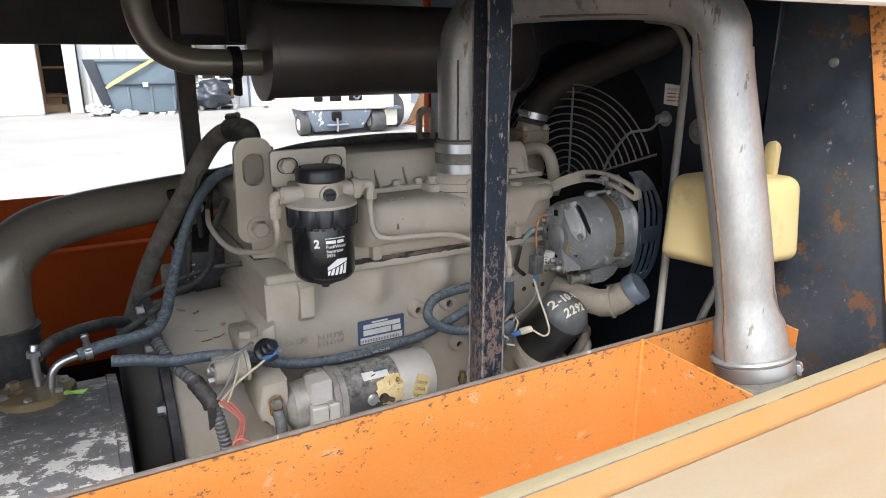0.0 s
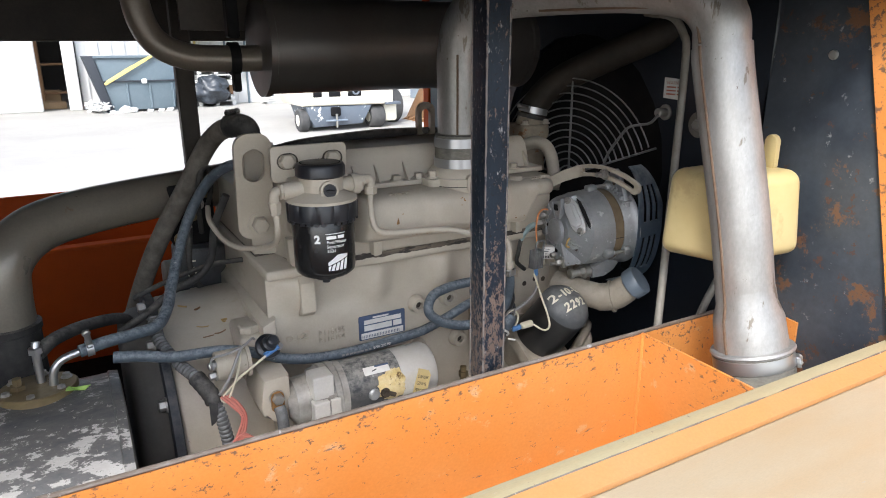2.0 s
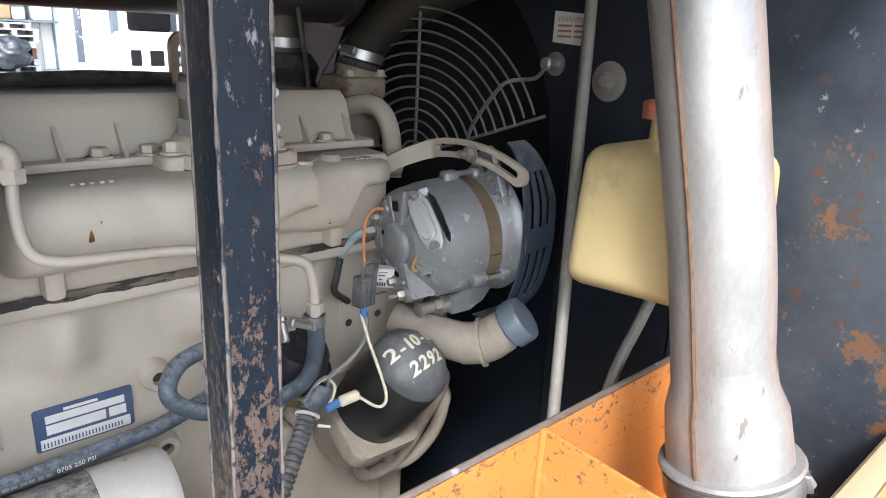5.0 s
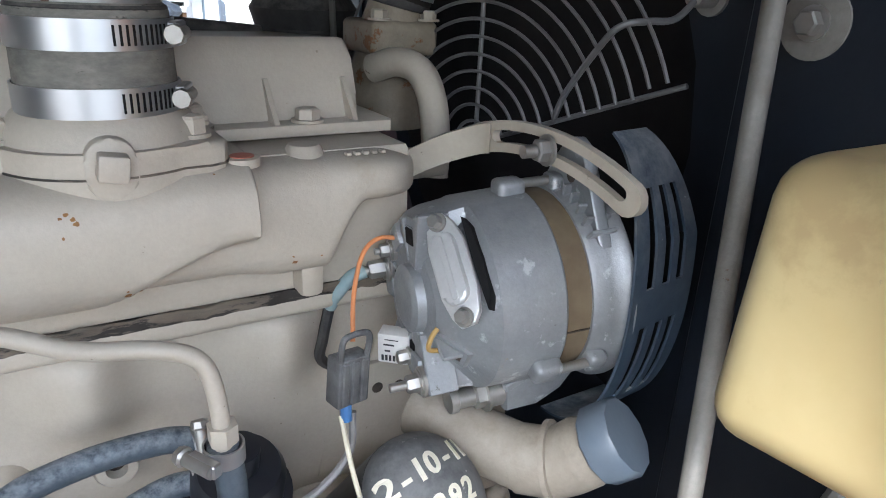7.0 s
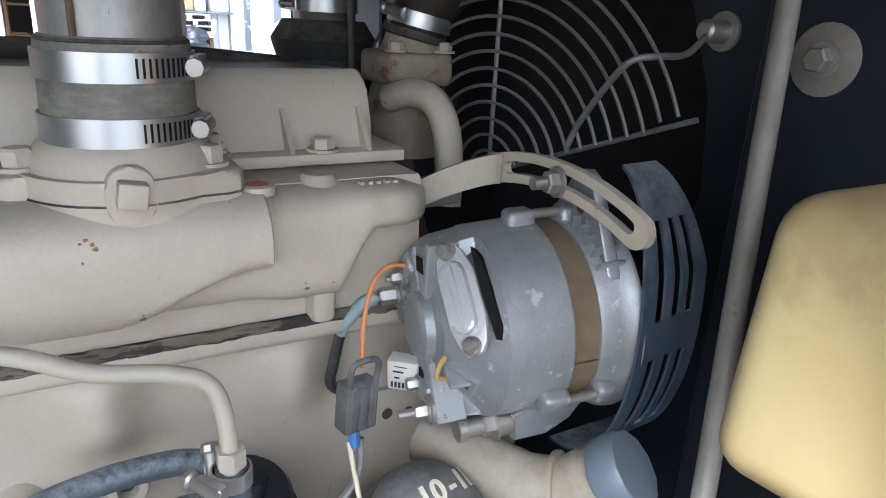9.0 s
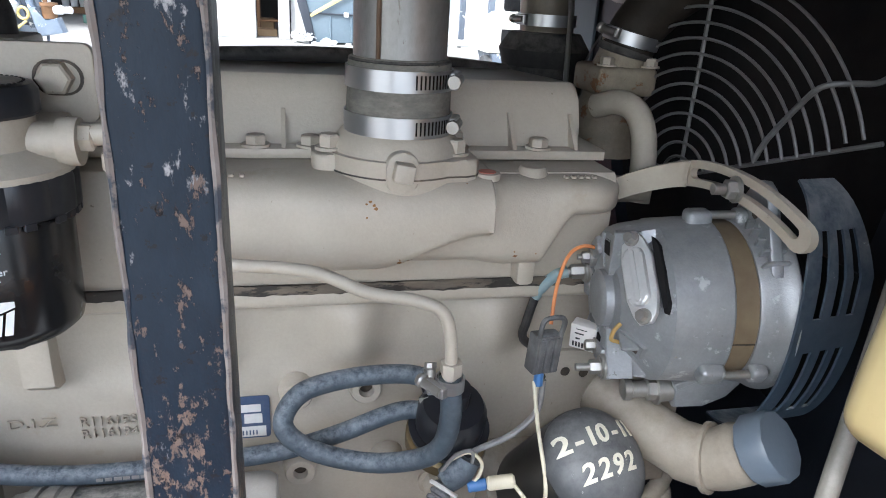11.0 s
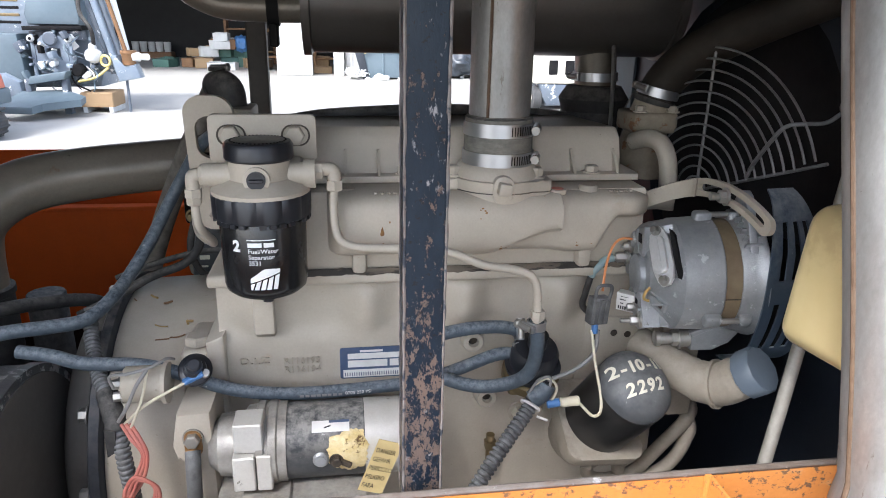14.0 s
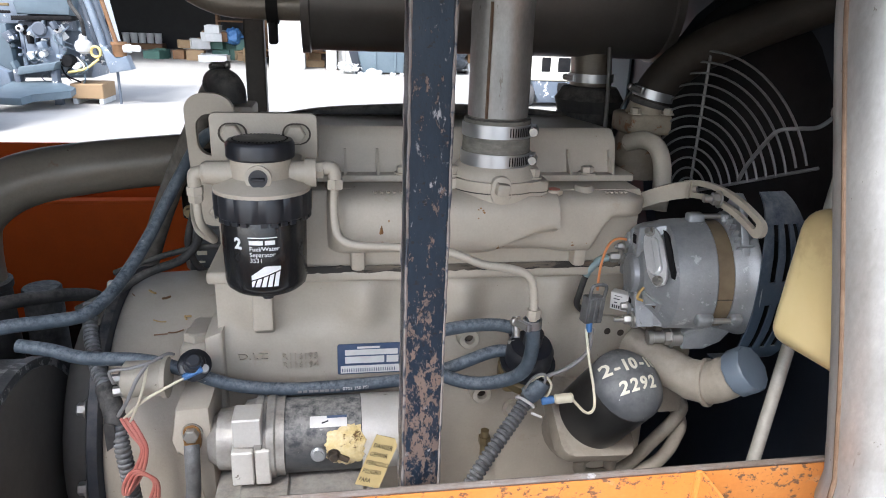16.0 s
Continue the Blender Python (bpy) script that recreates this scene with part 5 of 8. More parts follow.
def fuel_filter():
    f = thing("fuel_filter", "black spin-on fuel and water separator with tan head", "filter")
    X, Y = -0.077, 0.922
    bm = B()
    lathe(bm, (X, Y, 1.117), (0, 0, 1), [(0, 0.030), (0.001, 0.038), (0.006, 0.0435), (0.012, 0.0450), (0.090, 0.0462), (0.092, 0.045)], 48)
    can = part("canister", bm, CANBLACK, f)
    bm = B()
    lathe(bm, (X, Y, 1.101), (0, 0, 1), [(0, 0.004), (0, 0.006), (0.007, 0.006), (0.007, 0.016), (0.011, 0.018), (0.017, 0.018)], 20)
    part("drain", bm, PLASTIC, can)
    bm = B()
    n = 72
    loops = []
    for z, r in ((1.203, 0.0495), (1.205, 0.052), (1.227, 0.0525), (1.231, 0.0505)):
        loops.append([Vector((X + (r - (0.0024 if k % 6 == 0 and z > 1.204 else 0)) * math.cos(2 * math.pi * k / n), Y + (r - (0.0024 if k % 6 == 0 and z > 1.204 else 0)) * math.sin(2 * math.pi * k / n), z)) for k in range(n)])
    rings(bm, loops)
    part("locking_collar", bm, PLASTIC, f)
    bm = B()
    lathe(bm, (X, Y, 1.229), (0, 0, 1), [(0, 0.0515), (0.004, 0.0515), (0.006, 0.049), (0.012, 0.037), (0.015, 0.032), (0.034, 0.032), (0.036, 0.034), (0.042, 0.034)], 40)
    cyl(bm, (X - 0.058, Y, 1.247), (X + 0.055, Y, 1.247), 0.0125, seg=20)
    cyl(bm, (X + 0.046, Y, 1.247), (X + 0.058, Y, 1.247), 0.0155, seg=20)
    cyl(bm, (X, Y, 1.248), (X, Y - 0.036, 1.248), 0.0135, seg=24)
    part("head", bm, TAN, f)
    bm = B()
    cyl(bm, (X, Y - 0.036, 1.248), (X, Y - 0.039, 1.248), 0.0095, seg=20)
    box(bm, X - 0.007, X + 0.007, Y - 0.042, Y - 0.038, 1.246, 1.250, 0.001, 1)
    part("plug", bm, PLASTIC, f)
    bm = B()
    n = 60
    loops = []
    for z, r in ((1.264, 0.0345), (1.266, 0.036), (1.279, 0.036), (1.283, 0.0335), (1.284, 0.028)):
        loops.append([Vector((X + (r - (0.0006 if k % 6 == 0 else 0)) * math.cos(2 * math.pi * k / n), Y + (r - (0.0006 if k % 6 == 0 else 0)) * math.sin(2 * math.pi * k / n), z)) for k in range(n)])
    rings(bm, loops)
    part("primer_cap", bm, PLASTIC, f)
    # bracket plate behind the head
    bm = B()
    prism(bm, round_rect(-0.136, -0.018, 1.250, 1.304, 0.007, 4), xz(0.968), 0.008, 0.0015)
    box(bm, -0.115, -0.035, 0.93, 0.97, 1.236, 1.258, 0.004, 2)
    prism(bm, round_rect(-0.108, -0.05, 1.16, 1.26, 0.008, 4), xz(0.972), 0.035, 0.002)
    br = part("bracket", bm, TAN, f)
    for x in (-0.112, -0.042):
        bm = B()
        ring_plate(bm, round_rect(x - 0.015, x + 0.017, 1.269, 1.293, 0.0119, 5), round_rect(x - 0.013, x + 0.015, 1.2705, 1.2915, 0.0104, 5), xz(0.9665), 0.002)
        part("slot_edge", bm, GREASE, br)
        bm = B()
        hexagon(bm, (x, 0.968, 1.281), (0, -1, 0), 0.0115, 0.012, False)
        part("bolt", bm, TAN, br)
    # elbows
    bm = B()
    tube(bm, [(X - 0.056, Y, 1.247), (X - 0.066, Y, 1.247), (X - 0.070, Y, 1.243), (X - 0.070, Y, 1.228)], 0.0072, 12)
    hexagon(bm, (X - 0.070, Y, 1.232), (0, 0, -1), 0.0092, 0.012, False)
    hexagon(bm, (X - 0.054, Y, 1.247), (-1, 0, 0), 0.0115, 0.010, False)
    part("inlet_elbow", bm, TAN, f)
    bm = B()
    tube(bm, [(X + 0.056, Y, 1.250), (X + 0.070, Y, 1.252), (X + 0.077, Y, 1.249), (X + 0.078, Y, 1.232)], 0.0075, 12)
    hexagon(bm, (X + 0.078, Y, 1.240), (0, 0, -1), 0.0095, 0.014, False)
    hexagon(bm, (X + 0.058, Y, 1.250), (1, 0, 0), 0.0095, 0.010, False)
    part("outlet_elbow", bm, TAN, f)

    def wrap(u, v, w, a0, z0, r=0.0466):
        a = radians(a0) + u / r
        return Vector((X + (r + w) * math.cos(a), Y + (r + w) * math.sin(a), z0 + v))

    # print on the can: label lines, a plain bar for the maker's line and a plain white emblem
    for text, z, s in (("Fuel/Water", 1.1730, 0.0068), ("Separator", 1.1665, 0.0068), ("3531", 1.1600, 0.0068)):
        lettering("print", text, s, lambda u, v, w, z=z: wrap(u, v, w, -105, z), WHITE, can, 0.0002)
    for u0, u1, z0, z1 in ((0.0, 0.0145, 1.1797, 1.1845), (0.0165, 0.0270, 1.1797, 1.1845), (-0.001, 0.0295, 1.1870, 1.1880)):
        bm = B()
        surface(bm, lambda u, v: wrap(u, v, 0.0004, -105, 0.0), span(u0, u1, 8), [z0, z1])
        part("print_bar", bm, WHITE, can)

    def slope(u):
        return 0.0075 + 0.36 * u

    bm = B()
    surface(bm, lambda u, k: wrap(u, 1.1325 + slope(u) + k * (min(0.0125 + 0.75 * u, 0.0235 - 0.08 * max(0.0, u - 0.02)) - slope(u)), 0.0004, -104, 0.0), span(0.0, 0.031, 14), [0.0, 0.5, 1.0])
    part("emblem_roof", bm, WHITE, can, "plain white emblem")
    for k in range(5):
        bm = B()
        surface(bm, lambda u, v: wrap(min(0.031, max(0.0, u - 0.003 * (1 - v))), 1.1325 + v * max(0.0, slope(u) - 0.0014), 0.0004, -104, 0.0),
                span(0.0002 + k * 0.0064, 0.0002 + k * 0.0064 + 0.0047, 4), [0.0, 0.35, 0.7, 1.0])
        part("emblem_stripe", bm, WHITE, can)
    lettering("painted_mark", "2", 0.0165, lambda u, v, w: wrap(u, v, w, -126, 1.1745), WHITE, can, 0.0003, bold=0.0007)
    for k in range(30):
        if k % 5 == 2:
            continue
        a = radians(12 * k)
        bm = B()
        box(bm, -0.0035, 0.0035, -0.002, 0.0012, 0, 0.005, 0.0004, 1, pose(X + 0.0495 * math.cos(a), Y + 0.0495 * math.sin(a), 1.1995, 0, 0, 12 * k + 90))
        part("collar_tooth", bm, PLASTIC, f)
    bm = B()
    for k in range(44):
        a = 2 * math.pi * k / 44
        lathe(bm, (X + 0.0285 * math.cos(a), Y + 0.0285 * math.sin(a), 1.2836), (0, 0, 1), [(0, 0.0011), (0.0008, 0.0009)], 8)
    part("grip_dots", bm, BLACK, f)


fuel_filter()


def fuel_lines():
    a = thing("fuel_line", "tan painted steel fuel line from filter to pump", "pipe", "fuel lines")
    bm = B()
    tube(bm, [(0.001, 0.922, 1.235), (-0.001, 0.92, 1.21), (0.003, 0.915, 1.178), (0.022, 0.912, 1.166), (0.07, 0.91, 1.163), (0.125, 0.898, 1.161),
              (0.163, 0.884, 1.150), (0.196, 0.874, 1.147), (0.215, 0.869, 1.139), (0.2215, 0.867, 1.117), (0.223, 0.867, 1.080)], 0.0048, 12, 10)
    part("pipe", bm, TAN, a)
    bm = B()
    hexagon(bm, (0.223, 0.867, 1.100), (0, 0, -1), 0.0082, 0.014, False)
    part("flare_nut", bm, TAN, a)
    b = thing("fuel_line", "tan painted steel fuel line curving behind the filter", "pipe", "fuel lines")
    bm = B()
    tube(bm, [(-0.147, 0.922, 1.222), (-0.145, 0.925, 1.19), (-0.140, 0.965, 1.160), (-0.155, 1.03, 1.137), (-0.183, 1.09, 1.134), (-0.197, 1.155, 1.157), (-0.190, 1.21, 1.172)], 0.0046, 12, 10)
    part("pipe", bm, TAN, b)
    bm = B()
    hexagon(bm, (-0.147, 0.922, 1.226), (0, 0, -1), 0.0082, 0.014, False)
    part("flare_nut", bm, TAN, b)


fuel_lines()


def intake_pipe():
    p = thing("intake_pipe", "grey steel intake crossover pipe with rusty weld seam", "pipe")
    bm = B()
    path = [(0.197, 0.990, 1.302), (0.197, 0.990, 1.37), (0.197, 0.990, 1.43), (0.203, 0.972, 1.485), (0.225, 0.92, 1.515), (0.262, 0.85, 1.522),
            (0.325, 0.730, 1.522), (0.358, 0.656, 1.510), (0.374, 0.624, 1.478), (0.377, 0.617, 1.440)]
    tube(bm, path, 0.0365, 32, 8)
    part("crossover_tube", bm, GALV, p)
    bm = B()
    axis = [(0.377, 0.617, 1.442), (0.379, 0.609, 1.40), (0.391, 0.569, 1.22), (0.3985, 0.551, 1.115)]
    sweep(bm, smooth_path(axis, 6), 0.0385, 36)
    P = [Vector((0.3985, 0.5525, 1.122)), Vector((0.400, 0.5475, 1.100)), Vector((0.4015, 0.543, 1.080)), Vector((0.403, 0.535, 1.045)), Vector((0.404, 0.531, 1.030))]
    rr = [0.0390, 0.0400, 0.0465, 0.0485, 0.0490]
    sweep(bm, P, lambda i: rr[i], 36)
    part("down_tube", bm, GALV, p, "bright weathered aluminised down tube")
    bm = B()
    sweep(bm, [Vector(q) + Vector((-0.0383, 0.003, 0)) for q in smooth_path(axis, 6)] + [q + Vector((-k, 0.003, 0)) for q, k in zip(P[1:], rr[1:])], 0.0020, 8)
    part("weld_seam", bm, WELD, p)
    bm = B()
    tube(bm, [(0.3385, 0.620, 1.445), (0.342, 0.632, 1.470), (0.335, 0.652, 1.488), (0.308, 0.719, 1.4925), (0.244, 0.838, 1.4925)], 0.0020, 8, 6)
    part("weld_seam", bm, WELD, p)
    bm = B()
    sweep(bm, [Vector((q[0] - 0.021, q[1] - 0.0308, q[2])) for q in path[:3]], 0.0018, 8)
    part("weld_seam", bm, WELD, p)
    bm = B()
    lathe(bm, (0.4035, 0.533, 1.040), (0.008, -0.03, -0.12), [(0, 0.0485), (0.001, 0.0545), (0.004, 0.0560), (0.007, 0.0545), (0.008, 0.050)], 44)
    part("rolled_collar", bm, GALV, p)
    bm = B()
    lathe(bm, (0.4038, 0.5315, 1.034), (0.008, -0.03, -0.12), [(0, 0.051), (0.002, 0.0525), (0.06, 0.052), (0.16, 0.052)], 40)
    part("hose_cuff", bm, SLEEVE, p, "grey rubber cuff at the tube end")
    hose_clamp("hose_clamp", "steel worm-drive clamp round the down tube", (0.4045, 0.529, 1.022), (0.008, -0.03, -0.12), 0.0527, 0.018, (0.62, -0.78, 0.1))
    s = thing("coupling_sleeve", "grey rubber coupling sleeve on the intake neck", "hose")
    bm = B()
    lathe(bm, (0.197, 0.990, 1.240), (0, 0, 1), [(0, 0.0405), (0.003, 0.042), (0.058, 0.0405), (0.062, 0.038)], 44)
    part("sleeve", bm, SLEEVE, s)
    bm = B()
    torus(bm, (0.197, 0.990, 1.2425), (0, 0, 1), 0.0412, 0.0022, 40, 6)
    part("lower_bead", bm, RUBBER, s)
    bm = B()
    torus(bm, (0.197, 0.990, 1.2995), (0, 0, 1), 0.0385, 0.0018, 40, 6)
    part("upper_bead", bm, RUBBER, s)
    hose_clamp("hose_clamp", "bright steel band clamp on the intake sleeve", (0.197, 0.990, 1.2530), (0, 0, 1), 0.0422, 0.0155, (0.92, -0.38, 0))
    hose_clamp("hose_clamp", "bright steel band clamp on the intake sleeve", (0.197, 0.990, 1.2870), (0, 0, 1), 0.0414, 0.0155, (0.92, -0.38, 0))


intake_pipe()


def muffler():
    m = thing("muffler", "heat-browned steel muffler under the canopy", "muffler")
    y, z, r = 1.335, 1.445, 0.090
    bm = B()
    lathe(bm, (-0.045, y, z), (1, 0, 0), [(0, r * 0.9), (0.0, r + 0.005), (0.012, r + 0.005), (0.014, r), (0.585, r), (0.587, r + 0.005), (0.60, r + 0.005), (0.60, r * 0.9)], 56)
    part("shell", bm, MUFF, m)
    bm = B()
    tube(bm, [(-0.04, y, 1.423), (-0.11, y + 0.01, 1.423), (-0.175, y + 0.02, 1.428), (-0.225, y + 0.025, 1.455), (-0.248, y + 0.025, 1.51), (-0.25, y + 0.025, 1.60), (-0.25, y + 0.025, 1.74)], 0.0245, 24)
    part("outlet_pipe", bm, BROWN, m)
    bm = B()
    lathe(bm, (-0.082, y + 0.008, 1.423), (-1, 0, 0), [(0, 0.0255), (0, 0.030), (0.018, 0.030), (0.018, 0.0255)], 28)
    box(bm, -0.098, -0.084, y - 0.012, y + 0.012, 1.362, 1.398, 0.003, 1)
    box(bm, -0.102, -0.080, y - 0.014, y + 0.014, 1.46, 1.74, 0.003, 1)
    part("hanger", bm, BLACK, m)
    bm = B()
    cyl(bm, (0.44, y, 1.37), (0.44, y - 0.02, 1.27), 0.035, seg=24)
    part("inlet_stub", bm, BROWN, m)
    e = thing("exhaust_hose", "black corrugated elbow below the muffler", "pipe")
    bm = B()
    lathe(bm, (0.43, 1.30, 1.18), (0, 0, 1), [(0, 0.055), (0.03, 0.06), (0.05, 0.052), (0.07, 0.06), (0.09, 0.052), (0.11, 0.058), (0.13, 0.045)], 28)
    part("bellows", bm, RUBBER, e)
    hose_clamp("hose_clamp", "steel clamp on the black elbow under the muffler", (0.43, 1.30, 1.325), (0, 0, 1), 0.036, 0.014, (-1, -0.3, 0))
    b = thing("roof_bracket", "brown steel plate bracket under the canopy roof", "bracket")
    bm = B()
    box(bm, -0.17, -0.03, 1.42, 1.425, 1.475, 1.74, 0.001, 1)
    part("plate", bm, DARKBROWN, b)


muffler()


def big_pipe():
    p = thing("exhaust_pipe", "large dull brown steel pipe bending down", "pipe")
    bm = B()
    tube(bm, [(-0.05, 1.36, 1.19), (-0.25, 1.33, 1.178), (-0.39, 1.275, 1.172), (-0.46, 1.23, 1.161), (-0.501, 1.19, 1.128), (-0.512, 1.18, 1.076), (-0.512, 1.18, 0.99)], 0.0400, 32)
    part("tube", bm, BROWN, p)
    bm = B()
    lathe(bm, (-0.512, 1.18, 1.030), (0, 0, -1), [(0, 0.0405), (0.002, 0.0455), (0.012, 0.0455), (0.014, 0.0425), (0.08, 0.043), (0.24, 0.043)], 32)
    part("cuff", bm, RUBBER, p)


big_pipe()


def tank():
    t = thing("hydraulic_tank", "worn black cylindrical steel tank with paint flaking", "tank")
    c = (-0.375, 0.955, 0.818)
    bm = B()
    lathe(bm, c, (-1, 0, 0), [(0, 0.172), (0.0, 0.179), (0.012, 0.181), (0.014, 0.178), (0.75, 0.178), (0.75, 0.166)], 72)
    part("shell", bm, TANK, t)
    bm = B()
    lathe(bm, (-0.378, 0.955, 0.818), (1, 0, 0), [(0, 0.170), (0.0045, 0.168), (0.007, 0.12), (0.008, 0.01)], 48)
    part("end_cap", bm, DRUM, t, "dusty dark end cap")
    u = pose(-0.472, 0.975, 0.996, 0, 0, 0)
    bm = B()
    lathe(bm, (-0.475, 0.982, 0.990), (0, 0.06, 1), [(0, 0.050), (0.010, 0.050), (0.012, 0.048)], 36)
    fl = part("flange", bm, BRASS, t, "tarnished brass sender flange")
    for k in range(6):
        a = radians(20 + 60 * k)
        bm = B()
        hexagon(bm, (-0.475 + 0.038 * math.cos(a), 0.982 + 0.038 * math.sin(a), 1.0015), (0, 0, 1), 0.0055, 0.006)
        part("bolt", bm, ZINC, fl)
    bm = B()
    lathe(bm, (-0.497, 0.985, 1.0), (0, 0, 1), [(0, 0.010), (0.008, 0.010), (0.008, 0.006), (0.018, 0.006)], 6)
    part("sender_stud", bm, BRASS, fl)
    bm = B()
    tube(bm, [(-0.455, 0.975, 1.0), (-0.452, 0.975, 1.022), (-0.440, 0.976, 1.036), (-0.418, 0.978, 1.042)], 0.0055, 12)
    part("outlet_elbow", bm, STEEL, fl)
    bm = B()
    tube(bm, [(-0.470, 0.995, 1.0), (-0.470, 0.995, 1.045), (-0.468, 0.998, 1.06)], 0.0055, 12)
    hexagon(bm, (-0.470, 0.995, 1.045), (0, 0, 1), 0.0095, 0.010, False)
    part("return_elbow", bm, STEEL, fl)
    lf = thing("leaf", "small torn green leaf lying on the tank", "leaf")
    bm = B()
    poly = [(0.0, 0.0), (0.008, 0.005), (0.014, 0.003), (0.02, 0.007), (0.030, 0.005), (0.034, 0.0), (0.026, -0.003), (0.02, -0.001), (0.012, -0.005)]
    prism(bm, poly, lambda a, b, w: Vector((-0.445 + a, 0.948 + b, 1.0 + 0.0015 + 0.10 * b + w + 0.003 * math.sin(a * 200))), 0.0008)
    part("blade", bm, LEAF, lf)


tank()


# ---------------------------------------------------------------- alternator and its drive guard
def alternator():
    a = thing("alternator", "grey cast aluminium alternator with slotted housing", "alternator")
    d = Vector((0.9865, -0.155, 0.052)).normalized()
    near = Vector((-0.155, -0.9865, 0.0)).normalized()
    near = (near - d * near.dot(d)).normalized()
    up = near.cross(d)
    up = -up if up.z < 0 else up
    o = Vector((0.40, 0.9135, 1.1215)) - d * 0.036
    # axes: along the shaft, away from the service side, upwards
    M = Matrix((d, -near, up)).transposed().to_4x4()
    M.translation = o

    def loc(s, y, z):
        return M @ Vector((s, y, z))

    def pol(s, r, t):
        """A place by station along the shaft, radius and angle from the top towards the service side."""
        return loc(s, -r * math.sin(radians(t)), r * math.cos(radians(t)))

    def turned(t):
        return M @ pose(0, 0, 0, t, 0, 0)

    def step(x, p, q):
        k = min(1.0, max(0.0, (x - p) / (q - p)))
        return k * k * (3 - 2 * k)

    # rear housing: a bowl whose near shoulder is cut back to a sloping seat
    full = [(0.0, 0.020), (0.0, 0.050), (0.0015, 0.0565), (0.006, 0.0610), (0.013, 0.0635), (0.0315, 0.0660), (0.034, 0.0672), (0.077, 0.0690), (0.0785, 0.0682), (0.0785, 0.060)]
    cut = [(0.002, 0.020), (0.004, 0.031), (0.010, 0.038), (0.016, 0.0450), (0.022, 0.0520), (0.0305, 0.0625), (0.034, 0.0668), (0.077, 0.0690), (0.0785, 0.0682), (0.0785, 0.060)]
    bm = B()
    n = 120
    loops = []
    for (s0, r0), (s1, r1) in zip(full, cut):
        lp = []
        for k in range(n):
            t = 360.0 * k / n
            w = step(t, 8, 15) * (1 - step(t, 150, 157))
            lp.append(pol(s0 + (s1 - s0) * w, r0 + (r1 - r0) * w, t))
        loops.append(lp)
    rings(bm, loops)
    rh = part("rear_housing", bm, ALU, a, sharp=28)
    bm = B()
    lathe(bm, loc(0.0765, 0, 0), d, [(0, 0.0655), (0.0225, 0.0655)], 64)
    part("stator_core", bm, LAMIN, a)
    bm = B()
    box(bm, 0.077, 0.0985, -0.0006, 0.0006, 0.0650, 0.0660, 0, 1, turned(98))
    part("core_joint", bm, GREASE, a)
    # front housing with its pale rolled rim
    bm = B()
    lathe(bm, loc(0.0975, 0, 0), d, [(0, 0.061), (0, 0.0676), (0.003, 0.0690), (0.012, 0.0705), (0.020, 0.0735), (0.0235, 0.0762), (0.0265, 0.0765), (0.028, 0.0748), (0.0285, 0.058)], 72)
    fhs = part("front_housing", bm, ALU, a)
    for t in (14, 22, 30, 38, 46):
        bm = B()
        box(bm, 0.100, 0.119, -0.0014, 0.0014, 0.066, 0.0768, 0.0007, 1, turned(t))
        part("fin", bm, ALU, fhs)
    bm = B()
    prism(bm, [(-0.050, 0.052), (-0.020, 0.090), (-0.011, 0.104), (0.0, 0.107), (0.010, 0.103), (0.014, 0.094), (0.030, 0.066), (0.030, 0.050)],
          lambda u2, v2, w: turned(10) @ Vector((0.106 + w, u2, v2)), 0.009, 0.002, 2)
    part("adjuster_ear", bm, ALU, fhs)
    bm = B()
    cyl(bm, turned(10) @ Vector((0.1055, -0.004, 0.082)), turned(10) @ Vector((0.1052, -0.004, 0.082)), 0.0048, seg=18)
    part("ear_hole", bm, GREASE, fhs)
    # through bolts between their lugs
    for t in (0, 120, 240):
        q = turned(t)
        bm = B()
        box(bm, 0.058, 0.0785, -0.0085, 0.0085, 0.062, 0.0775, 0.0045, 3, q)
        lg = part("lug", bm, ALU, a)
        bm = B()
        box(bm, 0.0978, 0.112, -0.0085, 0.0085, 0.062, 0.0775, 0.004, 3, q)
        part("lug", bm, ALU, a)
        bm = B()
        cyl(bm, q @ Vector((0.072, 0, 0.0728)), q @ Vector((0.104, 0, 0.0728)), 0.0034, seg=12)
        part("through_bolt", bm, ZINC, lg)
    # vents on the far shoulder; black blocks give their inner shade
    for t, s0, w, h in ((-52, 0.0105, 0.0040, 0.0045), (-36, 0.0125, 0.0022, 0.0042)):
        bm = B()
        box(bm, s0 - h, s0 + h, -w, w, 0.0585, 0.0634, 0.001, 1, turned(t))
        part("vent_hole", bm, BLACK, rh)
    # bearing cap, ribs and edges on the back
    bm = B()
    lathe(bm, loc(-0.007, 0.004, 0.0), d, [(0, 0.0165), (0.0006, 0.0205), (0.003, 0.0235), (0.012, 0.0245)], 40)
    part("bearing_cap", bm, ALU, rh)
    for t, r0, r1, w, s0 in ((11, 0.026, 0.0655, 0.0026, -0.0015), (153, 0.024, 0.0655, 0.0030, -0.0012), (118, 0.026, 0.050, 0.0018, 0.003), (196, 0.026, 0.056, 0.0016, -0.0015),
                             (-20, 0.026, 0.056, 0.0016, -0.0012), (-75, 0.026, 0.056, 0.0018, -0.0015)):
        bm = B()
        box(bm, s0, 0.020, -w, w, r0, r1, 0.0008, 1, turned(t))
        part("cast_rib", bm, ALU, rh)
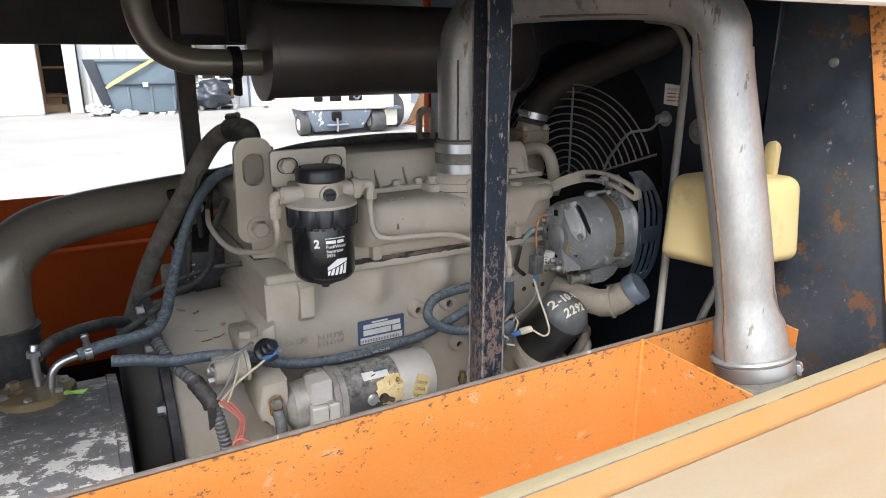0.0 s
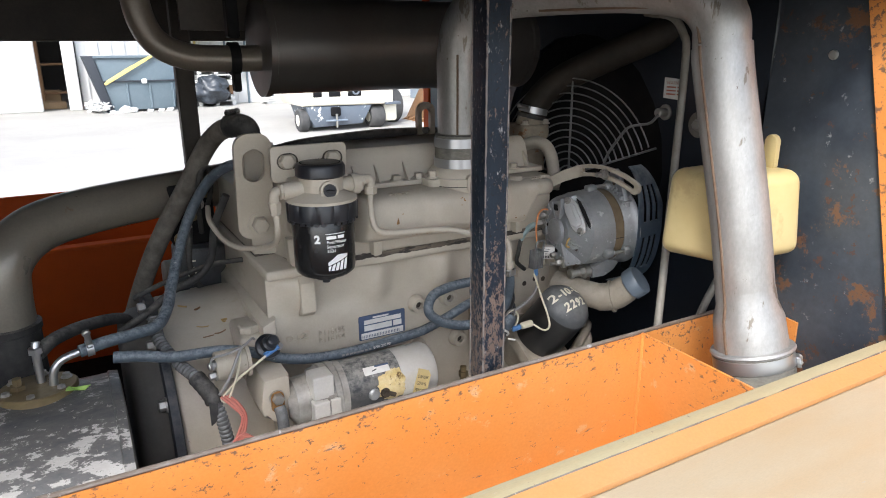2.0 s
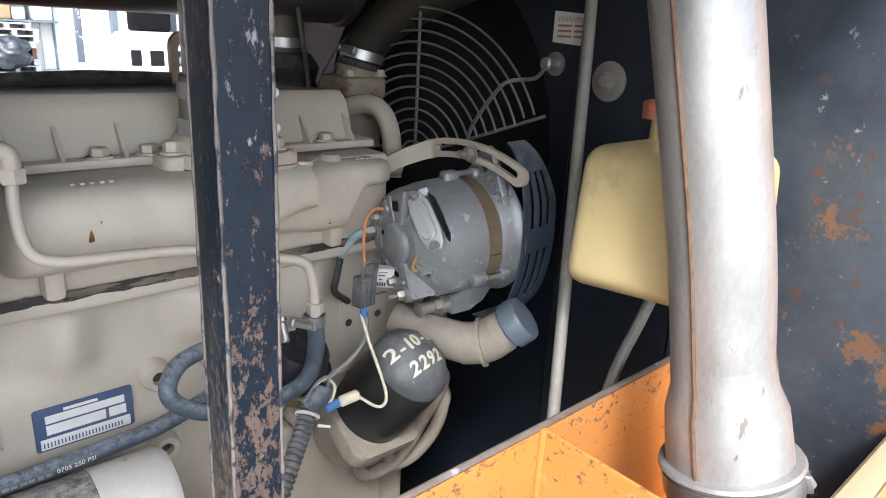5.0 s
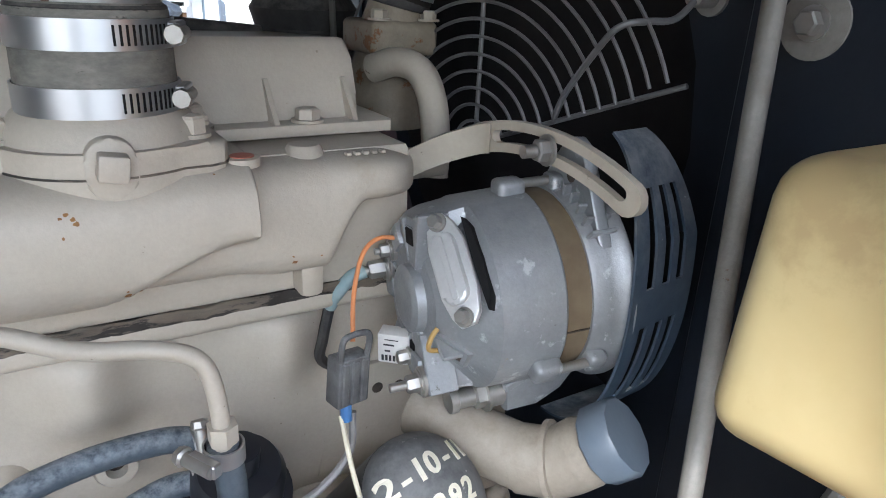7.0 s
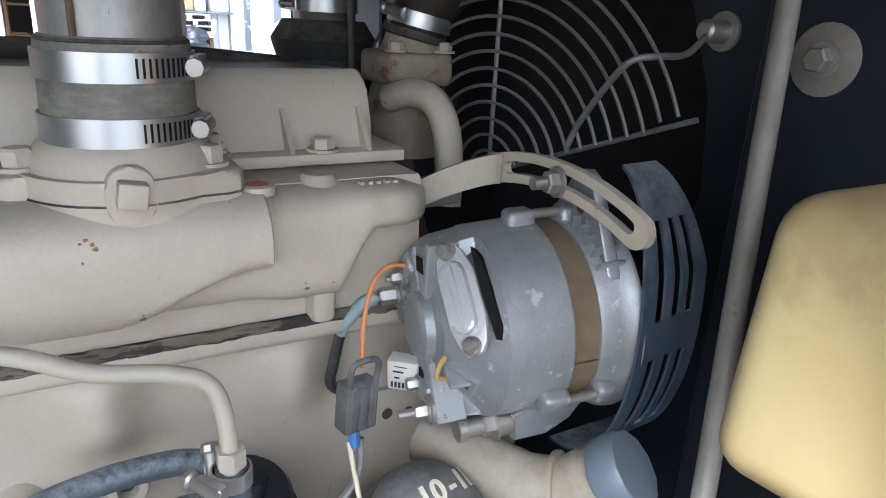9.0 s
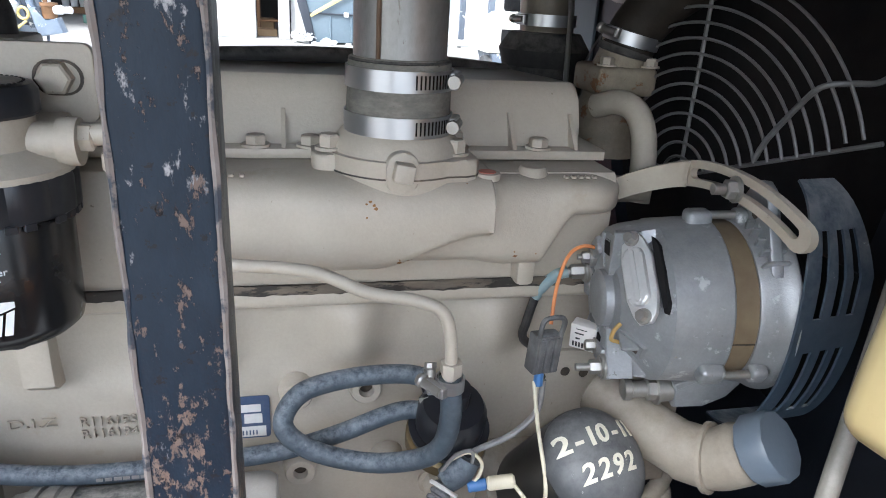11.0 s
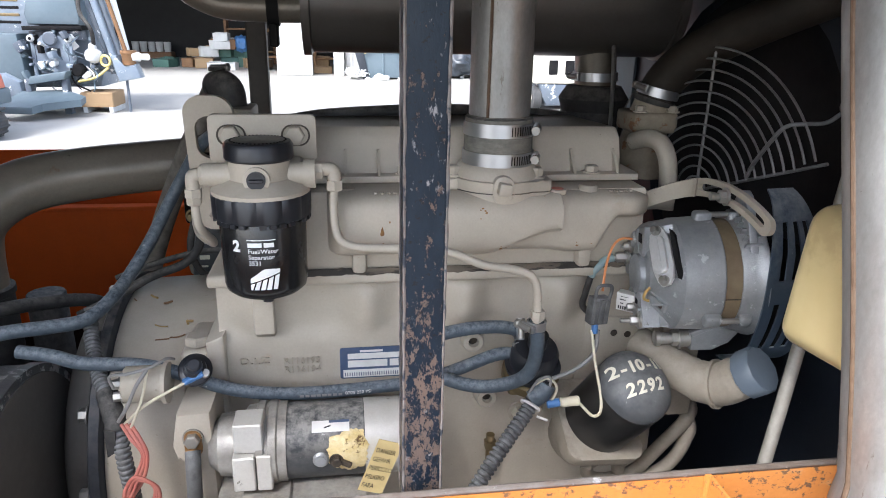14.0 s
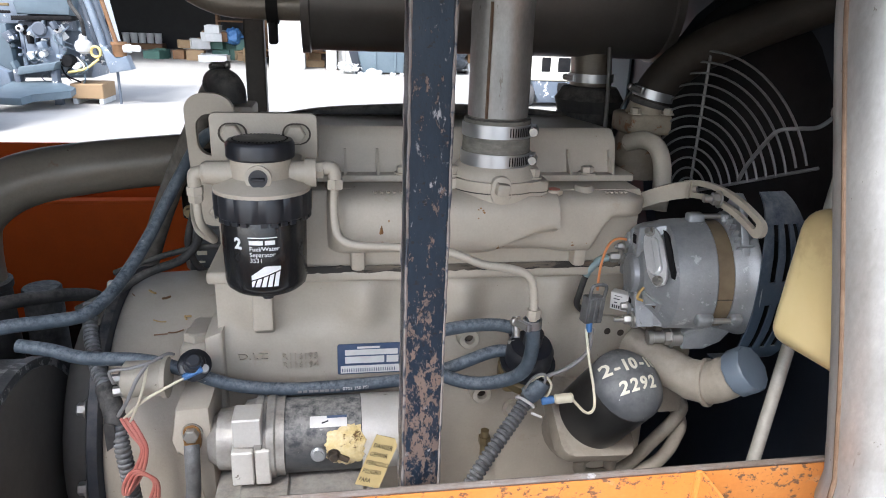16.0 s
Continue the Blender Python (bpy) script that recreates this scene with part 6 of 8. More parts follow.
    for t, r, w in ((-42, 0.046, 0.009), (-66, 0.049, 0.0075), (-100, 0.047, 0.009), (214, 0.046, 0.010), (176, 0.049, 0.011)):
        bm = B()
        box(bm, -0.0035, 0.010, -w, w, r - 0.0085, r + 0.0085, 0.0028, 2, turned(t))
        part("cast_boss", bm, ALU, rh)
    # solid black blocks paint the shade inside the back openings
    for t, r, w, h in ((-8, 0.044, 0.008, 0.007), (-84, 0.041, 0.004, 0.008), (188, 0.040, 0.006, 0.006)):
        bm = B()
        box(bm, -0.0008, 0.002, -w, w, r - h, r + h, 0.002, 1, turned(t))
        part("vent_opening", bm, BLACK, rh)
    # rectifier cover on the sloping seat, black strip beside it for the gap's shade
    ca, cr = 46, 0.0475
    rad = (loc(0, -math.sin(radians(ca)), math.cos(radians(ca))) - o).normalized()
    nor = (-d * 0.72 + rad * 0.69).normalized()
    tan = (loc(0, math.cos(radians(ca)), math.sin(radians(ca))) - o).normalized()
    out = tan.cross(nor)
    out = -out if out.dot(rad) < 0 else out
    u = Matrix((out, nor, tan)).transposed().to_4x4()
    u.translation = pol(0.0165, cr, ca) + nor * 0.002
    bm = B()
    prism(bm, [(-0.006, 0.037), (0.004, 0.037), (0.009, 0.030), (0.0135, 0.016), (0.0135, -0.016), (0.010, -0.031), (0.005, -0.037), (-0.005, -0.037), (-0.009, -0.030), (-0.0125, -0.016), (-0.0125, 0.016), (-0.009, 0.030)],
          lambda p, q, w: u @ Vector((p, w, q)), 0.005, 0.0012, 2)
    prism(bm, round_rect(-0.0085, 0.0085, -0.0235, 0.0235, 0.007, 6), lambda p, q, w: u @ Vector((p, 0.004 + w, q)), 0.006, 0.0024, 3)
    bp = part("rectifier_cover", bm, PALEALU, rh, "pale raised rectifier cover")
    bm = B()
    prism(bm, round_rect(-0.0022, 0.0022, -0.021, 0.021, 0.0021, 4), lambda p, q, w: u @ Vector((p, 0.0095 + w, q)), 0.0013, 0.0004, 1)
    part("cover_rib", bm, PALEALU, bp)
    for q in (-0.0315, 0.0315):
        bm = B()
        hexagon(bm, u @ Vector((0.0, 0.005, q)), nor, 0.0046, 0.007)
        part("bolt", bm, ZINC, bp)
    bm = B()
    prism(bm, [(0.0150, 0.030), (0.0190, 0.022), (0.0205, 0.0), (0.0190, -0.024), (0.0150, -0.032), (0.0140, 0.0)], lambda p, q, w: u @ Vector((p, -0.006 + w, q)), 0.0085)
    part("vent_gap", bm, BLACK, rh)
    # brush pocket with its lead
    v = turned(122)
    bm = B()
    ring_plate(bm, [(-0.0085, 0.033), (0.0085, 0.033), (0.0085, 0.052), (-0.0085, 0.052)], [(-0.0058, 0.0355), (0.0058, 0.0355), (0.0058, 0.0495), (-0.0058, 0.0495)],
               lambda p, q, w: v @ Vector((0.0035 + (q - 0.033) * 0.80 + w, p, q)), 0.004)
    part("brush_frame", bm, ALU, rh)
    bm = B()
    prism(bm, [(-0.0058, 0.0355), (0.0058, 0.0355), (0.0058, 0.0495), (-0.0058, 0.0495)], lambda p, q, w: v @ Vector((0.0046 + (q - 0.033) * 0.80 + w, p, q)), 0.001)
    part("brush_pocket", bm, GREASE, rh)
    bm = B()
    hexagon(bm, v @ Vector((0.012, 0.0, 0.044)), -d, 0.0030, 0.006, False)
    tube(bm, [v @ Vector((0.010, 0.0, 0.043)), v @ Vector((0.003, 0.001, 0.041)), v @ Vector((-0.004, 0.006, 0.041)), v @ Vector((-0.003, 0.014, 0.038)), v @ Vector((0.002, 0.018, 0.034))], 0.0017, 8)
    part("pigtail_lead", bm, OCHRE, rh)
    # suppressor block
    k = M @ pose(-0.008, 0.020, -0.0440, 2, 2, -34)
    bm = B()
    box(bm, -0.0115, 0.0115, -0.007, 0.007, -0.012, 0.012, 0.0014, 2, k)
    tg = part("capacitor", bm, LABELW, a, "white suppressor block with dark print")
    for z0, x0, x1, h in ((0.0075, -0.006, 0.004, 0.0006), (0.0030, -0.007, 0.001, 0.0012), (-0.002, -0.006, -0.002, 0.0012)):
        bm = B()
        box(bm, x0, x1, -0.0074, -0.0068, z0, z0 + h, 0, 1, k)
        part("print_bar", bm, INK, tg)
    for j in range(4):
        bm = B()
        box(bm, -0.0085 + j * 0.0028, -0.0068 + j * 0.0028, -0.0074, -0.0068, -0.0095, -0.0050, 0, 1, k)
        part("print_bar", bm, INK, tg)
    bm = B()
    hexagon(bm, loc(-0.002, 0.006, -0.0465), -d, 0.0050, 0.009)
    part("capacitor_bolt", bm, ZINC, rh)
    # terminal studs
    for y, z, r, h, tip in ((0.040, 0.022, 0.0050, 0.008, 0.004), (0.050, 0.004, 0.0068, 0.014, 0.010), (-0.018, -0.0535, 0.0064, 0.010, 0.012)):
        bm = B()
        cyl(bm, loc(0.004, y, z), loc(-0.004, y, z), r * 1.7, seg=20, bev=0.001)
        hexagon(bm, loc(-0.003, y, z), -d, r, h)
        cyl(bm, loc(-0.002 - h, y, z), loc(-0.003 - h - tip, y, z), r * 0.5, seg=12)
        part("terminal", bm, ZINC, rh)
    # lower pivot: bush with nuts, and the cast arm up to the front housing
    bm = B()
    cyl(bm, loc(0.052, -0.004, -0.0855), loc(0.082, -0.004, -0.0855), 0.0115, seg=24, bev=0.002)
    hexagon(bm, loc(0.053, -0.004, -0.0855), -d, 0.0105, 0.010)
    cyl(bm, loc(0.046, -0.004, -0.0855), loc(0.028, -0.004, -0.0855), 0.0076, seg=16, bev=0.001)
    lathe(bm, loc(0.022, -0.004, -0.0855), d, [(0, 0.0076), (0.001, 0.0096), (0.007, 0.0096), (0.008, 0.0076)], 20)
    part("pivot_bolt", bm, ZINC, a)
    bm = B()
    prism(bm, [(0.064, -0.074), (0.082, -0.068), (0.104, -0.060), (0.122, -0.050), (0.125, -0.070), (0.110, -0.088), (0.090, -0.0975), (0.064, -0.0975)],
          lambda p, q, w: loc(p, -0.018 + w, q), 0.030, 0.004, 2)
    prism(bm, [(0.060, -0.071), (0.122, -0.046), (0.122, -0.051), (0.062, -0.077)], lambda p, q, w: loc(p, -0.0225 + w, q), 0.008, 0.001, 1)
    part("mounting_arm", bm, ALU, a)
    # pulley and fan inside the guard
    bm = B()
    lathe(bm, loc(0.136, 0, 0), d, [(0, 0.02), (0.0, 0.058), (0.004, 0.058), (0.006, 0.03), (0.012, 0.036), (0.020, 0.03), (0.024, 0.036), (0.026, 0.01)], 36)
    part("fan_pulley", bm, BLACK, a)
    al = thing("alternator_cable", "black cable with a teal boot on the alternator stud", "cable")
    p0 = loc(-0.020, 0.050, 0.004)
    bm = B()
    tube(bm, [p0, p0 + Vector((-0.010, 0.002, -0.004)), p0 + Vector((-0.020, 0.005, -0.016)), p0 + Vector((-0.024, 0.010, -0.028))], 0.0052, 12)
    part("boot", bm, TEAL, al, "dusty teal rubber boot")
    bm = B()
    tube(bm, [p0 + Vector((-0.024, 0.010, -0.028)), (0.322, 0.980, 1.070), (0.322, 0.984, 1.05), (0.345, 0.990, 1.03)], 0.0042, 10)
    part("cable", bm, RUBBER, al)
    # slotted belt guard
    g = thing("belt_guard", "dusty blue-grey slotted sheet guard beside the alternator", "guard")
    xs = [0.469, 0.483, 0.4915, 0.5005, 0.509, 0.516, 0.524, 0.537]
    angs = span(72, 46, 5) + span(43, 7, 12) + span(4, -4, 2) + span(-7, -43, 12) + span(-48, -88, 8)
    bm = B()
    grid = []
    for t in angs:
        row = []
        for x in xs:
            lift = 0.010 * (x - 0.476) / 0.065
            k = 1.0 if t < 22 else 1.0 - 0.5 * (t - 22) / 50
            row.append(bm.verts.new((0.472 + (x - 0.472) * k + 0.012 * max(0.0, math.sin(radians(t))) ** 2, 0.903 - (0.078 - lift) * math.cos(radians(t)) ** 0.8, 1.127 + 0.114 * math.sin(radians(t)))))
        grid.append(row)
    for i in range(len(angs) - 1):
        for j in range(len(xs) - 1):
            mid = (angs[i] + angs[i + 1]) / 2
            if j in (1, 3, 5) and (7 < mid < 43 or -43 < mid < -7):
                continue
            bm.faces.new((grid[i][j], grid[i + 1][j], grid[i + 1][j + 1], grid[i][j + 1]))
    bmesh.ops.recalc_face_normals(bm, faces=bm.faces)
    bmesh.ops.solidify(bm, geom=bm.faces[:], thickness=0.002)
    part("sheet", bm, BLUESTEEL, g)
    bm = B()
    prism(bm, [(0.903 - 0.066 * math.cos(radians(t)) ** 0.8, 1.127 + 0.112 * math.sin(radians(t))) for t in span(20, -88, 20)] + [(0.93, 1.02), (0.93, 1.165)], yz(0.538), 0.002)
    part("end_plate", bm, BLACK, g)
    # slotted adjusting arm
    s = thing("adjusting_arm", "tan slotted alternator adjusting arm with rust", "bracket")
    P = Vector((0, 0.909, 1.036))

    def arc(rad, t):
        return Vector((0, P.y + rad * math.cos(radians(t)), P.z + rad * math.sin(radians(t))))

    n = 26
    bm = B()
    ts = span(73, 115.5, n)
    outer, inner = [], []
    for t in ts:
        q = arc(0.199, t)
        outer.append((q.y, q.z))
    for k in range(1, 8):
        c = arc(0.188, 115.5)
        w = radians(115.5 + 180 * k / 8)
        outer.append((c.y + 0.011 * math.cos(w), c.z + 0.011 * math.sin(w)))
    for t in reversed(ts):
        q = arc(0.177, t)
        outer.append((q.y, q.z))
    for k in range(1, 8):
        c = arc(0.188, 73)
        w = radians(73 + 180 + 180 * k / 8)
        outer.append((c.y + 0.011 * math.cos(w), c.z + 0.011 * math.sin(w)))
    ts2 = span(79, 114, n)
    for t in ts2:
        q = arc(0.1925, t)
        inner.append((q.y, q.z))
    for k in range(1, 8):
        c = arc(0.188, 114)
        w = radians(114 + 180 * k / 8)
        inner.append((c.y + 0.0045 * math.cos(w), c.z + 0.0045 * math.sin(w)))
    for t in reversed(ts2):
        q = arc(0.1835, t)
        inner.append((q.y, q.z))
    for k in range(1, 8):
        c = arc(0.188, 79)
        w = radians(79 + 180 + 180 * k / 8)
        inner.append((c.y + 0.0045 * math.cos(w), c.z + 0.0045 * math.sin(w)))
    ring_plate(bm, outer, inner, lambda u2, v2, w: Vector((0.446 + (0.905 - u2) * 0.10 + w, u2, v2)), 0.006)
    part("slotted_arc", bm, TAN_DARK, s)
    bm = B()
    strip = smooth_path([(0.372, 1.012, 1.172), (0.390, 0.998, 1.188), (0.414, 0.982, 1.2035), (0.431, 0.968, 1.2125), (0.4395, 0.958, 1.2170), (0.4412, 0.951, 1.2188)], 8)
    rings(bm, [[p + Vector((0.003, 0.003, dz)) * 1 if k in (1, 2) else p + Vector((-0.003, -0.003, dz)) for k, dz in ((0, -0.011), (1, -0.011), (2, 0.011), (3, 0.011))] for p in strip])
    part("arm", bm, TAN_DARK, s)
    bm = B()
    hexagon(bm, (0.446, 0.893, 1.2215), (-1, 0.1, 0), 0.0078, 0.009)
    cyl(bm, (0.436, 0.894, 1.2215), (0.427, 0.895, 1.2215), 0.0045, seg=12)
    part("bolt", bm, ZINC, s)


alternator()


def fan_guard():
    g = thing("fan_guard", "grey wire fan guard in front of the shroud", "guard")
    C = Vector((0.503, 1.066, 1.186))
    near = Vector((0.28, -0.96, 0.0))

    def q(r, t, dx=0.0):
        return C + near * (r * math.cos(radians(t))) + Vector((dx, 0, 1.02 * r * math.sin(radians(t))))

    for k in range(13):
        r = 0.020 + k * 0.0143
        bm = B()
        P = [q(r, t) for t in span(21.0 + (1.5 if k > 10 else 0), 176, 44)]
        sweep(bm, P, 0.0016, 6)
        part("ring_wire", bm, WIRE_G, g)
    for t, r0, r1 in ((21.0, 0.015, 0.203), (90, 0.015, 0.195), (174, 0.015, 0.195)):
        bm = B()
        tube(bm, [q(r0, t, 0.003), q((r0 + r1) / 2, t, 0.003), q(r1, t, 0.003)], 0.0021, 8)
        part("radial_wire", bm, WIRE_G, g)
    bm = B()
    tube(bm, [q(0.095, 22.5, -0.003), (0.527, 0.972, 1.246), (0.527, 0.938, 1.286), (0.530, 0.924, 1.298), (0.548, 0.918, 1.301), (0.575, 0.918, 1.303), (0.600, 0.922, 1.318)], 0.0026, 8)
    part("stay_wire", bm, WIRE_G, g)
    bm = B()
    lathe(bm, (0.620, 0.924, 1.320), (-1, 0, 0), [(0, 0.015), (0.003, 0.015), (0.003, 0.009), (0.022, 0.0085), (0.024, 0.006)], 16)
    part("stay_bolt", bm, ZINC, g)
    w = thing("washer_bolt", "large grey washer and bolt on the shroud", "bolt")
    bm = B()
    lathe(bm, (0.605, 0.829, 1.306), (-1, 0, 0), [(0, 0.0235), (0.003, 0.0235), (0.0036, 0.021)], 28)
    part("washer", bm, ROD, w)
    bm = B()
    hexagon(bm, (0.6015, 0.829, 1.306), (-1, 0, 0), 0.0085, 0.010)
    part("bolt", bm, ZINC, w)
    b = thing("shroud_angle", "dark steel angle strip on the radiator frame", "frame", kind="structure")
    bm = B()
    box(bm, 0.604, 0.622, 0.700, 0.878, 0.80, 1.74, 0.002, 1)
    part("strip", bm, SHROUD, b)
    l = thing("warning_label", "white warning label with red and grey print", "label")
    bm = B()
    m = pose(0.6195, 0.902, 1.363, 0, 0, 0)
    prism(bm, [(-0.031, -0.020), (0.031, -0.016), (0.031, 0.022), (-0.031, 0.018)], lambda u, v, t: m @ Vector((-t, u, v)), 0.0008)
    part("sheet", bm, LABELW, l)
    lettering("print", "WARNING", 0.0095, lambda u, v, t: m @ Vector((-0.0012, 0.025 - u, 0.0095 + v - 0.0006)), CAPRED, l, 0.0001)
    bm = B()
    for k in range(3):
        z = 0.003 - k * 0.0065
        for y0, y1 in ((-0.026, -0.002), (0.002, 0.024)):
            prism(bm, [(y0, z), (y1, z), (y1, z + 0.0028), (y0, z + 0.0028)], lambda u, v, t: m @ Vector((-0.001 - t, u, v)), 0.0002)
    part("print_bar", bm, CAPRED, l)


fan_guard()


def dip_rod():
    r = thing("support_rod", "dusty grey steel rod beside the radiator frame", "rod")
    bm = B()
    tube(bm, [(0.382, 0.690, 0.80), (0.442, 0.737, 1.0), (0.509, 0.793, 1.225), (0.562, 0.838, 1.42), (0.568, 0.852, 1.46), (0.566, 0.88, 1.49), (0.563, 0.94, 1.50)], 0.0068, 12)
    part("bar", bm, ROD, r)


dip_rod()


def bottle():
    b = thing("overflow_bottle", "yellowed translucent plastic overflow bottle with red cap", "bottle")
    bm = B()
    box(bm, 0.418, 0.575, 0.590, 0.728, 1.130, 1.262, 0.020, 5)
    for v in bm.verts:
        k = (v.co.z - 1.128) / 0.134
        v.co.x += 0.006 * (1 - k) * (1 if v.co.x > 0.5 else -1.5)
        v.co.y += 0.010 * k * (1 if v.co.y < 0.66 else -0.3)
        if v.co.x < 0.5:
            v.co.z += (1 - k) * 0.012 * (0.735 - v.co.y) / 0.135 - (1 - k) * 0.006
    part("body", bm, JUG, b)
    bm = B()
    lathe(bm, (0.520, 0.70, 1.255), (0, 0, 1), [(0, 0.020), (0.006, 0.014), (0.030, 0.0135)], 24)
    part("neck", bm, JUG, b)
    bm = B()
    lathe(bm, (0.512, 0.70, 1.282), (0, 0, 1), [(0, 0.019), (0.014, 0.020), (0.017, 0.018), (0.018, 0.012)], 28)
    part("cap", bm, CAPRED, b)
    bm = B()
    prism(bm, round_rect(0.634, 0.654, 1.255, 1.312, 0.009, 5), yz(0.545), 0.010, 0.002)
    part("strap_tab", bm, JUG, b)
    bm = B()
    tube(bm, [(0.56, 0.70, 1.135), (0.555, 0.70, 1.10), (0.54, 0.705, 1.06), (0.52, 0.715, 1.0), (0.50, 0.72, 0.92)], 0.0065, 10)
    part("drain_tube", bm, ROD, b)


bottle()


# ---------------------------------------------------------------- right-hand side plumbing
def oil_filter():
    f = thing("oil_filter", "dark grey spin-on oil filter with cream marker writing", "filter")
    top = Vector((0.362, 0.862, 1.011))
    ax = Vector((-0.22, 0.55, -0.81)).normalized()
    bm = B()
    lathe(bm, top, ax, [(0, 0.001), (0.001, 0.014), (0.0045, 0.026), (0.011, 0.0375), (0.020, 0.0450), (0.028, 0.0468), (0.034, 0.047)], 48)
    can = part("dome", bm, OILBLACK, f)
    bm = B()
    lathe(bm, top + ax * 0.033, ax, [(0, 0.0472), (0.088, 0.0472), (0.090, 0.044)], 48)
    part("canister", bm, OILBODY, f)
    right = Vector((0.95, 0.15, -0.16)).normalized()
    right = (right - ax * right.dot(ax)).normalized()
    upv = right.cross(-ax).normalized() * -1
    if upv.z < 0:
        upv = -upv

    def dome(u, v, w):
        rr = math.hypot(u, v)
        s = 0.032 * (1 - math.sqrt(max(0.0, 1 - min(rr / 0.049, 0.99) ** 2)))
        return top + ax * (s - 0.0012 - w) + right * u + upv * v

    def written(text, size, x0, z0, steps):
        x = x0
        for ch, step in zip(text, steps):
            lettering("marker_digit", ch, size, lambda u, v, w, x=x: dome(u + x, v + z0 + (u + x - x0) * 0.18, w), CHALK, can, 0.0006, bold=0.0005)
            x += step * size

    written("2-10-11", 0.0225, -0.044, 0.001, (0.62, 0.42, 0.48, 0.66, 0.42, 0.42, 0.4))
    written("2292", 0.0215, -0.030, -0.0235, (0.62, 0.62, 0.62, 0.6))
    h = thing("filter_head", "tan oil filter mounting head on the block", "mount")
    base = top + ax * 0.122
    bm = B()
    u2, v2, w2 = frame_of(ax)
    mm = Matrix((right, upv, -ax)).transposed().to_4x4()
    mm.translation = base
    prism(bm, round_rect(-0.056, 0.056, -0.056, 0.056, 0.016, 5), lambda u, v, w: mm @ Vector((u, v, -w)), 0.020, 0.003)
    lathe(bm, base + ax * 0.018, ax, [(0, 0.048), (0.03, 0.044), (0.05, 0.040)], 20)
    part("flange", bm, FILLER, h)
    for k, path in enumerate(([(0.337, 0.95, 0.852), (0.337, 0.95, 0.822), (0.339, 0.95, 0.808), (0.352, 0.949, 0.800), (0.375, 0.948, 0.800), (0.406, 0.948, 0.810), (0.444, 0.95, 0.849), (0.480, 0.955, 0.888), (0.490, 0.98, 0.900), (0.492, 1.08, 0.91)],
                              [(0.383, 0.95, 0.852), (0.383, 0.95, 0.822), (0.385, 0.95, 0.806), (0.398, 0.95, 0.796), (0.428, 0.95, 0.797), (0.460, 0.95, 0.817), (0.479, 0.952, 0.850), (0.489, 0.97, 0.876), (0.492, 1.08, 0.892)])):
        c = thing("oil_cooler_pipe", "dusty tan oil pipe below the filter", "pipe", "oil pipes")
        bm = B()
        tube(bm, path, 0.0092, 14)
        part("pipe", bm, FILLER, c)
        bm = B()
        hexagon(bm, Vector(path[0]) + Vector((0, 0, -0.012)), (0, 0, -1), 0.0150, 0.018, False)
        part("nut", bm, FILLER, c)
    mb = thing("engine_bracket", "dusty tan upright bracket below the alternator", "bracket")
    bm = B()
    box(bm, 0.444, 0.478, 0.95, 0.99, 0.895, 1.05, 0.003, 2)
    box(bm, 0.428, 0.446, 0.962, 0.99, 0.90, 1.05, 0.002, 1)
    part("upright", bm, FILLER, mb)
    bm = B()
    hexagon(bm, (0.461, 0.95, 1.03), (0, -1, 0), 0.008, 0.010)
    part("bolt", bm, ZINC, mb)
    n = thing("oil_filler", "tan oil filler neck with slate blue cap", "filler neck")
    bm = B()
    tube(bm, [(0.392, 0.955, 1.005), (0.415, 0.91, 0.998), (0.440, 0.872, 0.992)], 0.0245, 24)
    P = smooth_path([(0.436, 0.878, 0.992), (0.452, 0.856, 0.998), (0.462, 0.842, 1.012), (0.471, 0.828, 1.030)], 5)
    sweep(bm, P, lambda i: 0.0258 if i < 12 else 0.0232, 28)
    part("neck", bm, FILLER, n)
    bm = B()
    lathe(bm, (0.449, 0.861, 0.996), (0.6, -0.75, 0.3), [(0, 0.025), (0.001, 0.030), (0.005, 0.030), (0.006, 0.025)], 30)
    part("bead", bm, FILLER, n)
    bm = B()
    ax2 = Vector((0.42, -0.62, 0.66)).normalized()
    lathe(bm, Vector((0.468, 0.833, 1.022)), ax2, [(0, 0.026), (0.002, 0.0285), (0.021, 0.0285), (0.024, 0.0265), (0.0245, 0.017)], 11)
    part("cap", bm, CAPBLUE, n)


oil_filter()


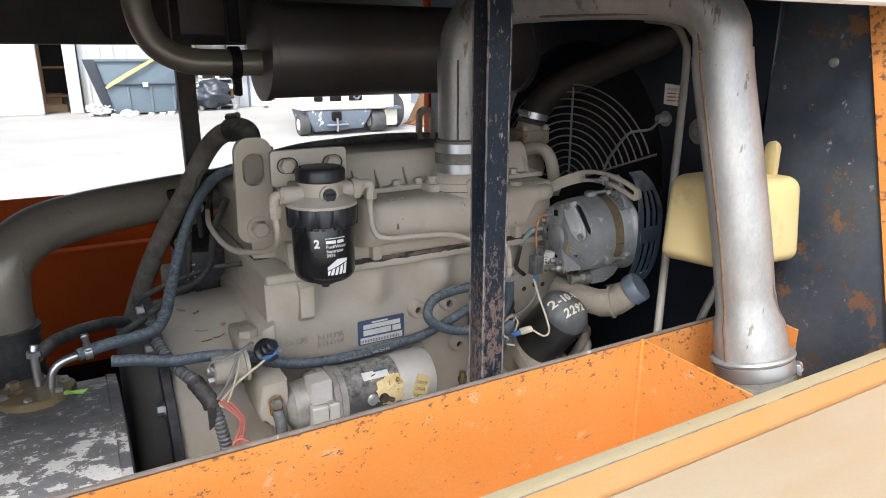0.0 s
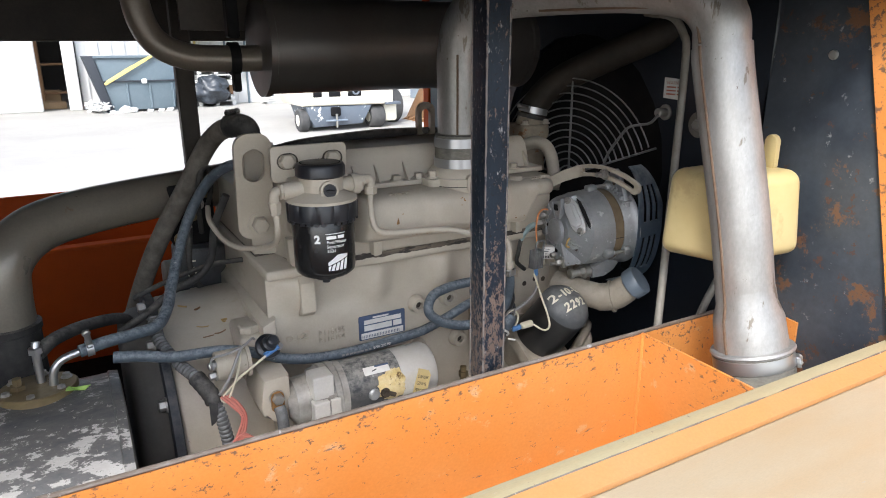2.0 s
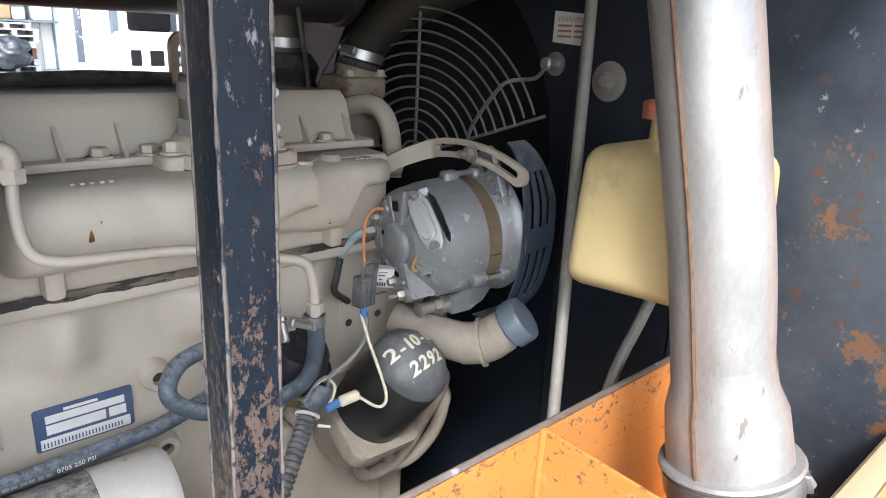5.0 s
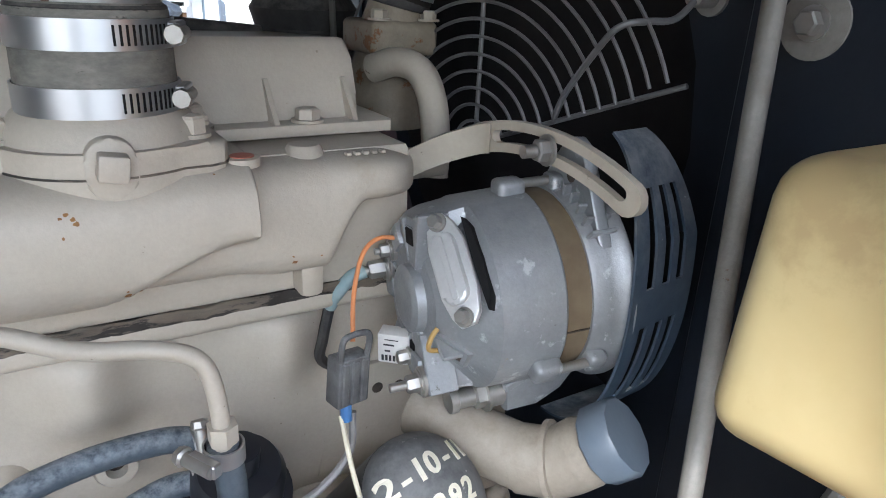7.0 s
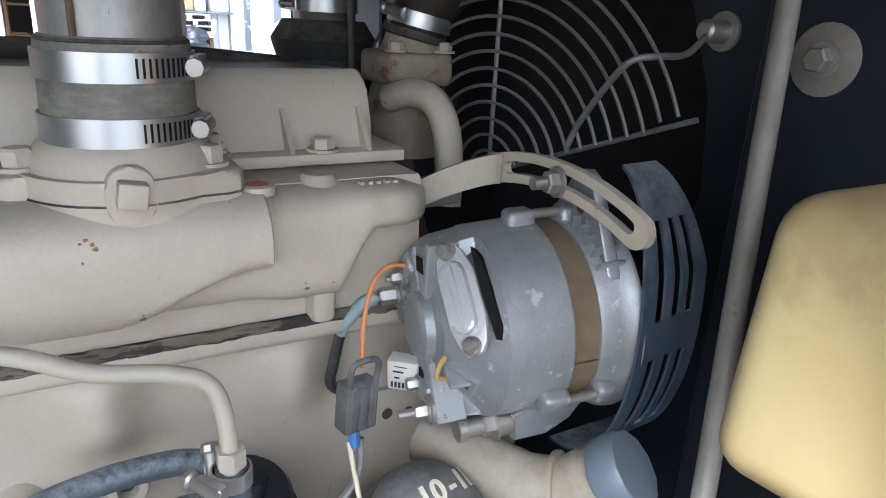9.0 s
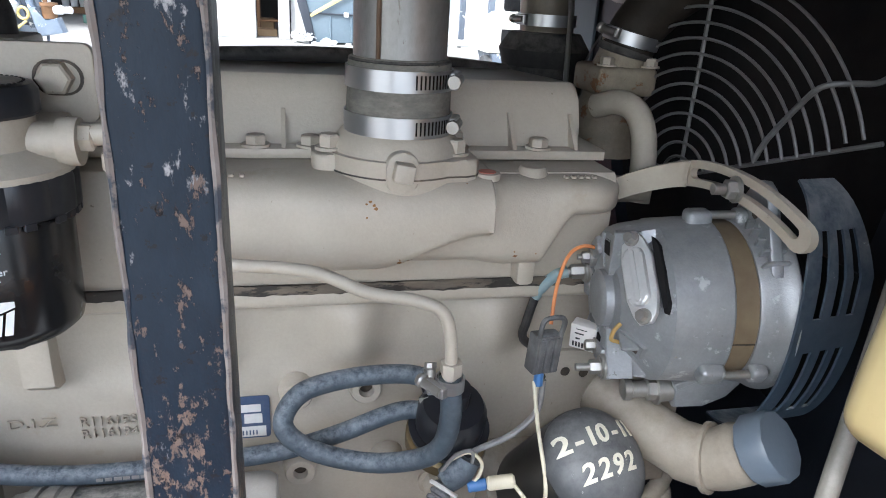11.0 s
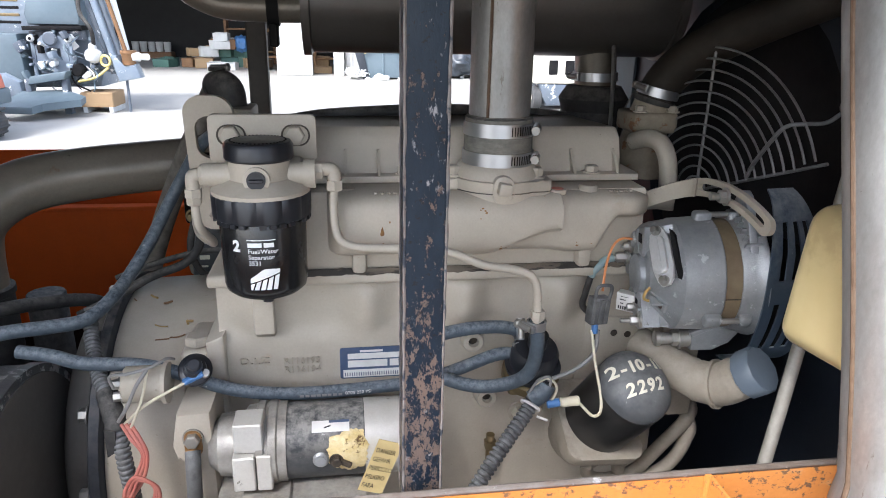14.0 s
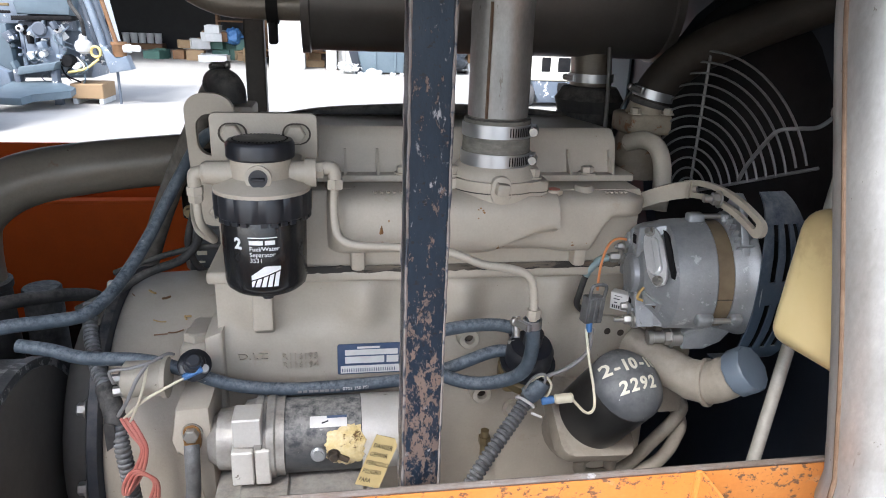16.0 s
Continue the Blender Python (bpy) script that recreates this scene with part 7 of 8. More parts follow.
def thermostat():
    t = thing("thermostat_housing", "stained brown thermostat housing at the engine front", "housing")
    bm = B()
    box(bm, 0.425, 0.492, 1.115, 1.185, 1.258, 1.288, 0.006, 3)
    lathe(bm, (0.462, 1.148, 1.285), (0.1, -0.02, 1), [(0, 0.030), (0.014, 0.026), (0.04, 0.024)], 24)
    lathe(bm, (0.458, 1.15, 1.262), (0, 0, -1), [(0, 0.030), (0.02, 0.036), (0.07, 0.040)], 24)
    part("casting", bm, THERMO, t)
    for x, y in ((0.436, 1.125), (0.484, 1.122)):
        bm = B()
        hexagon(bm, (x, y, 1.288), (0, 0, 1), 0.0075, 0.009)
        part("bolt", bm, TAN_DARK, t)
    c = thing("coolant_bypass", "tan coolant bypass pipe bending down", "pipe")
    bm = B()
    tube(bm, [(0.425, 1.115, 1.248), (0.438, 1.092, 1.256), (0.449, 1.072, 1.250), (0.454, 1.058, 1.228), (0.453, 1.048, 1.195), (0.450, 1.044, 1.165)], 0.0125, 18)
    part("pipe", bm, TAN_DARK, c)
    bm = B()
    cyl(bm, (0.395, 1.03, 1.182), (0.45, 1.035, 1.182), 0.013, seg=16)
    part("stub", bm, TAN_DARK, c)
    h = thing("radiator_hose", "dark brown radiator hose rising to the header tank", "hose")
    bm = B()
    tube(bm, [(0.466, 1.146, 1.303), (0.478, 1.138, 1.335), (0.505, 1.105, 1.375), (0.552, 1.04, 1.415), (0.60, 0.975, 1.45), (0.64, 0.92, 1.48)], 0.0285, 22)
    part("hose", bm, RADHOSE, h)
    bm = B()
    lathe(bm, (0.4645, 1.1468, 1.299), (0.2, -0.1, 1), [(0, 0.0275), (0.001, 0.0300), (0.006, 0.0300), (0.008, 0.0287)], 28)
    part("hose_end", bm, RUBBER, h)
    hose_clamp("hose_clamp", "steel worm clamp on the radiator hose", (0.469, 1.144, 1.316), (0.2, -0.1, 1), 0.0292, 0.013, (-0.9, -0.4, 0.2))
    r = thing("dipstick", "thin steel dipstick tube beside the valve cover", "dipstick")
    bm = B()
    tube(bm, [(0.452, 1.30, 1.42), (0.445, 1.26, 1.33), (0.425, 1.20, 1.22)], 0.0035, 8)
    part("tube", bm, ZINC, r)
    b = thing("loom_hose", "black hose lying behind the valve cover", "hose")
    bm = B()
    tube(bm, [(-0.085, 1.19, 1.262), (-0.02, 1.20, 1.272), (0.06, 1.205, 1.277), (0.15, 1.215, 1.279), (0.26, 1.225, 1.275), (0.36, 1.23, 1.267)], 0.0095, 12)
    part("hose", bm, RUBBER, b)


thermostat()


# ---------------------------------------------------------------- starter side
def starter():
    s = thing("starter_motor", "dusty black and silver starter motor", "starter")
    y, z = 0.925, 0.913
    bm = B()
    lathe(bm, (-0.067, y, z), (1, 0, 0), [(0, 0.044), (0.002, 0.0458), (0.094, 0.0458), (0.096, 0.044)], 48)
    barrel = part("barrel", bm, BARREL, s)
    bm = B()
    lathe(bm, (0.028, y, z), (1, 0, 0), [(0, 0.0462), (0.058, 0.0462), (0.066, 0.042), (0.068, 0.02)], 48)
    part("end_bell", bm, DUSTALU, s)
    bm = B()
    lathe(bm, (-0.100, y, z), (1, 0, 0), [(0, 0.047), (0.002, 0.050), (0.010, 0.050), (0.011, 0.0475), (0.014, 0.0475), (0.015, 0.050), (0.024, 0.050), (0.026, 0.048), (0.036, 0.048)], 48)
    part("ring", bm, DUSTGREY, s)
    bm = B()
    lathe(bm, (-0.155, y, z), (1, 0, 0), [(0, 0.026), (0.010, 0.033), (0.012, 0.037), (0.040, 0.039), (0.044, 0.045), (0.056, 0.047)], 40)
    part("nose", bm, DUSTGREY, s)
    bm = B()
    box(bm, -0.122, -0.089, y - 0.046, y - 0.010, 0.929, 0.966, 0.0016, 1)
    part("upper_block", bm, DUSTALU, s)
    bm = B()
    box(bm, -0.124, -0.099, y - 0.053, y - 0.010, 0.882, 0.927, 0.0016, 1)
    box(bm, -0.0975, -0.080, y - 0.051, y - 0.010, 0.880, 0.927, 0.0016, 1)
    part("lower_block", bm, DUSTALU, s)
    bm = B()
    cyl(bm, (-0.135, 0.905, 0.842), (0.045, 0.905, 0.842), 0.022, seg=24, bev=0.003)
    part("solenoid", bm, DUSTGREY, s)
    for k, (x0, x1, z0, z1, dy) in enumerate(((-0.146, 0.030, 0.862, 0.868, 0.0), (-0.140, 0.040, 0.852, 0.860, 0.004), (-0.118, -0.060, 0.846, 0.872, -0.006))):
        bm = B()
        box(bm, x0, x1, 0.864 + dy, 0.93, z0, z1, 0.002, 1)
        part("clamp_plate", bm, DUSTGREY, s)

    def skin(a, x, w=0.0):
        return Vector((x, y - (0.0462 + w) * math.cos(a), z + (0.0462 + w) * math.sin(a)))

    bm = B()
    surface(bm, lambda x, a: skin(a, x, 0.0006), span(-0.034, 0.010, 6), span(0.72, 1.02, 6))
    part("sticker", bm, LABELW, barrel, "soiled white sticker")
    bm = B()
    surface(bm, lambda x, a: skin(a, x, 0.0010), span(-0.014, 0.010, 6), span(0.95, 1.02, 3))
    part("sticker_print", bm, LABELB, barrel)
    bm = B()
    surface(bm, lambda x, a: skin(a + 6 * x, x, 0.0011), span(-0.020, -0.012, 5), span(0.93, 0.97, 3))
    part("sticker_scuff", bm, INK, barrel)
    bm = B()
    cyl(bm, skin(0.04, -0.024, -0.002), skin(0.04, -0.024, 0.004), 0.0095, seg=20, bev=0.002)
    cyl(bm, skin(0.04, -0.024, 0.004), skin(0.04, -0.024, 0.0055), 0.006, seg=16)
    part("terminal_cap", bm, ALU, barrel)
    bm = B()
    bmesh.ops.create_icosphere(bm, subdivisions=4, radius=1.0)
    for v in bm.verts:
        k = 1 + 0.28 * noise.noise(v.co * 2.6 + Vector((3, 1, 2))) + 0.22 * noise.noise(v.co * 7)
        q = skin(0.20 + v.co.z * 0.55 * k, 0.008 + v.co.x * 0.024 * k, max(v.co.y, -0.2) * 0.004)
        v.co = q
    part("sealant_patch", bm, SMEAR, barrel, "ochre sealant smear")
    bm = B()
    a = skin(0.02, -0.006, 0.002)
    hexagon(bm, a, (0, -1, 0.05), 0.0062, 0.008)
    box(bm, -0.007, 0.007, -0.004, 0.003, -0.0035, 0.0035, 0.001, 1, pose(a.x + 0.011, a.y - 0.001, a.z - 0.004, 0, 28, 0))
    part("terminal_nut", bm, GREASE, barrel)
    c = thing("starter_cable", "black battery cable bolted to the starter flange", "cable")
    bm = B()
    tube(bm, [(-0.171, 0.896, 0.926), (-0.170, 0.888, 0.914), (-0.170, 0.884, 0.890), (-0.172, 0.884, 0.865), (-0.178, 0.886, 0.835), (-0.188, 0.89, 0.79)], 0.0088, 14)
    part("boot", bm, CONDUIT, c)
    bm = B()
    prism(bm, round_rect(-0.181, -0.161, 0.914, 0.949, 0.0095, 5), xz(0.9035, -1), 0.0022, 0.0006, 1)
    part("cable_lug", bm, RUST, c)
    t = thing("danger_tag", "bent yellow danger tag hanging at the starter", "tag")
    m = pose(0.043, 0.850, 0.920, -12, 26, 4) @ Matrix.Scale(0.92, 4)
    bm = B()
    prism(bm, [(-0.016, -0.034), (0.019, -0.034), (0.019, 0.026), (0.012, 0.034), (-0.016, 0.034)], lambda u, v, w: m @ Vector((u, w + 0.004 * math.sin(u * 70), v)), 0.0008)
    part("card", bm, YELTAG, t)
    for k, word in enumerate(("DANGER", "GEFAHR", "PERICOLO", "PELIGRO", "FARA")):
        lettering("print", word, 0.0082, lambda u, v, w, k=k: m @ Vector((u * 0.86 - 0.0145, -0.0016 + 0.004 * math.sin((u * 0.86 - 0.0145) * 70), v + 0.018 - k * 0.0115)), INK, t, 0.0001)


starter()


def relay_group():
    r = thing("starter_relay", "khaki cylindrical starter relay with terminals", "relay")
    bm = B()
    lathe(bm, (-0.250, 0.940, 0.993), (1, 0, 0), [(0, 0.019), (0.002, 0.0215), (0.044, 0.0215), (0.045, 0.0245), (0.050, 0.0245), (0.051, 0.019)], 32)
    part("can", bm, TAN_DARK, r)
    for zz in (1.0, 0.984):
        bm = B()
        hexagon(bm, (-0.250, 0.93, zz), (-1, -0.2, 0), 0.006, 0.010)
        part("terminal", bm, ZINC, r)
    s = thing("pressure_switch", "black round sender with blue terminal", "switch")
    bm = B()
    ax = Vector((0.15, -0.75, 0.65)).normalized()
    p = Vector((-0.172, 0.955, 0.995))
    lathe(bm, p, ax, [(0, 0.010), (0.014, 0.010), (0.014, 0.018), (0.016, 0.0195), (0.021, 0.0195), (0.023, 0.0175), (0.024, 0.0135), (0.034, 0.0125), (0.036, 0.010)], 28)
    part("body", bm, PLASTIC, s)
    bm = B()
    lathe(bm, p + ax * 0.028, ax, [(0, 0.010), (0.018, 0.0085), (0.02, 0.006)], 16)
    part("stem", bm, PLASTIC, s)
    bm = B()
    cyl(bm, p + ax * 0.026 + Vector((0.012, -0.004, -0.006)), p + ax * 0.034 + Vector((0.012, -0.004, -0.006)), 0.005, seg=12)
    hexagon(bm, p - ax * 0.012, ax, 0.014, 0.02, False)
    part("stud", bm, ZINC, s)
    bm = B()
    cyl(bm, p + ax * 0.033 + Vector((0.010, -0.004, -0.006)), p + ax * 0.030 + Vector((-0.012, -0.008, -0.014)), 0.0042, seg=10)
    part("terminal_boot", bm, BLUEPL, s)

    def wire(label, pts, r, mat):
        w = thing("wire", label, "wire", "engine wires")
        bm = B()
        tube(bm, pts, r, 8)
        part("strand", bm, mat, w)

    wire("cream wire between relay and sender", [(-0.176, 0.923, 1.002), (-0.200, 0.915, 0.992), (-0.222, 0.912, 0.980), (-0.240, 0.912, 0.964), (-0.248, 0.914, 0.955)], 0.0018, CREAM)
    wire("cream wire looping from the relay", [(-0.215, 0.915, 1.024), (-0.222, 0.91, 0.995), (-0.234, 0.908, 0.965), (-0.244, 0.91, 0.948), (-0.252, 0.915, 0.955)], 0.0016, CREAM)
    wire("grey wire from relay to sender", [(-0.256, 0.92, 1.0), (-0.256, 0.915, 1.018), (-0.235, 0.912, 1.022), (-0.212, 0.915, 1.027), (-0.196, 0.925, 1.032), (-0.190, 0.935, 1.026)], 0.0018, GREYWIRE)
    wire("grey wire looping past the relay", [(-0.215, 0.914, 1.025), (-0.226, 0.905, 1.010), (-0.238, 0.904, 0.985), (-0.252, 0.91, 0.962)], 0.0022, GREYWIRE)
    for k, dx in enumerate((0.0, 0.005, 0.010)):
        wire("faded red wire coiled below the relay", [(-0.250 + dx, 0.912, 0.957), (-0.238 + dx, 0.900, 0.945), (-0.226 + dx * 0.5, 0.895, 0.925), (-0.238 + dx, 0.892, 0.895),
              (-0.250 + dx * 0.4, 0.89, 0.868), (-0.248 + dx, 0.888, 0.885), (-0.232 + dx * 0.4, 0.882, 0.906 - dx * 0.5), (-0.214 + dx * 0.3, 0.884, 0.888), (-0.224 + dx, 0.89, 0.855), (-0.235 + dx, 0.895, 0.82)], 0.0022, RED)
    wire("orange wire from alternator to plug", [(0.372, 0.950, 1.152), (0.352, 0.948, 1.156), (0.338, 0.944, 1.148), (0.327, 0.934, 1.125), (0.320, 0.920, 1.098)], 0.0016, ORWIRE)
    wire("cream wire from plug down to the oil sender", [(0.306, 0.908, 1.052), (0.306, 0.888, 1.020), (0.309, 0.868, 0.985), (0.307, 0.860, 0.967), (0.300, 0.866, 0.959), (0.290, 0.886, 0.965)], 0.0018, CREAM)
    wire("grey wire from plug to the loom", [(0.316, 0.912, 1.050), (0.312, 0.908, 1.022), (0.290, 0.905, 1.002), (0.262, 0.905, 0.990), (0.240, 0.905, 0.978)], 0.0028, GREYWIRE)
    wire("cream wire loop at the loom end", [(0.236, 0.900, 0.985), (0.250, 0.892, 0.998), (0.262, 0.892, 0.985), (0.258, 0.895, 0.966), (0.245, 0.90, 0.960)], 0.0016, CREAM)
    wire("grey wire loop at the loom end", [(0.230, 0.900, 0.975), (0.238, 0.89, 0.998), (0.252, 0.89, 1.0), (0.252, 0.895, 0.978), (0.240, 0.90, 0.960)], 0.0017, GREYWIRE)
    c = thing("connector", "dark grey moulded wire connector", "connector")
    m = pose(0.313, 0.912, 1.078, 0, 4, 12) @ Matrix.Scale(0.82, 4)
    bm = B()
    box(bm, -0.015, 0.015, -0.009, 0.009, -0.022, 0.020, 0.002, 2, m)
    for k in range(3):
        box(bm, -0.012 + k * 0.009, -0.006 + k * 0.009, -0.011, -0.008, -0.020, 0.018, 0.001, 1, m)
    part("body", bm, CONDUIT, c)
    bm = B()
    tube(bm, [m @ Vector(q) for q in ((-0.012, -0.006, 0.016), (-0.013, -0.008, 0.034), (-0.008, -0.008, 0.040), (0.008, -0.008, 0.040), (0.013, -0.008, 0.034), (0.012, -0.006, 0.016))], 0.0022, 8)
    part("latch", bm, CONDUIT, c)
    bm = B()
    cyl(bm, m @ Vector((-0.004, -0.004, -0.021)), m @ Vector((-0.003, -0.005, -0.036)), 0.004, seg=10)
    part("seal", bm, BLUEPL, c)
    e = thing("wire_splice", "pale crimp splice on the sender wire", "connector")
    bm = B()
    cyl(bm, (0.292, 0.89, 0.966), (0.268, 0.893, 0.963), 0.0062, seg=12, bev=0.002)
    part("sleeve", bm, CREAM, e)
    bm = B()
    cyl(bm, (0.268, 0.893, 0.963), (0.252, 0.895, 0.960), 0.0052, seg=12, bev=0.001)
    part("boot", bm, BLUEPL, e)


relay_group()


def hoses():
    def hose(label, pts, r, mat, name="hose", rough=False):
        h = thing(name, label, "hose", "engine hoses")
        bm = B()
        tube(bm, pts, r, 16, 10)
        part("tube", bm, mat, h)
        return h

    hose("blue-grey rubber hose arching past the lifting eye", [(-0.418, 0.978, 1.042), (-0.385, 0.985, 1.046), (-0.345, 1.0, 1.044), (-0.312, 1.02, 1.043), (-0.292, 1.055, 1.055),
          (-0.278, 1.10, 1.073), (-0.258, 1.142, 1.108), (-0.237, 1.168, 1.150), (-0.215, 1.178, 1.189), (-0.190, 1.165, 1.228), (-0.165, 1.140, 1.252), (-0.13, 1.12, 1.262)], 0.0087, HOSE)
    hose_clamp("hose_clamp", "steel worm clamp on the tank hose", (-0.405, 0.981, 1.0435), (1, 0.1, 0.05), 0.0102, 0.009, (0, -0.5, 0.85))
    h = hose("blue-grey fuel hose with pale printing along the block", [(-0.378, 0.981, 1.022), (-0.34, 0.974, 1.018), (-0.30, 0.962, 1.012), (-0.245, 0.957, 1.010), (-0.212, 0.955, 1.004), (-0.179, 0.955, 0.991), (-0.147, 0.955, 0.976),
          (-0.113, 0.955, 0.966), (-0.063, 0.955, 0.960), (-0.006, 0.955, 0.960), (0.052, 0.955, 0.963), (0.088, 0.956, 0.965), (0.113, 0.958, 0.968), (0.150, 0.950, 0.985), (0.199, 0.948, 1.004), (0.226, 0.94, 1.007)], 0.0083, HOSE)
    for k in range(8):
        x = -0.050 + k * 0.0068
        bm = B()
        box(bm, x, x + rng.uniform(0.0045, 0.006), 0.9460, 0.9467, 0.9585, 0.9615, 0, 1)
        part("print_bar", bm, GREYWIRE, h)
    lettering("hose_print", "0705 250 PSI", 0.0062, lambda u, v, w: Vector((0.006 + u, 0.9464 - w, 0.9592 + v + 0.05 * max(0.0, u - 0.01))), LABELW, h, 0.0001)
    hose("blue-grey fuel hose looped by the lift pump", [(0.223, 0.868, 1.086), (0.226, 0.870, 1.050), (0.222, 0.880, 1.015), (0.204, 0.895, 0.993), (0.167, 0.915, 0.979), (0.122, 0.92, 0.993), (0.101, 0.927, 1.014),
          (0.116, 0.938, 1.036), (0.156, 0.945, 1.043), (0.200, 0.945, 1.044), (0.226, 0.94, 1.040)], 0.0084, HOSE)
    hose("brown-black breather hose rising to a rubber elbow", [(-0.335, 1.33, 0.93), (-0.312, 1.308, 1.0), (-0.287, 1.289, 1.066), (-0.259, 1.267, 1.128), (-0.235, 1.247, 1.175), (-0.214, 1.229, 1.216), (-0.183, 1.212, 1.275), (-0.164, 1.182, 1.305), (-0.149, 1.138, 1.319), (-0.142, 1.125, 1.320)], 0.0165, COUPL)
    e = thing("breather_elbow", "black rubber breather elbow behind the lifting eye", "hose")
    bm = B()
    tube(bm, [(-0.149, 1.137, 1.320), (-0.140, 1.122, 1.322), (-0.132, 1.113, 1.317), (-0.129, 1.111, 1.306), (-0.129, 1.111, 1.285)], 0.0182, 22)
    part("elbow", bm, RUBBER, e)
    bm = B()
    box(bm, -0.150, -0.100, 1.075, 1.14, 1.225, 1.297, 0.004, 2)
    part("socket", bm, TAN, e)
    hose_clamp("hose_clamp", "dark clamp on the breather elbow", (-0.150, 1.140, 1.319), (0.5, -0.85, 0.1), 0.0180, 0.010, (0, 0, 1), RUBBER)
    hose("dark thin hose behind the flywheel housing", [(-0.17, 1.14, 1.205), (-0.19, 1.16, 1.15), (-0.20, 1.17, 1.09), (-0.225, 1.17, 1.06), (-0.27, 1.16, 1.045), (-0.315, 1.13, 1.025), (-0.36, 1.12, 1.005)], 0.0065, RUBBER)
    hose("thin dark cable crossing behind the block", [(-0.14, 1.15, 1.085), (-0.20, 1.18, 1.075), (-0.27, 1.19, 1.055), (-0.33, 1.20, 1.03)], 0.0045, RUBBER, "cable")
    hose("black hose curving over the tank", [(-0.468, 0.998, 1.042), (-0.445, 1.03, 1.048), (-0.40, 1.10, 1.034), (-0.35, 1.16, 1.01), (-0.33, 1.2, 0.96)], 0.0095, RUBBER)
    c = thing("wiring_conduit", "black corrugated conduit down the flywheel housing", "conduit", "conduits")
    bm = B()
    corrugated(bm, [(-0.315, 1.05, 1.045), (-0.312, 1.028, 1.015), (-0.295, 0.985, 0.992), (-0.270, 0.940, 0.972), (-0.257, 0.918, 0.945), (-0.250, 0.906, 0.905), (-0.246, 0.905, 0.86), (-0.245, 0.91, 0.80)], 0.0093)
    part("tube", bm, CONDUIT, c)
    bm = B()
    sweep(bm, even_path([(-0.276, 0.952, 0.978), (-0.262, 0.926, 0.958), (-0.258, 0.918, 0.942)], 0.005), lambda i: 0.0118 + 0.001 * (i % 2), 14)
    prism(bm, [(-0.268, 0.955), (-0.256, 0.952), (-0.258, 0.925), (-0.268, 0.918)], xz(0.905), 0.003)
    part("tape_wrap", bm, RUBBER, c)
    c = thing("wiring_conduit", "grey-black corrugated conduit below the lift pump", "conduit", "conduits")
    bm = B()
    corrugated(bm, [(0.240, 0.905, 0.968), (0.225, 0.893, 0.950), (0.195, 0.870, 0.925), (0.165, 0.85, 0.895), (0.140, 0.835, 0.860), (0.12, 0.825, 0.81)], 0.0096)
    part("tube", bm, CONDUIT, c)
    bm = B()
    torus(bm, (0.232, 0.898, 0.958), (0.015, 0.012, 0.018), 0.0118, 0.002, 20, 6)
    cyl(bm, (0.238, 0.888, 0.948), (0.250, 0.882, 0.945), 0.0016, seg=6)
    part("cable_tie", bm, LABELW, c)
    sweep_bm = B()
    tube(sweep_bm, [(0.236, 0.902, 0.965), (0.246, 0.900, 0.975), (0.252, 0.902, 0.985)], 0.0125, 12)
    part("tape_wrap", sweep_bm, HOSE, c)
    p = thing("lift_pump", "black capped fuel lift pump on the block", "pump")
    bm = B()
    lathe(bm, (0.242, 0.935, 0.990), (0.0, -0.35, 0.94), [(0, 0.034), (0.008, 0.036), (0.010, 0.030), (0.030, 0.030), (0.038, 0.026), (0.041, 0.012), (0.060, 0.012), (0.061, 0.009)], 30)
    part("dome", bm, PLASTIC, p)
    bm = B()
    lathe(bm, (0.242, 0.942, 0.971), (0.0, -0.35, 0.94), [(0, 0.024), (0.004, 0.037), (0.016, 0.037), (0.018, 0.034)], 30)
    box(bm, 0.222, 0.272, 0.965, 1.0, 0.93, 0.975, 0.006, 2)
    part("body", bm, BRASS, p)
    for x, z in ((0.262, 0.905), (0.243, 0.895)):
        bm = B()
        hexagon(bm, (x, 0.985, z), (0, -1, 0), 0.0115, 0.018)
        part("bolt", bm, TAN_DARK, p)
    hose_clamp("hose_clamp", "steel worm clamp on the fuel line hose", (0.223, 0.868, 1.082), (0, 0, 1), 0.0098, 0.010, (-0.9, -0.5, 0))
    hose_clamp("hose_clamp", "steel worm clamp on the lift pump hose", (0.222, 0.938, 1.040), (1, 0, 0), 0.0098, 0.009, (0, -0.9, 0.4))
    hose_clamp("hose_clamp", "steel worm clamp on the lift pump hose", (0.222, 0.940, 1.006), (1, 0, 0.2), 0.0098, 0.009, (0, -0.9, 0.4))
    v = thing("drain_cock", "small dusty brass drain cock low on the block", "valve")
    bm = B()
    cyl(bm, (0.205, 0.985, 0.86), (0.205, 0.985, 0.80), 0.006, seg=12)
    hexagon(bm, (0.205, 0.985, 0.85), (0, 0, -1), 0.009, 0.014, False)
    part("body", bm, BRASS, v)
    k = thing("filler_cap", "black cylindrical filler standing by the far panel", "cap")
    bm = B()
    lathe(bm, (-0.548, 1.46, 0.53), (0, 0, 1), [(0, 0.034), (0.375, 0.034), (0.378, 0.032)], 24)
    part("stem", bm, RUBBER, k)
    q = thing("hydraulic_filter", "dark grey spin-on filter with chalk marks behind the housing", "filter")
    bm = B()
    lathe(bm, (-0.200, 1.335, 0.96), (0.05, -0.05, 1), [(0, 0.046), (0.006, 0.050), (0.115, 0.050), (0.120, 0.046)], 32)
    part("canister", bm, OILBLACK, q)
    bm = B()
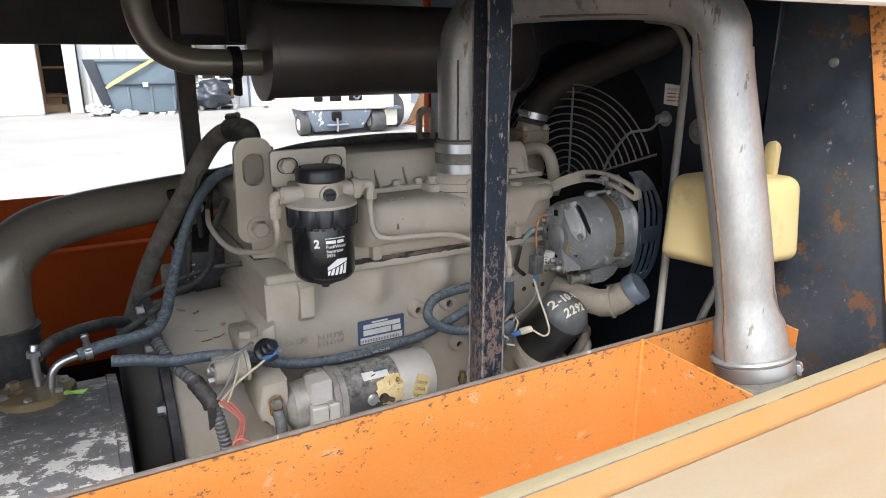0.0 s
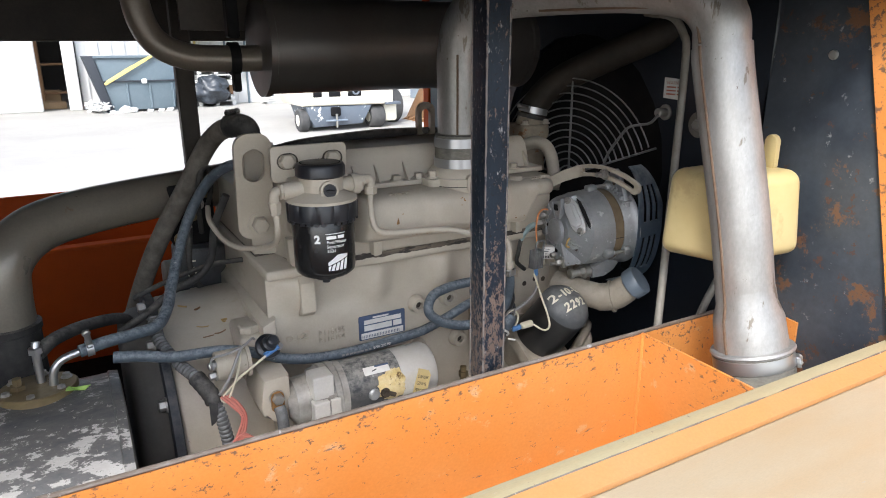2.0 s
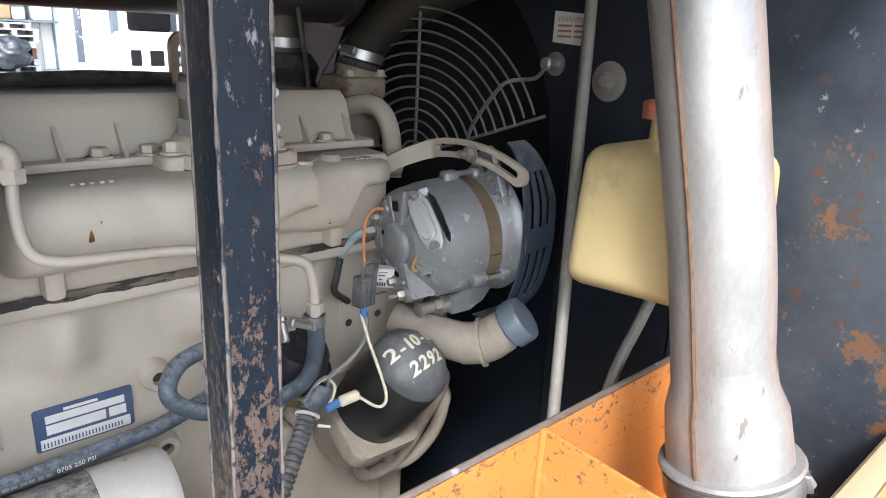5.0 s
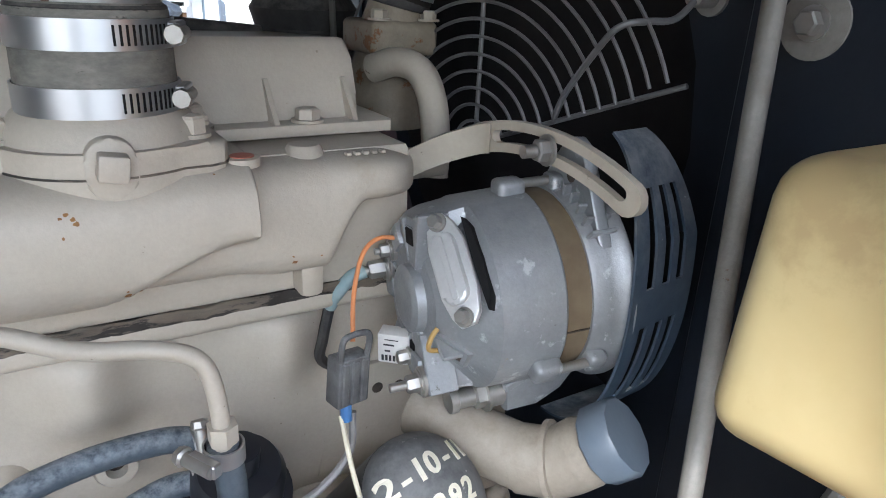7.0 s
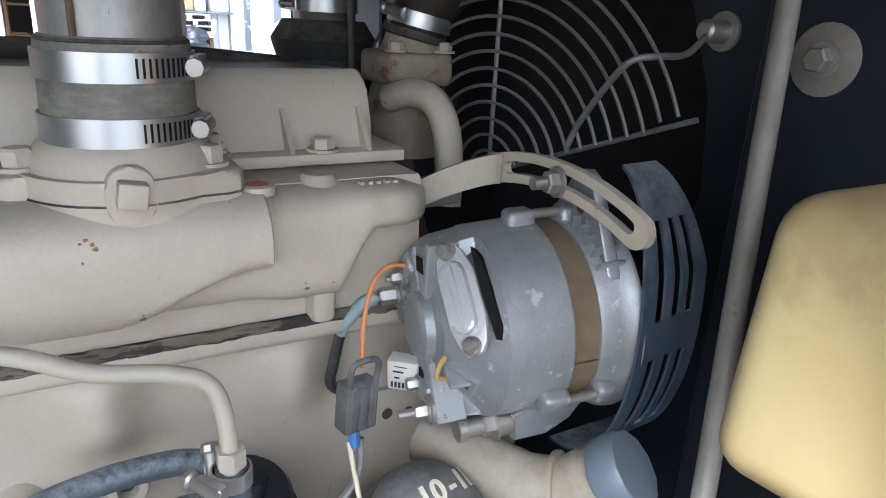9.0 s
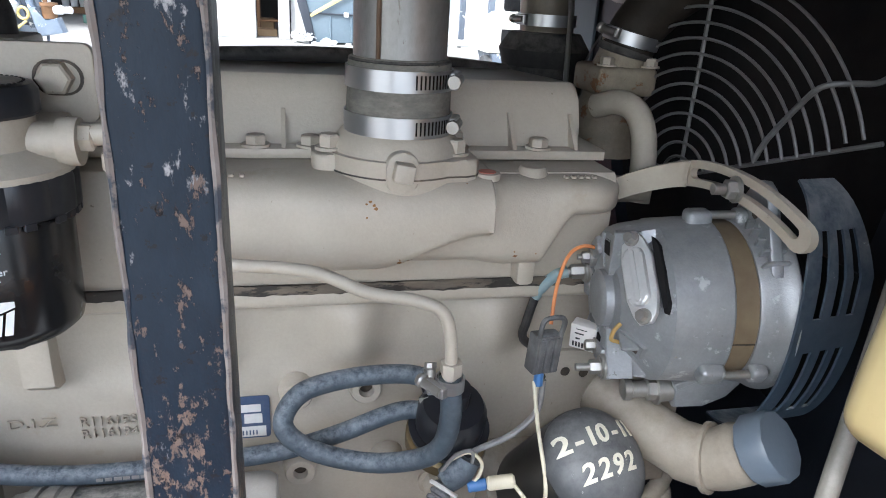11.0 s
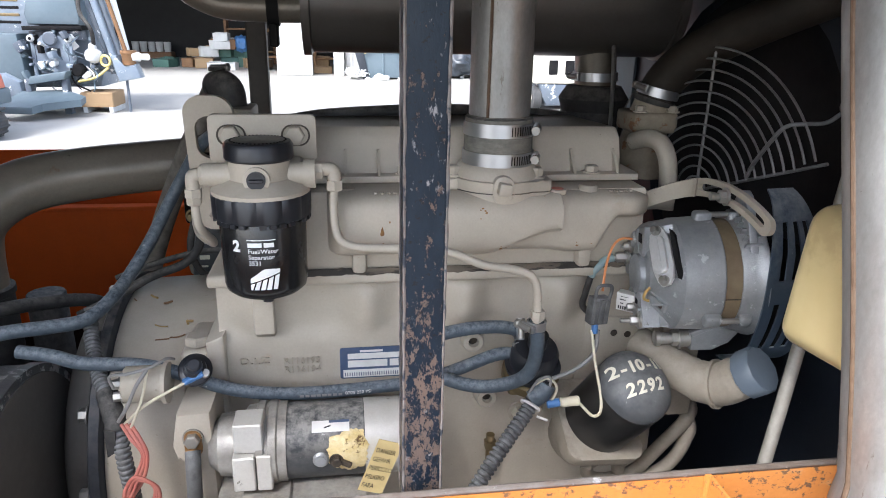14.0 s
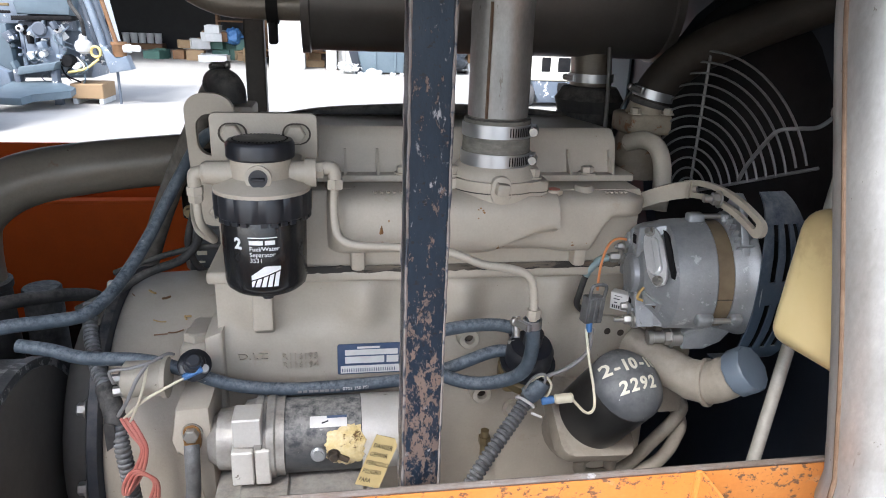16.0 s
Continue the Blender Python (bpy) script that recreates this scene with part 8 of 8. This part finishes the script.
    for k in range(6):
        zc = 0.985 + k * 0.014
        box(bm, -0.226, -0.214 + 0.004 * (k % 2), 1.285 - 0.0012 * k, 1.2865 - 0.0012 * k, zc, zc + 0.003 + 0.004 * (k % 3 == 0), 0, 1)
    part("chalk_bar", bm, CHALK, q)
    w = thing("valve_block", "black hydraulic valve block with small fittings", "valve")
    bm = B()
    box(bm, -0.245, -0.165, 1.29, 1.38, 1.085, 1.20, 0.006, 2)
    part("body", bm, BLACK, w)
    for k in range(5):
        bm = B()
        zc = 1.10 + 0.021 * k
        hexagon(bm, (-0.232 + 0.013 * k, 1.29, zc), (0, -1, 0), 0.008, 0.014)
        part("fitting", bm, ZINC if k % 2 else BRASS, w)
    hose("thin black hose looping from the valve block", [(-0.215, 1.276, 1.12), (-0.222, 1.25, 1.10), (-0.228, 1.235, 1.06), (-0.215, 1.24, 1.02), (-0.19, 1.26, 1.0)], 0.0055, RUBBER)
    hose("thin black pipe rising beside the valve block", [(-0.18, 1.27, 1.16), (-0.176, 1.24, 1.20), (-0.18, 1.22, 1.24), (-0.20, 1.20, 1.23), (-0.205, 1.21, 1.18), (-0.20, 1.24, 1.12)], 0.0045, RUBBER)
    o = thing("hydraulic_pump", "dusty grey hydraulic block behind the flywheel housing", "pump")
    bm = B()
    box(bm, -0.20, -0.08, 1.33, 1.44, 0.94, 1.06, 0.012, 2)
    cyl(bm, (-0.2, 1.38, 1.0), (-0.26, 1.38, 1.0), 0.035, seg=20, bev=0.004)
    part("body", bm, TAN_DARK, o)


hoses()


def debris():
    for k in range(8):
        d = thing("twig", "dry brown twig lying on the flywheel housing", "twig", "dry twigs")
        x, a = rng.uniform(-0.30, -0.17), rng.uniform(0.2, 0.62)
        y0, z0 = 1.18 - 0.2265 * math.sin(a), 0.80 + 0.2265 * math.cos(a)
        t = rng.uniform(0, 3.1)
        l = rng.uniform(0.004, 0.012)
        dx, dy = l * math.cos(t), l * math.sin(t)
        bm = B()
        tube(bm, [(x - dx, y0 - dy, z0 - dy * math.tan(a) * -1 + 0.001), (x, y0, z0 + 0.0015), (x + dx, y0 + dy, z0 + dy * math.tan(a) + 0.001)], rng.uniform(0.0008, 0.0016), 6, 4)
        part("stick", bm, WOOD if k % 2 else OCHRE, d)


debris()
